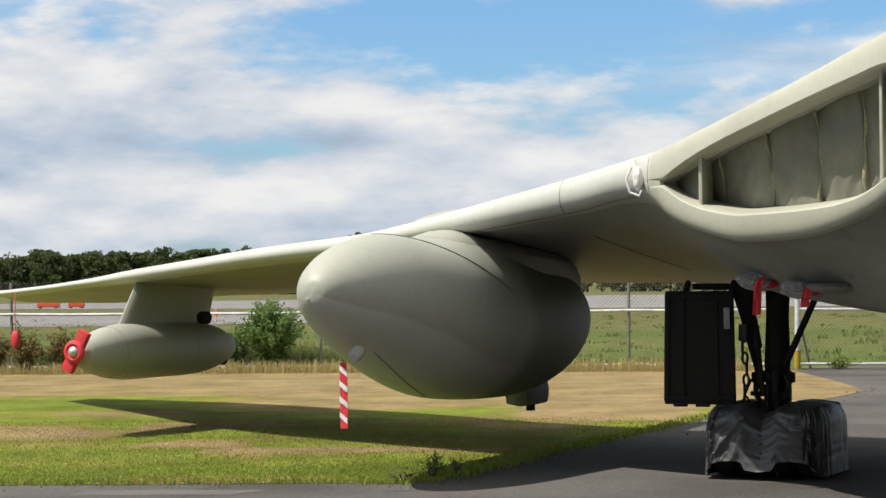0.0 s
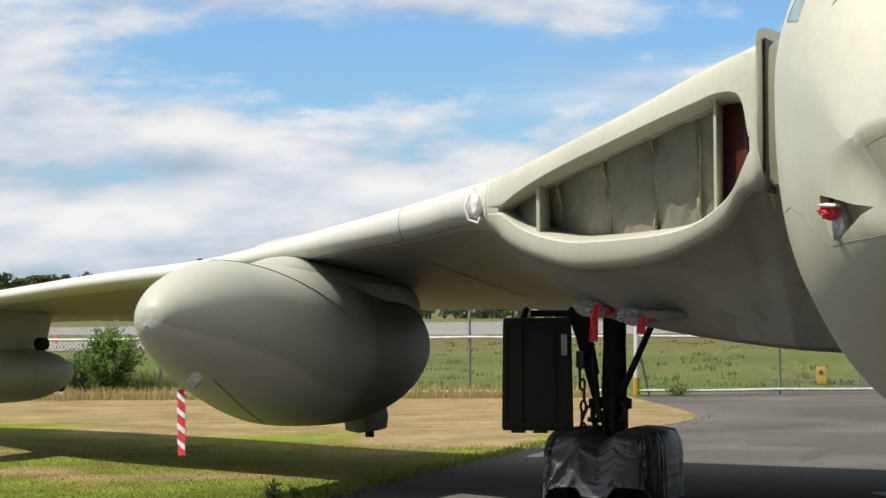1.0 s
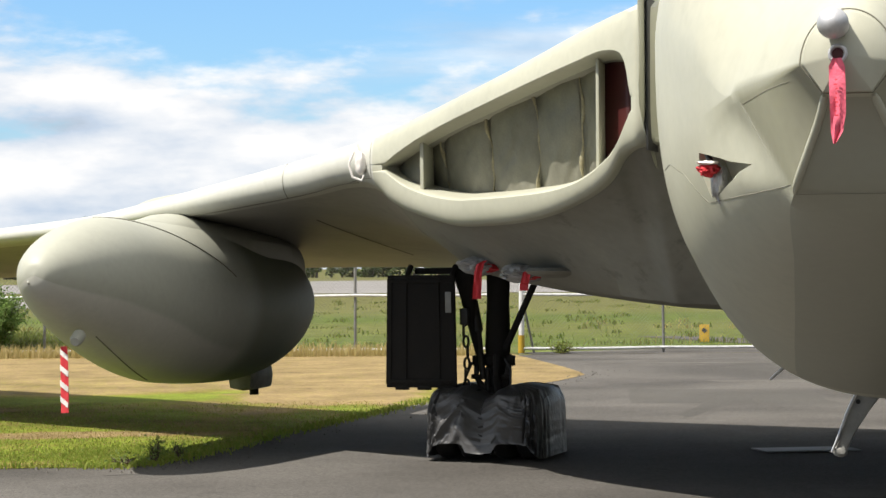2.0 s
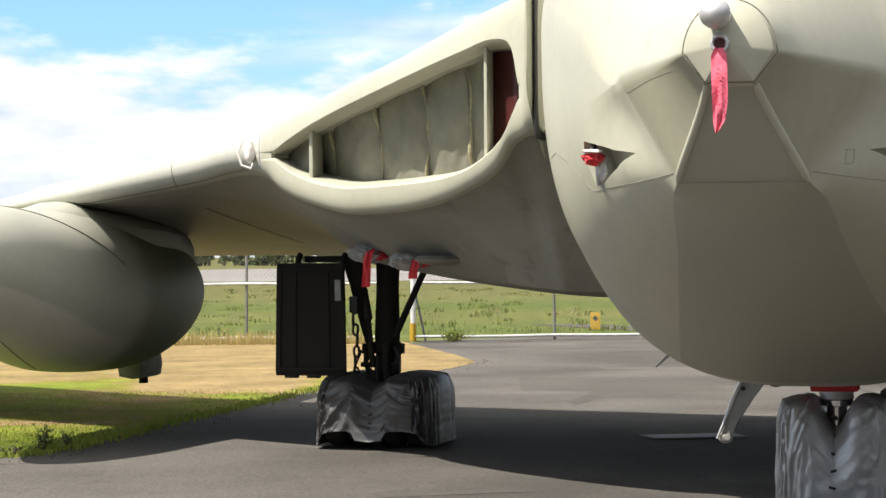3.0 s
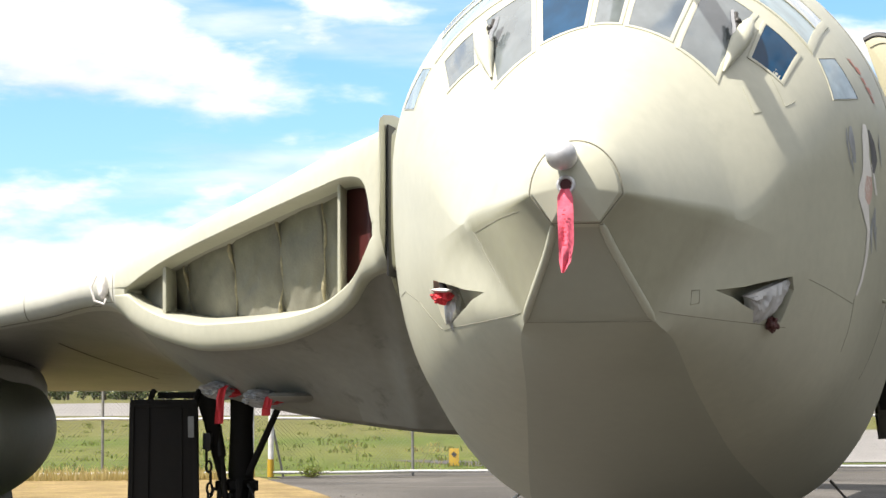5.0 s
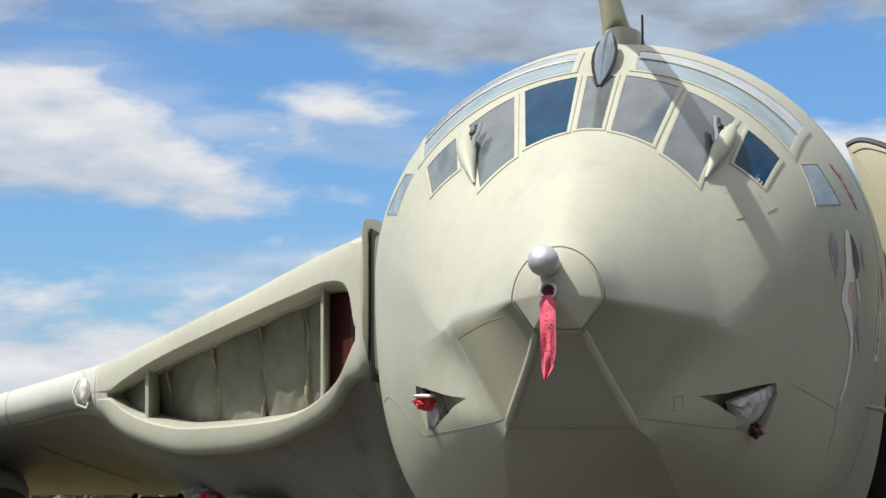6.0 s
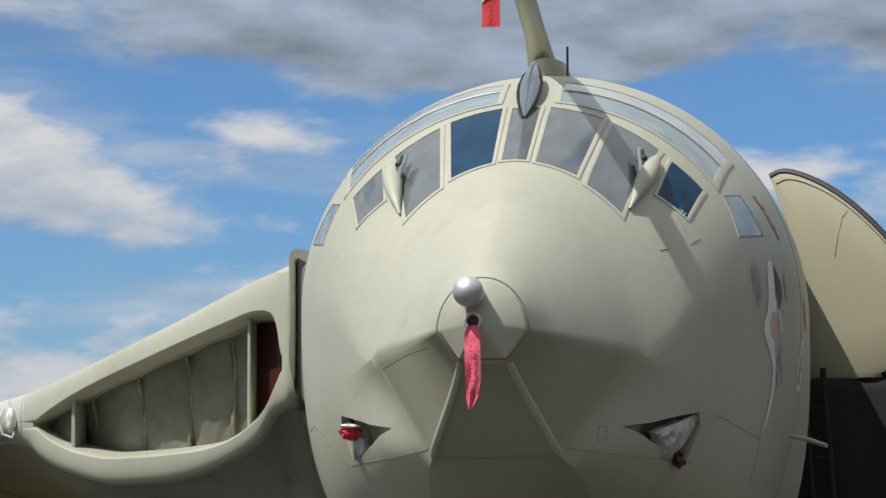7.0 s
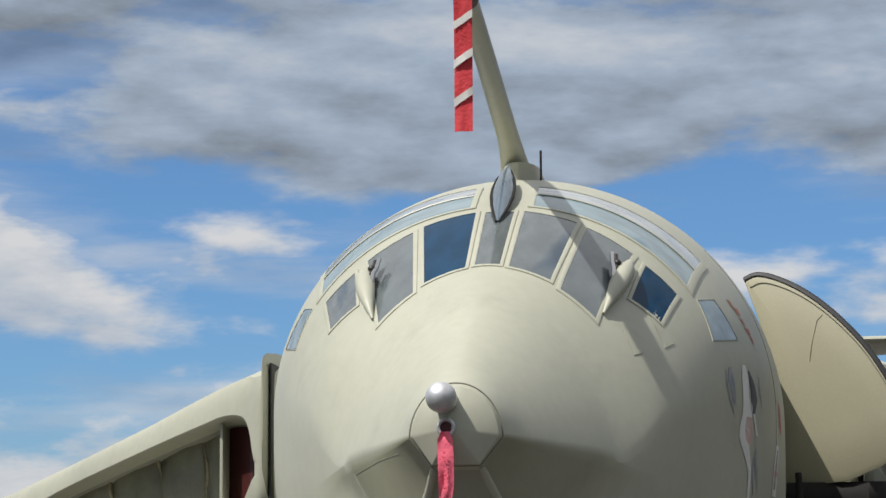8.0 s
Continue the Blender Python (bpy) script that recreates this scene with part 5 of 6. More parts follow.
def vents():
    for k, (s, l) in enumerate(((9.62, 4.24), (9.06, 3.72))):
        z = under_z(s, l) - 0.03
        c = empty("vent_cover", AC @ Matrix.Translation((s, l, z)), "silver cloth cover over an air vent", "cover", "vent covers")
        crumpled("cover_cloth", (0, 0, 0), (0.28, 0.19, 0.075), TARP_LIGHT, 3.0 + k * 4, c, n=36, depth=0.20, folds=8)
        crumpled("red_knot", (-0.16, -0.10, -0.02), (0.06, 0.075, 0.035), RED_CLOTH, 5.0 + k, c, "red cloth knot", n=12, depth=0.3)
    rows = [[(8.75 + 0.42 * math.cos(a) * math.cos(b), 3.36 + 0.26 * math.cos(a) * math.sin(b), under_z(8.75, 3.36) + 0.05 - 0.06 * math.sin(a)) for b in (k * math.pi / 12 for k in range(24))] for a in (-0.5, 0, 0.4, 0.8, 1.2, 1.55)]
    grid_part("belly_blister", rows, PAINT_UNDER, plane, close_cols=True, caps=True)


vents()

# ---- tank, pod ----
TANK_R = curve((8.46, 0.0), (8.475, 0.082), (8.49, 0.115), (8.56, 0.19), (8.68, 0.268), (8.85, 0.345), (9.06, 0.42), (9.69, 0.56), (10.56, 0.672), (11.72, 0.765), (12.89, 0.794), (13.85, 0.706), (14.63, 0.51), (15.11, 0.318), (15.35, 0.2), (15.4, 0.0))


def tank_rise(x):
    return 0.34 * (1 - smooth(8.46, 11.26, x))


def tank_swell(x):
    """How much the upper half of the tank stands higher than round."""
    return 1 + 0.2 * smooth(8.6, 9.9, x) * (1 - smooth(11.4, 13, x))


def fuel_tank():
    y, z = 8.0, 1.444
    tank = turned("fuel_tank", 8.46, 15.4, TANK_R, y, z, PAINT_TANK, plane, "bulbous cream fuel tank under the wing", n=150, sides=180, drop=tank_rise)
    for v in tank.data.vertices:
        zc = z + tank_rise(v.co.x)
        if v.co.z > zc:
            v.co.z = zc + (v.co.z - zc) * tank_swell(v.co.x)
    # positive: paler belly paint; negative: rear darkened as if in the wing's shade
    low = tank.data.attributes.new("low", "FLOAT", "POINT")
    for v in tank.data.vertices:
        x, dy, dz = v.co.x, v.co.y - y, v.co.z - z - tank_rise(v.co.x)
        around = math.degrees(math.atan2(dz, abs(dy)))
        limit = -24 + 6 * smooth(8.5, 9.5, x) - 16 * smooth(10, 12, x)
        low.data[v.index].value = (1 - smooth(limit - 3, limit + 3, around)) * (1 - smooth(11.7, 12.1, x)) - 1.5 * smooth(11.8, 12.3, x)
    # fairing that joins the tank to the wing
    rows = []
    wide = curve((10.3, 0.02), (10.6, 0.14), (11.0, 0.28), (12, 0.46), (13, 0.55), (13.8, 0.55), (14.4, 0.48), (14.7, 0.34), (14.8, 0.15))
    for s in np.linspace(10.3, 14.8, 44):
        w = wide(s)
        lw = min(max((s - LEAD(y) - 0.25) / (TRAIL(y) - LEAD(y) - 0.25), 0), 1)
        top = 2.36 + (TRAIL_Z(y) + 0.0 - 2.36) * lw ** 1.2
        if s < LEAD(y) + 0.1:
            top = z + TANK_R(s) * tank_swell(s) + tank_rise(s) + 0.04 * smooth(10.6, 11.4, s)
        base = z + TANK_R(s) * 0.55 - 0.10 * smooth(13.5, 15, s)
        foot = min(w * 1.15, TANK_R(s) * 0.8)
        ring = [(s, y - foot, base)]
        for k in range(13):
            a = math.pi * k / 12
            ring.append((s, y - (w + (foot - w) * abs(math.cos(a)) ** 3) * math.cos(a), base + (top - base) * math.sin(a) ** 0.45))
        ring.append((s, y + foot, base))
        rows.append(ring)
    grid_part("tank_pylon", rows, PAINT_TANK, tank, close_cols=True, caps=True)
    for s0, s1, a0, a1 in ((9.85, 11.6, 95, 20), (9.4, 10.9, -70, -86)):
        pts = []
        for i in range(25):
            t = i / 24
            s, a = s0 + (s1 - s0) * t, radians(a0 + (a1 - a0) * t)
            r = TANK_R(s) + 0.002
            pts.append((s, y - r * math.cos(a), z + tank_rise(s) + r * math.sin(a) * (tank_swell(s) if a > 0 else 1)))
        tube("tank_seam", pts, 0.006, SEAM, tank, sides=6)
    # small nose fittings
    lamp = tube("tank_lamp", [(9.02, 7.82, 1.24), (8.90, 7.80, 1.20), (8.86, 7.795, 1.19)], [0.062, 0.058, 0.04], PAINT_TANK, tank, "grey lamp housing", sides=14)
    bm = boxes(((13.95, 8.0, 0.66), (0.75, 0.30, 0.30)), bevel=0.14)
    # dark seam colour stands for the shade under the tank
    dump = part("dump_fairing", bm, SEAM, tank, "outlet fairing, its grey darkened for shade")
    tube("dump_pipe", [(14.05, 8.0, 0.55), (14.05, 8.0, 0.45)], 0.05, BLACK, dump, sides=10)
    bm = bmesh.new()
    bmesh.ops.create_uvsphere(bm, u_segments=12, v_segments=8, radius=0.02, matrix=Matrix.Translation((8.49, 8.06, 1.72)))
    part("tank_nose_fitting", bm, PAINT_TANK, tank)
    bump = curve((12.9, 0.0), (13.2, 0.14), (14.2, 0.30), (15.6, 0.36), (17.5, 0.28), (19.2, 0.06), (19.3, 0.0))
    turned("wing_fairing_body", 12.9, 19.3, bump, 9.0, 2.36, PAINT, plane, "slim fairing body on the wing", n=30, sides=28)


fuel_tank()
POD_R = curve((14.95, 0.0), (14.97, 0.11), (15.15, 0.21), (15.55, 0.31), (16.2, 0.36), (17.6, 0.355), (18.3, 0.30), (18.75, 0.19), (18.92, 0.10), (18.94, 0.0))


def hose_pod():
    y, z = 14.2, 1.02
    pod = turned("hose_pod", 14.95, 18.94, POD_R, y, z, PAINT_TANK, plane, "cream hose pod on a wing pylon", n=40, sides=40)
    rows = []
    for t in np.linspace(0, 1, 8):
        s0, s1 = 15.85 + 0.62 * t, 18.3 + 0.28 * t
        zz = 1.28 + 0.72 * t
        ring = []
        for k in range(24):
            a = k * math.pi / 12
            x = 0.5 - 0.5 * math.cos(a)
            ring.append((s0 + (s1 - s0) * x, y + 0.13 * math.sin(a) * (1.1 - 0.5 * x), zz - 0.12 * x * t))
        rows.append(ring)
    grid_part("pod_pylon", rows, PAINT_TANK, pod, close_cols=True, caps=True)
    tube("pylon_drain", [(17.75, 14.0, 1.42), (17.72, 13.88, 1.42)], 0.085, BLACK, pod, "round black outlet", sides=16)
    tube("drogue_mouth", [(18.55, y, 0.86), (18.78, y, 0.83)], [0.07, 0.075], BLACK, pod, sides=16)
    for s in (15.6, 17.4):
        r = POD_R(s) + 0.001
        tube("pod_seam", [(s, y + r * math.cos(k * math.pi / 20), z + r * math.sin(k * math.pi / 20)) for k in range(41)], 0.0025, SEAM, pod, sides=5)
    clamp = empty("propeller_clamp", AC @ Matrix.Translation((14.88, 14.2, 1.05)) @ pose(0, 0, 0, 28, 0, 0), "red clamp over the small pod propeller", "cover")
    part("board", boxes(((-0.02, 0, 0.16), (0.10, 0.15, 0.24)), ((-0.02, 0, -0.16), (0.10, 0.15, 0.22)), bevel=0.02), RED_CLOTH, clamp)
    tube("ring", [(-0.06, 0.10 * math.cos(k * math.pi / 10), 0.10 * math.sin(k * math.pi / 10)) for k in range(21)], 0.045, RED_CLOTH, clamp, sides=8)
    bm = bmesh.new()
    bmesh.ops.create_uvsphere(bm, u_segments=16, v_segments=10, radius=0.075, matrix=Matrix.Translation((-0.06, 0, 0)))
    part("hub", bm, SILVER, clamp, "bright metal hub")


hose_pod()


# ---- undercarriage ----
def tyre(name, at, radius, width, parent, rim_mat):
    prof = [(0.55, -0.5), (0.86, -0.5), (0.96, -0.38), (1.0, -0.15), (1.0, 0.15), (0.96, 0.38), (0.86, 0.5), (0.55, 0.5)]
    rows = [[(at[0] + radius * r * math.cos(k * math.pi / 16), at[1] + width * w, at[2] + radius * r * math.sin(k * math.pi / 16)) for k in range(32)] for r, w in prof]
    ob = grid_part(name, rows, RUBBER, parent, "black rubber tyre", close_rows=True, close_cols=True, sharp=50)
    rows = [[(at[0] + radius * r * math.cos(k * math.pi / 12), at[1] + width * w, at[2] + radius * r * math.sin(k * math.pi / 12)) for k in range(24)] for r, w in ((0.05, -0.3), (0.4, -0.35), (0.57, -0.42), (0.57, 0.42), (0.4, 0.35), (0.05, 0.3))]
    grid_part("rim", rows, rim_mat, ob, close_cols=True, caps=True)


def wheel_cover(name, m, half_l, half_s, high, hem, seed, label, group, skirt=0.02, fan=1.0, amount=0.03, neck=0.10, mat=None, gap_wide=5.0):
    """A draped silver cloth over a pair of wheels: a valley between two lobes, folds that fan down from its top, an uneven hem."""
    ns, nr = 300, 84
    rows = []
    for j in range(nr):
        v = j / (nr - 1)
        row = []
        for i in range(ns):
            a = 2 * math.pi * i / ns
            c, s = math.cos(a), math.sin(a)
            px, py = math.copysign(abs(c) ** 0.4, c), math.copysign(abs(s) ** 0.4, s)
            if v < 0.35:
                t = v / 0.35
                ext = 0.90 * t ** 0.9
                z = high - 0.035 * t ** 3
            else:
                t = (v - 0.35) / 0.65
                ext = 0.90 + 0.10 * math.sin(min(1, t * 3.0) * math.pi / 2) + skirt * t * t
                gap = max(0, -px) ** 2 * math.exp(-((abs(py) - 0.55) / 0.33) ** 8)
                low = 0.012 + (hem - 0.012) * gap
                z = high - 0.035 - (high - 0.035 - low) * (0.25 * t + 0.75 * t ** 1.25)
            x, y = half_s * px * ext, half_l * py * ext
            across = y / half_l
            down = (high - z) / (high - hem)
            valley = math.exp(-(across * gap_wide) ** 2)
            z -= valley * neck * (1 - down)
            x -= math.copysign(valley * 0.10 * min(1, abs(px) * 1.2) * (1 - 0.6 * down), px) * min(1, v * 3)
            z -= 0.10 * abs(px * ext) ** 4 * high * (1 - down)
            # folds: rays from the top of the valley, mixed with plain hanging drapes
            side = math.copysign(1, across)
            ray = math.atan2(abs(across) * half_l, down * (high - hem) + 0.06)
            flank = smooth(0.72, 0.97, abs(py))
            u = (fan * ray * 4.2 + (1 - fan) * across * 5) * (1 - flank) + flank * px * half_s * 8 + side * 9
            fold = 1 - 2.3 * abs(noise.noise(Vector((u, down * 0.7 + px * 1.0, seed))))
            fold += 0.6 * (1 - 2.3 * abs(noise.noise(Vector((u * 2.3 + 5, down * 1.6 + px * 2, seed + 9)))))
            fold += 0.22 * (1 - 2.3 * abs(noise.noise(Vector((u * 4.6 + 2, down * 3.0 + px * 3, seed + 4)))))
            grow = min(1, v * 2.6) * (0.35 + 0.65 * min(1, down * 2))
            out = amount * (fold - 0.4) * grow * (0.35 + 0.65 * max(0, -px) ** 2)
            crease = 0.003 * (1 - 3 * abs(noise.noise(Vector((across * 7 + seed, px * 5, down * 6)))))
            x, y = x + (out + crease) * px, y + (out + crease) * py * 0.7
            z += 0.012 * (fold - 0.4) * (1 - down) * min(1, v * 5) + crease * (1 - down)
            if j >= nr - 2:
                z += 0.014 * noise.noise(Vector((c * 2.2, s * 2.2, seed * 3))) + 0.006 * fold
            row.append((x, y, max(0.004, z)))
        rows.append(row)
    cover = empty(name, m, label, "wheel cover", group)
    ob = grid_part("cloth", rows, mat or TARP, cover, close_cols=True, sharp=60)
    bm = bmesh.new()
    bm.from_mesh(ob.data)
    bmesh.ops.holes_fill(bm, edges=[e for e in bm.edges if e.is_boundary and e.verts[0].co.z > high * 0.6], sides=0)
    bm.to_mesh(ob.data)
    bm.free()
    # laced seam down the middle of the front
    front = sorted(((v.co.z, v.co.x) for v in ob.data.vertices if abs(v.co.y) < 0.02 and v.co.x < -0.3 * half_s), reverse=True)
    zs, xs = np.array([q[0] for q in front][::-1]), np.array([q[1] for q in front][::-1])
    for k in range(5):
        z = hem + 0.08 + (high * 0.88 - hem - 0.08) * k / 4.6
        bm = bmesh.new()
        box(bm, (float(np.interp(z, zs, xs)) - 0.004, 0.006 * (-1) ** k, z), (0.016, 0.05, 0.02), Matrix.Rotation(0.25 * (-1) ** k, 3, "X"), 0.004)
        part("lacing_toggle", bm, SEAL, ob, "dark lacing toggle")
    return cover


def undercarriage(sign):
    def p(s, l, z):
        return (s, sign * l, z)
    leg = tube("main_gear_leg", [p(11.8, 4.66, 0.40), p(11.8, 4.66, 0.66), p(11.8, 4.66, 0.69), p(11.8, 4.66, 0.84), p(11.8, 4.66, 0.88), p(11.8, 4.66, 1.05), p(11.82, 4.66, 1.5), p(11.85, 4.66, 1.95)], [0.075, 0.08, 0.13, 0.13, 0.11, 0.125, 0.11, 0.12], BLACK, plane, "black main undercarriage leg", sides=18)
    part("axle_beam", boxes((p(11.8, 4.68, 0.36), (0.95, 0.14, 0.16)), (p(11.8, 4.68, 0.55), (0.22, 0.24, 0.26)), bevel=0.03), BLACK, leg)
    tube("oleo", [p(11.62, 4.76, 0.75), p(11.60, 4.80, 1.20), p(11.60, 4.805, 1.22), p(11.60, 4.855, 1.50), p(11.60, 4.86, 1.52), p(11.66, 4.90, 1.78)], [0.03, 0.03, 0.052, 0.052, 0.03, 0.03], DARK_STEEL, leg, sides=12)
    tube("side_stay", [p(11.72, 4.57, 1.03), p(11.70, 4.30, 1.60), p(11.72, 4.20, 1.82)], [0.034, 0.032, 0.034], BLACK, leg, sides=12)
    tube("front_stay", [p(11.62, 4.80, 0.98), p(11.58, 4.86, 1.28), p(11.58, 4.89, 1.55), p(11.6, 4.92, 1.82)], [0.032, 0.045, 0.085, 0.15], BLACK, leg, sides=12)
    tube("torque_link", [p(11.6, 4.60, 0.62), p(11.50, 4.60, 0.80), p(11.62, 4.62, 0.98)], [0.045, 0.03, 0.045], BLACK, leg, sides=8)
    tube("bolt_collar", [p(11.8, 4.68, 0.88), p(11.8, 4.68, 0.90), p(11.8, 4.68, 0.97), p(11.8, 4.68, 0.99)], [0.15, 0.17, 0.17, 0.15], BLACK, leg, sides=16)
    for k in (-1, 1):
        part("collar_lug", boxes((p(11.68, 4.67 + 0.17 * k, 0.93), (0.10, 0.07, 0.10)), bevel=0.015), BLACK, leg)
        tube("fork", [p(11.66, 4.67 + 0.16 * k, 0.90), p(11.58, 4.67 + 0.15 * k, 0.78), p(11.66, 4.67 + 0.08 * k, 0.62)], [0.032, 0.026, 0.034], DARK_STEEL, leg, sides=10)
        tube("pin", [p(11.56, 4.67 + 0.11 * k, 0.78), p(11.56, 4.67 + 0.19 * k, 0.78)], 0.024, BLACK, leg, sides=10)
    for k in range(2):
        tube("chrome_piston", [p(11.66, 4.64 + 0.09 * k, 0.52), p(11.66, 4.64 + 0.09 * k, 0.86)], 0.025, CHROME if k == 0 else DARK_STEEL, leg, sides=10)
    tube("hose", [p(11.55, 4.52, 0.6), p(11.5, 4.46, 0.72), p(11.55, 4.47, 0.85), p(11.6, 4.54, 0.95)], 0.012, SEAL, leg, sides=6)
    tube("hose", [p(11.5, 4.86, 0.62), p(11.45, 4.90, 0.75), p(11.5, 4.84, 0.92)], 0.012, SEAL, leg, sides=6)
    # hanging chain of links
    for k in range(7):
        z = 0.70 + 0.105 * k
        l = 4.88 + 0.012 * math.sin(k * 1.7) + (0.02 if k > 4 else 0)
        rows = tube_rows([p(11.45 + 0.03 * math.sin(a) * (k % 2), l + 0.026 * math.sin(a) * (1 if k % 2 == 0 else 0.35), z + 0.055 * math.cos(a)) for a in np.linspace(0, 2 * math.pi, 13)], 0.013, 6)
        grid_part("chain_link", rows, DARK_STEEL, leg, close_cols=True)
    for lz, lh in ((1.36, 0.16), (0.64, 0.06)):
        part("lug", boxes((p(11.45, 4.90, lz), (0.07, 0.08, lh)), bevel=0.015), DARK_STEEL, leg)
    for s in (11.50, 12.10):
        for l in (-0.40, -0.17, 0.17, 0.40):
            tyre("tyre", p(s, 4.66 + l, 0.335), 0.335, 0.20, leg, WHITE_PAINT)
    # leg door: a black plate with ribs, hung from the wing
    door = part("leg_door", boxes((p(11.35, 5.295, 1.22), (0.045, 0.70, 1.08)), bevel=0.012), BLACK, plane, "black ribbed undercarriage door")
    for l, w in ((4.97, 0.05), (5.11, 0.02), (5.45, 0.025), (5.62, 0.05)):
        part("rib", boxes((p(11.325, l, 1.22), (0.03, w, 1.02)), bevel=0.008), BLACK, door)
    for z in (0.74, 1.70):
        part("cross_rib", boxes((p(11.32, 5.295, z), (0.035, 0.66, 0.03)), bevel=0.006), BLACK, door)
    part("label_plate", boxes((p(11.285, 5.0, 1.50), (0.006, 0.06, 0.20)), bevel=0.001), WHITE_PAINT, door, "small pale plate")
    for l in (5.07, 5.27, 5.49):
        part("hem_tab", boxes((p(11.35, l, 0.672), (0.05, 0.13, 0.03)), bevel=0.005), BLACK, door)
    for l in (5.0, 5.45):
        tube("hinge_arm", [p(11.38, l, 1.72), p(11.42, l, 1.78), p(11.5, l, 1.84)], 0.03, BLACK, door, sides=8)
    part("bay_beam", boxes((p(11.6, 5.05, 1.80), (0.1, 0.75, 0.06)), bevel=0.01), BLACK, door)
    # the door is narrower at its hinge than at its foot
    for ob in (door, *door.children):
        if ob.name.startswith(("hinge_arm", "bay_beam")):
            continue
        for v in ob.data.vertices:
            v.co.y = sign * (5.30 + (abs(v.co.y) - 5.295) * (1.0 - 0.05 * (v.co.z - 0.68) / 1.08))
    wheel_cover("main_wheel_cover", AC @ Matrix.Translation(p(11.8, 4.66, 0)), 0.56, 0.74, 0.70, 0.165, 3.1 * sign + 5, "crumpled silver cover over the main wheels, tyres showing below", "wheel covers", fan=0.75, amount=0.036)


undercarriage(1)
undercarriage(-1)


def nose_gear():
    leg = tube("nose_gear_leg", [(6.95, 0, 0.35), (6.95, 0, 0.70), (6.95, 0, 0.71), (6.95, 0, 0.82), (6.95, 0, 0.83), (6.95, 0, 1.15)], [0.075, 0.075, 0.12, 0.12, 0.14, 0.14], CHROME, plane, "bright nose undercarriage leg", sides=24)
    part("red_collar", boxes(((6.80, 0, 0.855), (0.32, 0.34, 0.06)), bevel=0.015), RED_CLOTH, leg, "red painted collar")
    tube("leg_collar", [(6.93, 0, 0.75), (6.93, 0, 0.76), (6.93, 0, 0.86), (6.93, 0, 0.87)], [0.10, 0.125, 0.125, 0.10], SILVER, leg, "bright metal collar", sides=24)
    for l in (-0.24, 0.24):
        tyre("tyre", (6.95, l, 0.38), 0.38, 0.24, leg, WHITE_PAINT)
    tube("drag_stay", [(6.9, -0.35, 0.78), (7.1, -0.62, 0.95), (7.2, -0.8, 1.1)], 0.05, WHITE_PAINT, leg, sides=12)
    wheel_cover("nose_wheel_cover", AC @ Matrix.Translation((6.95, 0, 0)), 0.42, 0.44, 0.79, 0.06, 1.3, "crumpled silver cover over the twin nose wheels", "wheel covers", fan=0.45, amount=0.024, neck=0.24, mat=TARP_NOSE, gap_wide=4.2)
    for sign in (1, -1):
        out = [(0.60, 1.05), (0.66, 0.92), (0.735, 0.76), (0.80, 0.58), (0.845, 0.47), (0.80, 0.44), (0.745, 0.50), (0.70, 0.62), (0.60, 0.76), (0.48, 0.92), (0.42, 1.05)]
        n = len(out)
        verts = [(6.75 + d, sign * l, z) for d in (0, 0.10) for l, z in out]
        faces = [tuple(range(n)), tuple(range(2 * n - 1, n - 1, -1))] + [(i, i + n, (i + 1) % n + n, (i + 1) % n) for i in range(n)]
        bm = bmesh.new()
        vs = [bm.verts.new(v) for v in verts]
        for f in faces:
            bm.faces.new([vs[i] for i in f])
        bmesh.ops.bevel(bm, geom=list(bm.edges), offset=0.008, segments=2, affect="EDGES")
        arm = part("door_arm", bm, WHITE_PAINT, plane, "curved pale nose door arm with bolt holes")
        for l, z in ((0.665, 0.84), (0.60, 0.93)):
            tube("bolt", [(6.74, sign * l, z), (6.752, sign * l, z)], 0.018, SEAL, arm, sides=10)
        crumpled("arm_foot", (6.78, sign * 0.80, 0.475), (0.05, 0.05, 0.04), WHITE_PAINT, 2.0 + sign, arm, n=8)
        edge = [(6.735, sign * (l + 0.012), z) for l, z in out[:5]]
        tube("arm_edge", edge, 0.01, SILVER, arm, sides=6)
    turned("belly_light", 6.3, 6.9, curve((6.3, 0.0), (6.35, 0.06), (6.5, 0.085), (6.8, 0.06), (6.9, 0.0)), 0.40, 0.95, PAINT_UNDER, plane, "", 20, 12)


nose_gear()


# ---- tail ----
def tail():
    rows = []
    for t in np.linspace(0, 1, 10):
        z = 3.6 + 3.0 * t
        s0, s1 = 25.5 + 4.8 * t, 32.6 + 1.6 * t
        rows.append([(s0 + (s1 - s0) * (0.5 - 0.5 * math.cos(a)), 0.28 * (1 - 0.5 * t) * math.sin(a), z) for a in (k * math.pi / 12 for k in range(24))])
    grid_part("tail_fin", rows, PAINT, plane, "tall swept tail fin", close_cols=True, caps=True)
    for sign in (1, -1):
        rows = []
        for t in np.linspace(0, 1, 12):
            l = 5.4 * t
            s0, s1 = 29.6 + 0.78 * l, 33.6 + 0.32 * l
            rows.append([(s0 + (s1 - s0) * (0.5 - 0.5 * math.cos(a)), sign * l, 6.48 + 0.10 * l + (0.17 - 0.012 * l) * math.sin(a)) for a in (k * math.pi / 12 for k in range(24))])
        grid_part("tailplane", rows, PAINT, plane, "swept tailplane high on the fin", close_cols=True, caps=True)


tail()


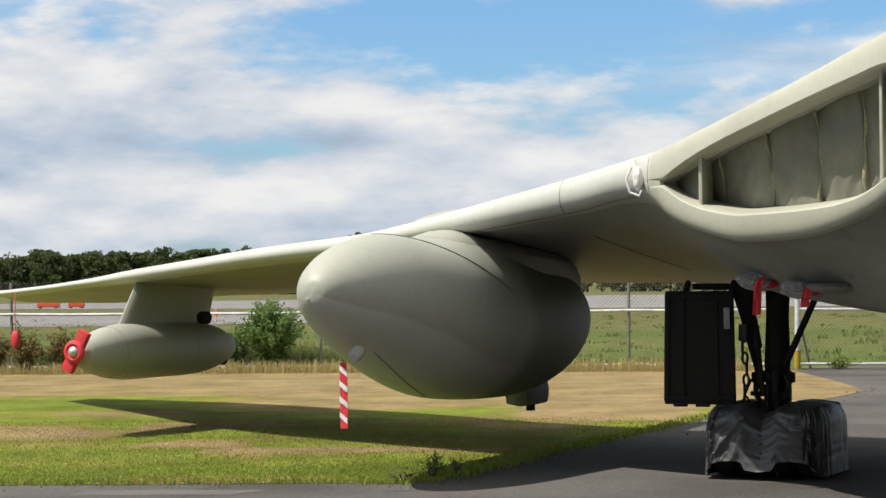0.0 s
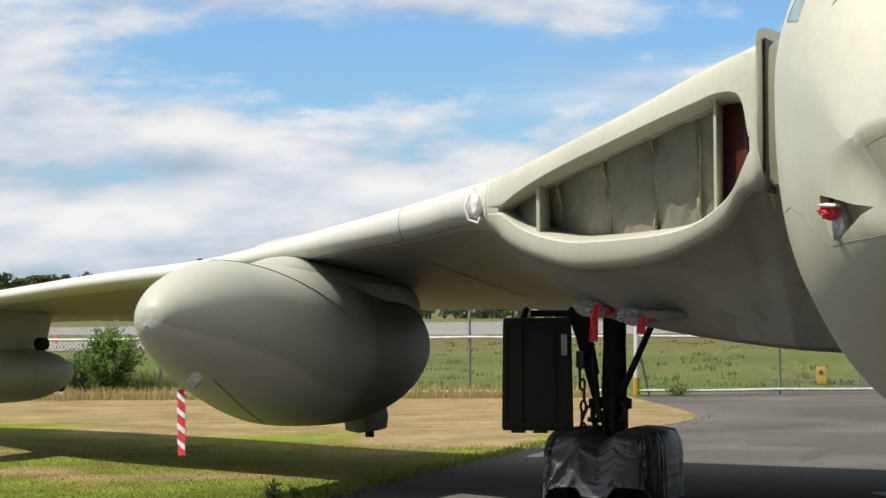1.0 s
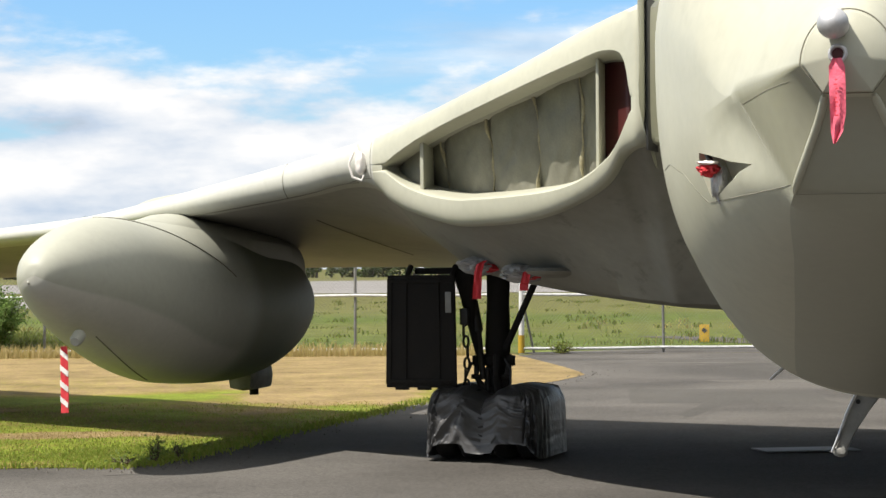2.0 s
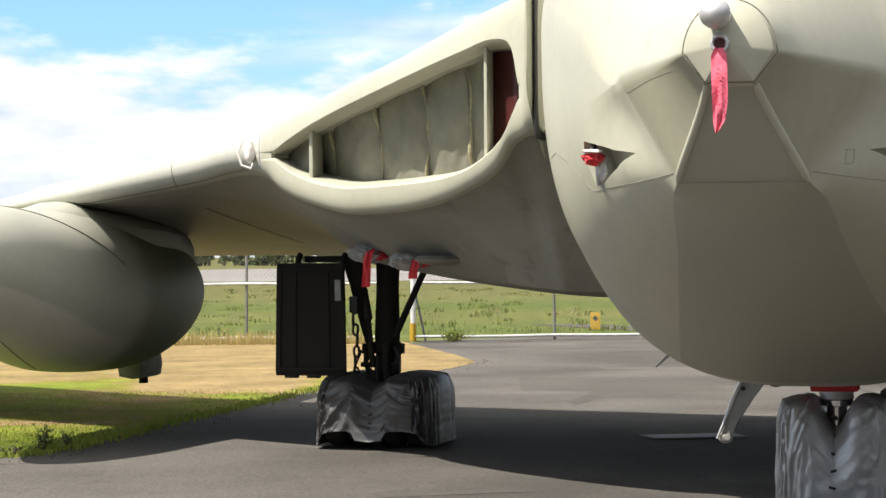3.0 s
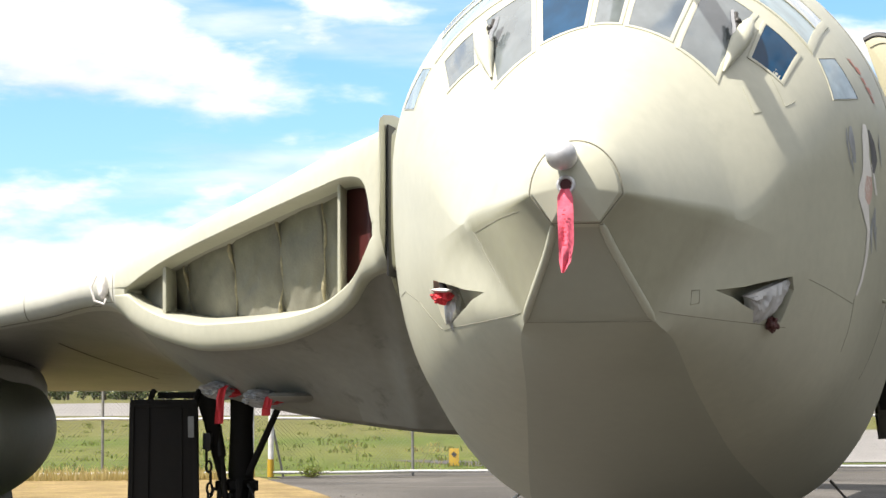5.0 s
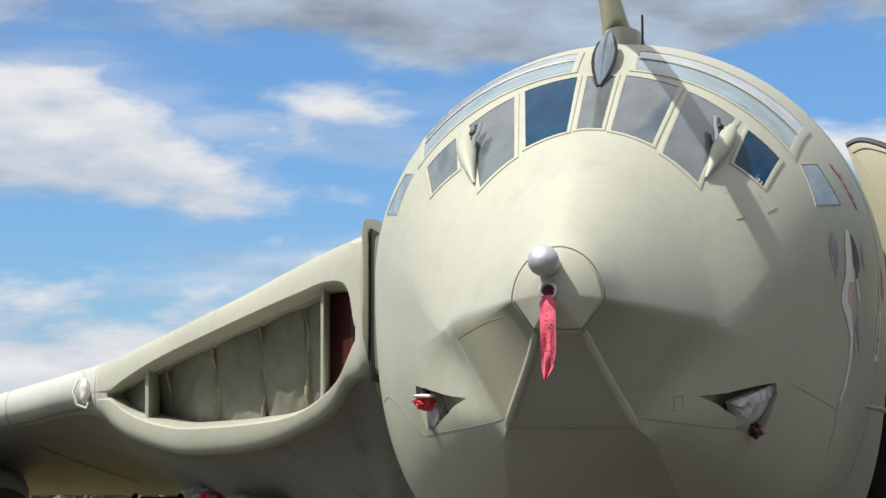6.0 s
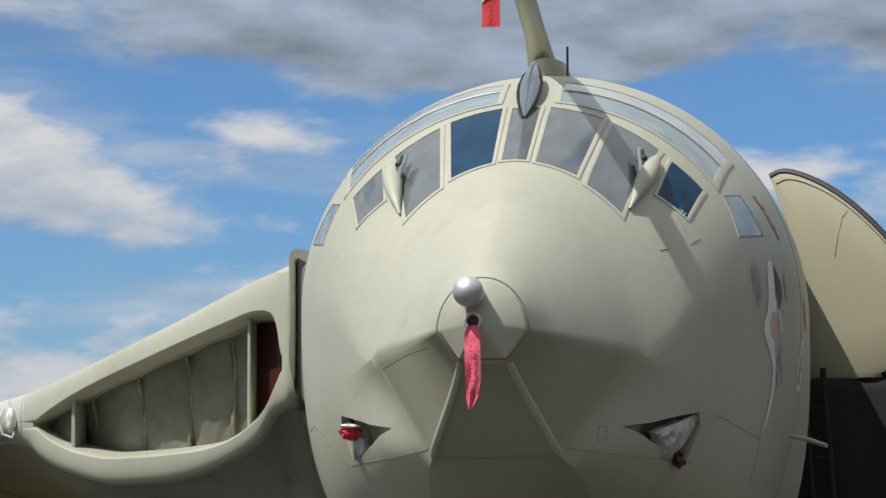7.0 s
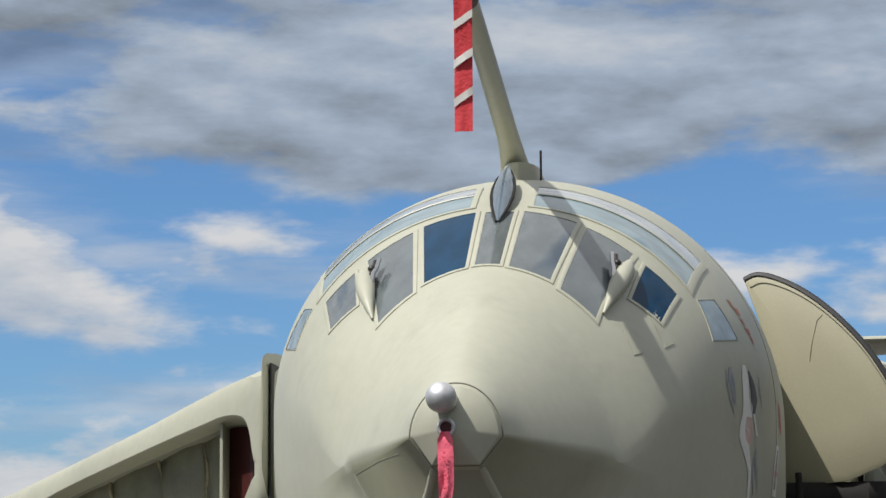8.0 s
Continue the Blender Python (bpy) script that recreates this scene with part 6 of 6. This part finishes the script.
# ---- airfield: fence, plants, far things ----
def fence():
    """Chain-link fence on round posts with two rails, running past the apron."""
    f = empty("chain_link_fence", Matrix(), "galvanised chain-link fence with round posts and two rails", "fence")
    y0, slope = 52.2, -0.22
    posts = [-23, -19.6, -16.2, -12.8, -9.4, -6.0, -2.65, 0.65, 3.93, 7.05, 7.45, 10.55, 13.8, 17.0, 20.3, 23.6, 26.9, 30.2, 33.5]

    def yy(x):
        return 51.6 - 0.10 * (x - 3.9) if x < 7.2 else 51.2 + 0.03 * (x - 7.2)
    for x in posts:
        gate = x in (7.05, 7.45)
        h = 2.05 if gate else 1.93
        r = 0.06 if gate else 0.03
        lean = 0.02 * math.sin(x * 3.1)
        p = tube("post", [(x, yy(x), -0.02), (x - lean * 0.5, yy(x), h * 0.5), (x - lean, yy(x), h - 0.01), (x - lean, yy(x), h)], [r, r, r, r * 0.3], GALV if gate else WIRE, f, sides=10)
        if gate:
            tube("hazard_sleeve", [(x, yy(x), 0.0), (x, yy(x), 0.38)], r + 0.012, YELLOW, p, "yellow painted foot", sides=10)
    for a, b in zip(posts[:-1], posts[1:]):
        if (a, b) == (7.05, 7.45):
            continue
        for z in (0.10, 1.25):
            sag = 0.015
            pts = [(a + (b - a) * t, yy(a + (b - a) * t) - 0.03, z - sag * math.sin(math.pi * t)) for t in np.linspace(0, 1, 6)]
            rail = tube("rail", pts, 0.03, GALV, f, "bright round rail", sides=8)
    # woven wire
    verts, faces = [], []
    pitch, top = 0.085, 1.9

    def wire(x0, z0, x1, z1, w=0.0032):
        n = len(verts)
        for x, z in ((x0, z0), (x1, z1)):
            y = yy(x)
            verts.extend([(x - w, y, z), (x + w, y, z), (x, y + 2 * w, z)])
        for i in range(3):
            j = (i + 1) % 3
            faces.append((n + i, n + j, n + 3 + j, n + 3 + i))
    x = -23.0
    while x < 33.0:
        for d in (1, -1):
            wire(x if d == 1 else x + top, 0.05, x + top if d == 1 else x, 0.05 + top)
        x += pitch
    net = mesh_object("wire_mesh", verts, faces, WIRE, shade=False)
    under(net, f, "grey woven wire")
    # bracing foot and cabinet behind the gate posts
    tube("brace", [(7.75, 51.4, 0.0), (7.5, 51.3, 1.1)], 0.025, WIRE, f, sides=8)


fence()


def blades(name, spots, mat, label, category, high=(0.04, 0.09), wide=0.006, lean=0.5, seed=1, kind="stuff", head=None):
    """Thin bent blades, two triangles long, at the spots given as (x, y, size)."""
    rnd = random.Random(seed)
    verts, faces = [], []
    for x, y, k in spots:
        h = rnd.uniform(*high) * k
        a = rnd.uniform(0, 2 * math.pi)
        b = rnd.uniform(0, 2 * math.pi)
        d = rnd.uniform(0.1, lean) * h
        w = wide * (0.7 + 0.6 * rnd.random()) * max(0.6, k)
        wx, wy = w * math.cos(a), w * math.sin(a)
        n = len(verts)
        mx, my = x + d * 0.35 * math.cos(b), y + d * 0.35 * math.sin(b)
        verts += [(x - wx, y - wy, -0.01), (x + wx, y + wy, -0.01), (mx + wx * 0.8, my + wy * 0.8, h * 0.6), (mx - wx * 0.8, my - wy * 0.8, h * 0.6), (x + d * math.cos(b), y + d * math.sin(b), h)]
        faces += [(n, n + 1, n + 2, n + 3), (n + 3, n + 2, n + 4)]
    ob = mesh_object(name, verts, faces, mat, shade=False)
    return tagged(ob, label, category, kind=kind)


def lawns():
    rnd = random.Random(11)
    green, straw = [], []
    while len(green) + len(straw) < 62000:
        y = 22.4 + 11.0 * rnd.random() ** 2.2
        x = (rnd.random() * 0.40 - 0.235) * y - 0.2
        if y < edge_y(x) + 0.02 or x > 3.0:
            continue
        k = 0.6 + 0.6 * rnd.random() ** 2 + 0.5 * max(0, noise.noise(Vector((x * 1.7, y * 1.7, 4.0))))
        g = greenness(x, y)
        if rnd.random() < g ** 1.3:
            green.append((x, y, k))
        elif rnd.random() < 0.5:
            straw.append((x, y, k * 0.7))
    blades("lawn_grass", green, GREEN_BLADES, "short green mown grass blades", "grass", (0.008, 0.024), 0.0045, 1.7, 5)
    blades("dry_lawn_grass", straw, STRAW_BLADES, "short dry straw-coloured grass blades", "grass", (0.006, 0.022), 0.0045, 1.8, 6)
    # long grass at the foot of the fence and beyond it
    long_grass, pale = [], []
    for _ in range(9000):
        y = 52.3 + 5 * rnd.random() ** 1.6
        x = (rnd.random() * 0.64 - 0.25) * y
        if x > 7.2 and y < 56:
            continue
        n = noise.noise(Vector((x * 0.22, y * 0.12, 5.0)))
        k = 1.0 + 0.7 * n
        (pale if rnd.random() < 0.02 + 0.25 * n + (0.3 if y < 52.6 else 0) else long_grass).append((x, y, max(0.4, k)))
    blades("meadow_grass", long_grass, MEADOW_BLADES, "long green meadow grass beyond the fence", "grass", (0.04, 0.13), 0.008, 0.8, 7)
    blades("seeding_grass", pale, DRY_BLADES, "long pale seeding grass along the fence", "grass", (0.08, 0.22), 0.008, 0.7, 8)
    foot = []
    for _ in range(11000):
        x = -14 + 20.4 * rnd.random()
        foot.append((x, 50.2 + 1.1 * rnd.random() - 0.08 * (x - 4), 0.6 + 0.6 * rnd.random()))
    blades("fence_foot_grass", foot, DRY_BLADES, "pale dry grass at the foot of the fence", "grass", (0.10, 0.30), 0.009, 0.6, 12)
    # rank growth behind the fence, and tussocks across the airfield
    rank = []
    for _ in range(15000):
        x = -12.5 + 12.0 * rnd.random()
        n = noise.noise(Vector((x * 0.7, 2.0, 5.0)))
        rank.append((x, 52.0 - 0.1 * (x - 3.9) + 2.0 * rnd.random() ** 1.5, 0.75 + 0.6 * n))
    blades("rank_grass", rank, MEADOW_BLADES, "rank green weeds and grass behind the fence", "grass", (0.25, 0.75), 0.009, 0.5, 14)
    tussock, faded = [], []
    for _ in range(700):
        d = 55 + 75 * rnd.random() ** 1.3
        x, y = (rnd.random() * 0.62 - 0.20) * d, d
        if 7 < x and y < 58 or x > 17 and y < 104:
            continue
        n = noise.noise(Vector((x * 0.12, y * 0.05, 1.0)))
        size = (0.7 + 0.7 * rnd.random()) * (1 + 0.5 * n)
        bin_ = faded if rnd.random() < 0.03 + 0.5 * n else tussock
        for _ in range(12):
            bin_.append((x + rnd.gauss(0, 0.16), y + rnd.gauss(0, 0.16), size))
    blades("meadow_tussocks", tussock, MEADOW_BLADES, "green grass tussocks across the airfield meadow", "grass", (0.04, 0.13), 0.016, 0.9, 15)
    blades("faded_tussocks", faded, DRY_BLADES, "straw-coloured grass tussocks across the airfield meadow", "grass", (0.05, 0.16), 0.012, 0.9, 17)
    # ragged growth where the lawn meets the asphalt
    fringe = []
    for a, b in zip(APRON_EDGE[1:-1], APRON_EDGE[2:]):
        if a[1] > 33:
            break
        n = int((Vector(b) - Vector(a)).length * 130)
        for i in range(n):
            t = rnd.random()
            fringe.append((a[0] + (b[0] - a[0]) * t + rnd.gauss(0, 0.10), a[1] + (b[1] - a[1]) * t + rnd.gauss(0, 0.10), 0.8 + rnd.random()))
    blades("edge_grass", fringe, GREEN_BLADES, "uneven grass fringe at the asphalt edge", "grass", (0.015, 0.045), 0.006, 1.0, 9)


lawns()


def leafy(name, at, size, stems, leaves, leaf, mat, label, category, seed, group="", bark=None):
    """A shrub: stems that fan out of the ground and many small leaves on them."""
    rnd = random.Random(seed)
    root = empty(name, Matrix.Translation(at), label, category, group)
    tips = []
    verts, faces = [], []
    for k in range(stems):
        a = rnd.uniform(0, 2 * math.pi)
        out = rnd.uniform(0.1, 1.0)
        h = size[2] * rnd.uniform(0.6, 1.0) * (1 - 0.35 * out ** 2)
        pts = [Vector((0.15 * size[0] * out * math.cos(a) * rnd.random(), 0.15 * size[1] * out * math.sin(a), 0))]
        for j in range(1, 5):
            t = j / 4
            pts.append(Vector((size[0] * out * math.cos(a) * t ** 1.2 + rnd.gauss(0, 0.02), size[1] * out * math.sin(a) * t ** 1.2 + rnd.gauss(0, 0.02), h * t)))
        tips.append(pts)
        rows = tube_rows(pts, [0.012, 0.010, 0.008, 0.006, 0.003], 5)
        n = len(verts)
        verts += [v for r in rows for v in r]
        faces += [tuple(n + q for q in f) for f in grid_faces(5, 5, close_cols=True)]
    tagged(under(mesh_object("branchwork", verts, faces, bark or BARK), root), "thin woody stems", kind="stuff")
    verts, faces = [], []
    for k in range(leaves):
        pts = rnd.choice(tips)
        t = rnd.random() ** 0.7 * 3.99
        i = int(t)
        p = pts[i].lerp(pts[i + 1], t - i) + Vector((rnd.gauss(0, 0.05), rnd.gauss(0, 0.05), rnd.gauss(0, 0.04)))
        d = Vector((rnd.gauss(0, 1), rnd.gauss(0, 1), rnd.gauss(0.3, 0.7))).normalized()
        s = d.cross(Vector((rnd.gauss(0, 1), rnd.gauss(0, 1), rnd.gauss(0, 1)))).normalized()
        L, W = leaf * rnd.uniform(0.7, 1.3), leaf * 0.28
        n = len(verts)
        up = d.cross(s) * W * 0.4
        verts += [p, p + d * L * 0.5 + s * W + up, p + d * L, p + d * L * 0.5 - s * W + up]
        faces += [(n, n + 1, n + 2, n + 3)]
    tagged(under(mesh_object("foliage", [(v.x, v.y, max(v.z, 0.0)) for v in verts], faces, mat, shade=False), root), "small green leaves", kind="stuff")
    return root


leafy("bush", (-3.68, 52.3, 0), (0.86, 0.6, 1.62), 80, 9500, 0.085, BUSH_LEAF, "leafy green willow bush beside the fence", "bush", 3)
leafy("bush", (-4.5, 52.6, 0), (0.5, 0.4, 1.0), 30, 2200, 0.08, BUSH_LEAF, "low leafy green bush beside the fence", "bush", 4)
leafy("weed", (-8.95, 51.9, 0), (0.45, 0.35, 1.15), 26, 1500, 0.08, DOCK_LEAF, "tall reddish dock weeds by the fence", "weed", 5, "fence weeds")
leafy("weed", (-9.6, 52.1, 0), (0.45, 0.35, 0.95), 22, 1100, 0.08, DOCK_LEAF, "tall reddish dock weeds by the fence", "weed", 6, "fence weeds")
leafy("weed", (-8.25, 52.0, 0), (0.4, 0.3, 1.0), 20, 1000, 0.08, DOCK_LEAF, "tall reddish dock weeds by the fence", "weed", 16, "fence weeds")
leafy("weed", (-0.10, 23.3, 0), (0.12, 0.10, 0.24), 12, 150, 0.04, WEED_LEAF, "broad-leaved weed at the corner of the asphalt", "weed", 7, "apron weeds")
leafy("weed", (-0.40, 22.85, 0), (0.16, 0.12, 0.09), 10, 110, 0.035, WEED_LEAF, "broad-leaved weed at the corner of the asphalt", "weed", 8, "apron weeds")
leafy("weed", (0.12, 23.75, 0), (0.10, 0.1, 0.16), 9, 90, 0.035, WEED_LEAF, "broad-leaved weed at the corner of the asphalt", "weed", 9, "apron weeds")
leafy("weed", (8.3, 51.0, 0), (0.5, 0.3, 0.22), 18, 300, 0.06, MEADOW_BLADES, "low weeds at the gate post", "weed", 10, "fence weeds")


def woods():
    """Far pines and broadleaf trees: trunks, and crowns of many tilted clumps with gaps."""
    rnd = random.Random(21)
    verts, faces = [], []
    tv, tf = [], []

    def tree(x, y, h, pine, r):
        n = len(tv)
        rows = tube_rows([(x, y, -1), (x + 0.2, y, h * 0.5), (x, y, h * 0.9)], [0.35, 0.22, 0.06], 5)
        tv.extend(v for row in rows for v in row)
        tf.extend(tuple(n + q for q in f) for f in grid_faces(3, 5, close_cols=True))
        # a crown of several uneven heads
        low = 0.45 if pine else 0.12
        heads = []
        for k in range(7 if h > 4 else 4):
            a, q = rnd.uniform(0, 2 * math.pi), r * rnd.uniform(0.1, 0.75)
            hz = h * (low + (0.93 - low) * rnd.random() ** 0.7)
            heads.append((Vector((x + q * math.cos(a), y + q * math.sin(a), hz)), r * rnd.uniform(0.35, 0.62) * (1.15 - 0.45 * hz / h)))
        heads.append((Vector((x + rnd.gauss(0, 0.2 * r), y, h * 0.93)), r * 0.34))
        for k in range(620 if h > 4 else 200):
            c, size = rnd.choice(heads)
            d = Vector((rnd.gauss(0, 1), rnd.gauss(0, 1), rnd.gauss(0, 1))).normalized() * size * rnd.uniform(0.55, 1.08)
            c = c + Vector((d.x, d.y, d.z * (0.5 if pine else 0.72)))
            c.z = max(c.z, 0.2)
            d = Vector((rnd.gauss(0, 1), rnd.gauss(0, 1), rnd.gauss(0, 0.6))).normalized()
            s = d.cross(Vector((rnd.gauss(0, 1), rnd.gauss(0, 1), rnd.gauss(0, 1)))).normalized()
            e = rnd.uniform(0.18, 0.5)
            n = len(verts)
            verts.extend([c - d * e, c + s * e * 0.7, c + d * e, c - s * e * 0.7])
            faces.append((n, n + 1, n + 2, n + 3))
    # wood behind the wing, getting taller to the right of its left end
    for k in range(260):
        t = rnd.random()
        x = -135 + 92 * t
        y = 560 + rnd.uniform(-16, 25)
        tall = 7.6 + 3.2 * t + 1.8 * noise.noise(Vector((x * 0.09, 0, 0)))
        tree(x, y, max(3.5, tall * rnd.uniform(0.72, 1.05)), rnd.random() < 0.3, rnd.uniform(2.8, 4.6))
    for k in range(12):
        tree(-22.5 + 6 * rnd.random(), 560 + rnd.uniform(-6, 10), rnd.uniform(10.5, 14.5), True, rnd.uniform(1.3, 2.0))
    # long low hedge across the airfield
    for k in range(220):
        x = -60 + 330 * rnd.random()
        tree(x, 470 + 0.12 * x + rnd.uniform(-3, 5), rnd.uniform(1.8, 3.0), False, rnd.uniform(1.6, 2.4))
    w = mesh_object("woods", verts, faces, WOOD_LEAF, shade=False)
    tagged(w, "far dark green wood and hedge line at the airfield edge", "woods", kind="stuff")
    t = mesh_object("wood_trunks", tv, tf, BARK)
    tagged(t, "far brown tree trunks in the wood", "woods", kind="stuff")


woods()


def small_things():
    sign = empty("floor_sign", pose(12.75, 57.2, 0.0, 0, 0, -12), "yellow folding hazard sign standing on the track", "sign")
    for d in (-1, 1):
        bm = bmesh.new()
        box(bm, (0, 0, 0), (0.24, 0.018, 0.43), None, 0.012)
        ob = part("leaf", bm, YELLOW, sign)
        ob.matrix_basis = pose(0, 0.085 * d, 0.22, 13 * d, 0, 0)
        bm = bmesh.new()
        box(bm, (0, 0, 0), (0.11, 0.004, 0.10), Matrix.Rotation(radians(45), 3, "Y"), 0.0)
        mark = part("mark", bm, SEAL, ob, "black warning diamond")
        mark.matrix_basis = Matrix.Translation((0, 0.0125 * d, 0.07))
    # orange boards on the far taxiway
    for k, (x, w) in enumerate(((-33.3, 1.9), (-31.1, 1.35))):
        b = empty("marker_board", pose(x, 205 + k, 0.0), "low orange-red marker board on the taxiway", "marker", "marker boards")
        part("board", boxes(((0, 0, 0.30), (w, 0.5, 0.42)), bevel=0.06), ORANGE, b)
        part("foot", boxes(((-w * 0.35, 0, 0.05), (0.2, 0.6, 0.1)), ((w * 0.35, 0, 0.05), (0.2, 0.6, 0.1)), bevel=0.02), SEAL, b)
    for x, y in ((-13.3, 142),):
        c = empty("edge_marker", pose(x, y, 0.0), "small orange edge marker on the taxiway", "marker", "edge markers")
        tube("cone", [(0, 0, 0.0), (0, 0, 0.45), (0, 0, 0.5)], [0.14, 0.05, 0.01], ORANGE, c, sides=10)
    # plate lying on the apron behind the nose wheels
    m = pose(6.32, 23.55, 0.003, 0, 0, 4)
    plank = empty("ground_plate", m, "flat grey metal plate lying on the apron", "plate")
    part("plate", boxes(((0, 0, 0.0), (0.98, 0.50, 0.012)), bevel=0.003), PLATE, plank)
    rnd = random.Random(31)
    verts, faces = [], []
    for k in range(220):
        t = rnd.random() * (len(APRON_EDGE) - 3)
        i = int(t)
        a, b = Vector(APRON_EDGE[1 + i]), Vector(APRON_EDGE[2 + i])
        p = a.lerp(b, t - i) + Vector((rnd.gauss(0.15, 0.25), rnd.gauss(-0.1, 0.25)))
        r = rnd.uniform(0.006, 0.02)
        n = len(verts)
        verts += [(p.x + r * math.cos(q), p.y + r * math.sin(q) * rnd.uniform(0.6, 1), -0.012) for q in (0, 1.57, 3.14, 4.71)] + [(p.x, p.y, r * 0.7)]
        faces += [(n, n + 1, n + 4), (n + 1, n + 2, n + 4), (n + 2, n + 3, n + 4), (n + 3, n, n + 4)]
    g = mesh_object("loose_gravel", verts, faces, ASPHALT_PALE)
    tagged(g, "loose gravel and crumbs along the asphalt edge", "gravel", kind="stuff")




def apron_marks():
    """Patches, tar bands and joints in the asphalt, a few millimetres proud of it."""
    patches = [([(6.9, 36.0), (9.3, 35.2), (8.9, 31.5), (6.2, 32.2)], ASPHALT_DARK), ([(10.5, 45.0), (14.0, 44.4), (13.6, 41.0), (10.2, 41.6)], ASPHALT_DARK),
               ([(-3.2, 22.2), (-1.6, 22.1), (-1.9, 21.6), (-3.4, 21.7)], ASPHALT_PALE)]
    patches += [([(6.15, 28.6), (6.3, 29.6), (7.9, 34.1), (8.05, 33.2)], ASPHALT_DARK), ([(7.2, 26.2), (9.6, 25.6), (9.5, 25.2), (7.3, 25.7)], ASPHALT_DARK), ([(8.6, 38.5), (11.8, 37.8), (11.7, 37.2), (8.7, 37.8)], ASPHALT_PALE), ([(7.8, 45.9), (12.5, 45.4), (12.5, 45.1), (7.8, 45.5)], ASPHALT_PALE), ([(5.4, 19.5), (6.8, 18.9), (6.6, 18.3), (5.3, 18.8)], ASPHALT_PALE), ([(2.4, 18.6), (3.6, 18.9), (3.7, 18.4), (2.5, 18.2)], ASPHALT_DARK)]
    for k, (outline, mat) in enumerate(patches):
        edge = []
        for a, b in zip(outline, outline[1:] + outline[:1]):
            edge += wavy(a, b, 0.06, 14, 8.0 + k)
        sheet("asphalt_patch", edge, -0.0108 + 0.0003 * k, mat, "repaired asphalt patch, slightly other in tone", "patch")
    for k, (a, b) in enumerate((((8, 47.5), (34, 46.2)), ((9.5, 24), (13.5, 48)))):
        top = wavy(a, b, 0.05, 60, 20.0 + k)
        low = [(x + 0.02, y - 0.07) for x, y in top]
        sheet("tar_joint", top + low[::-1], -0.0055 + 0.0004 * k, SEAL_TAR, "dark tar joint across the apron", "joint")


small_things()
apron_marks()
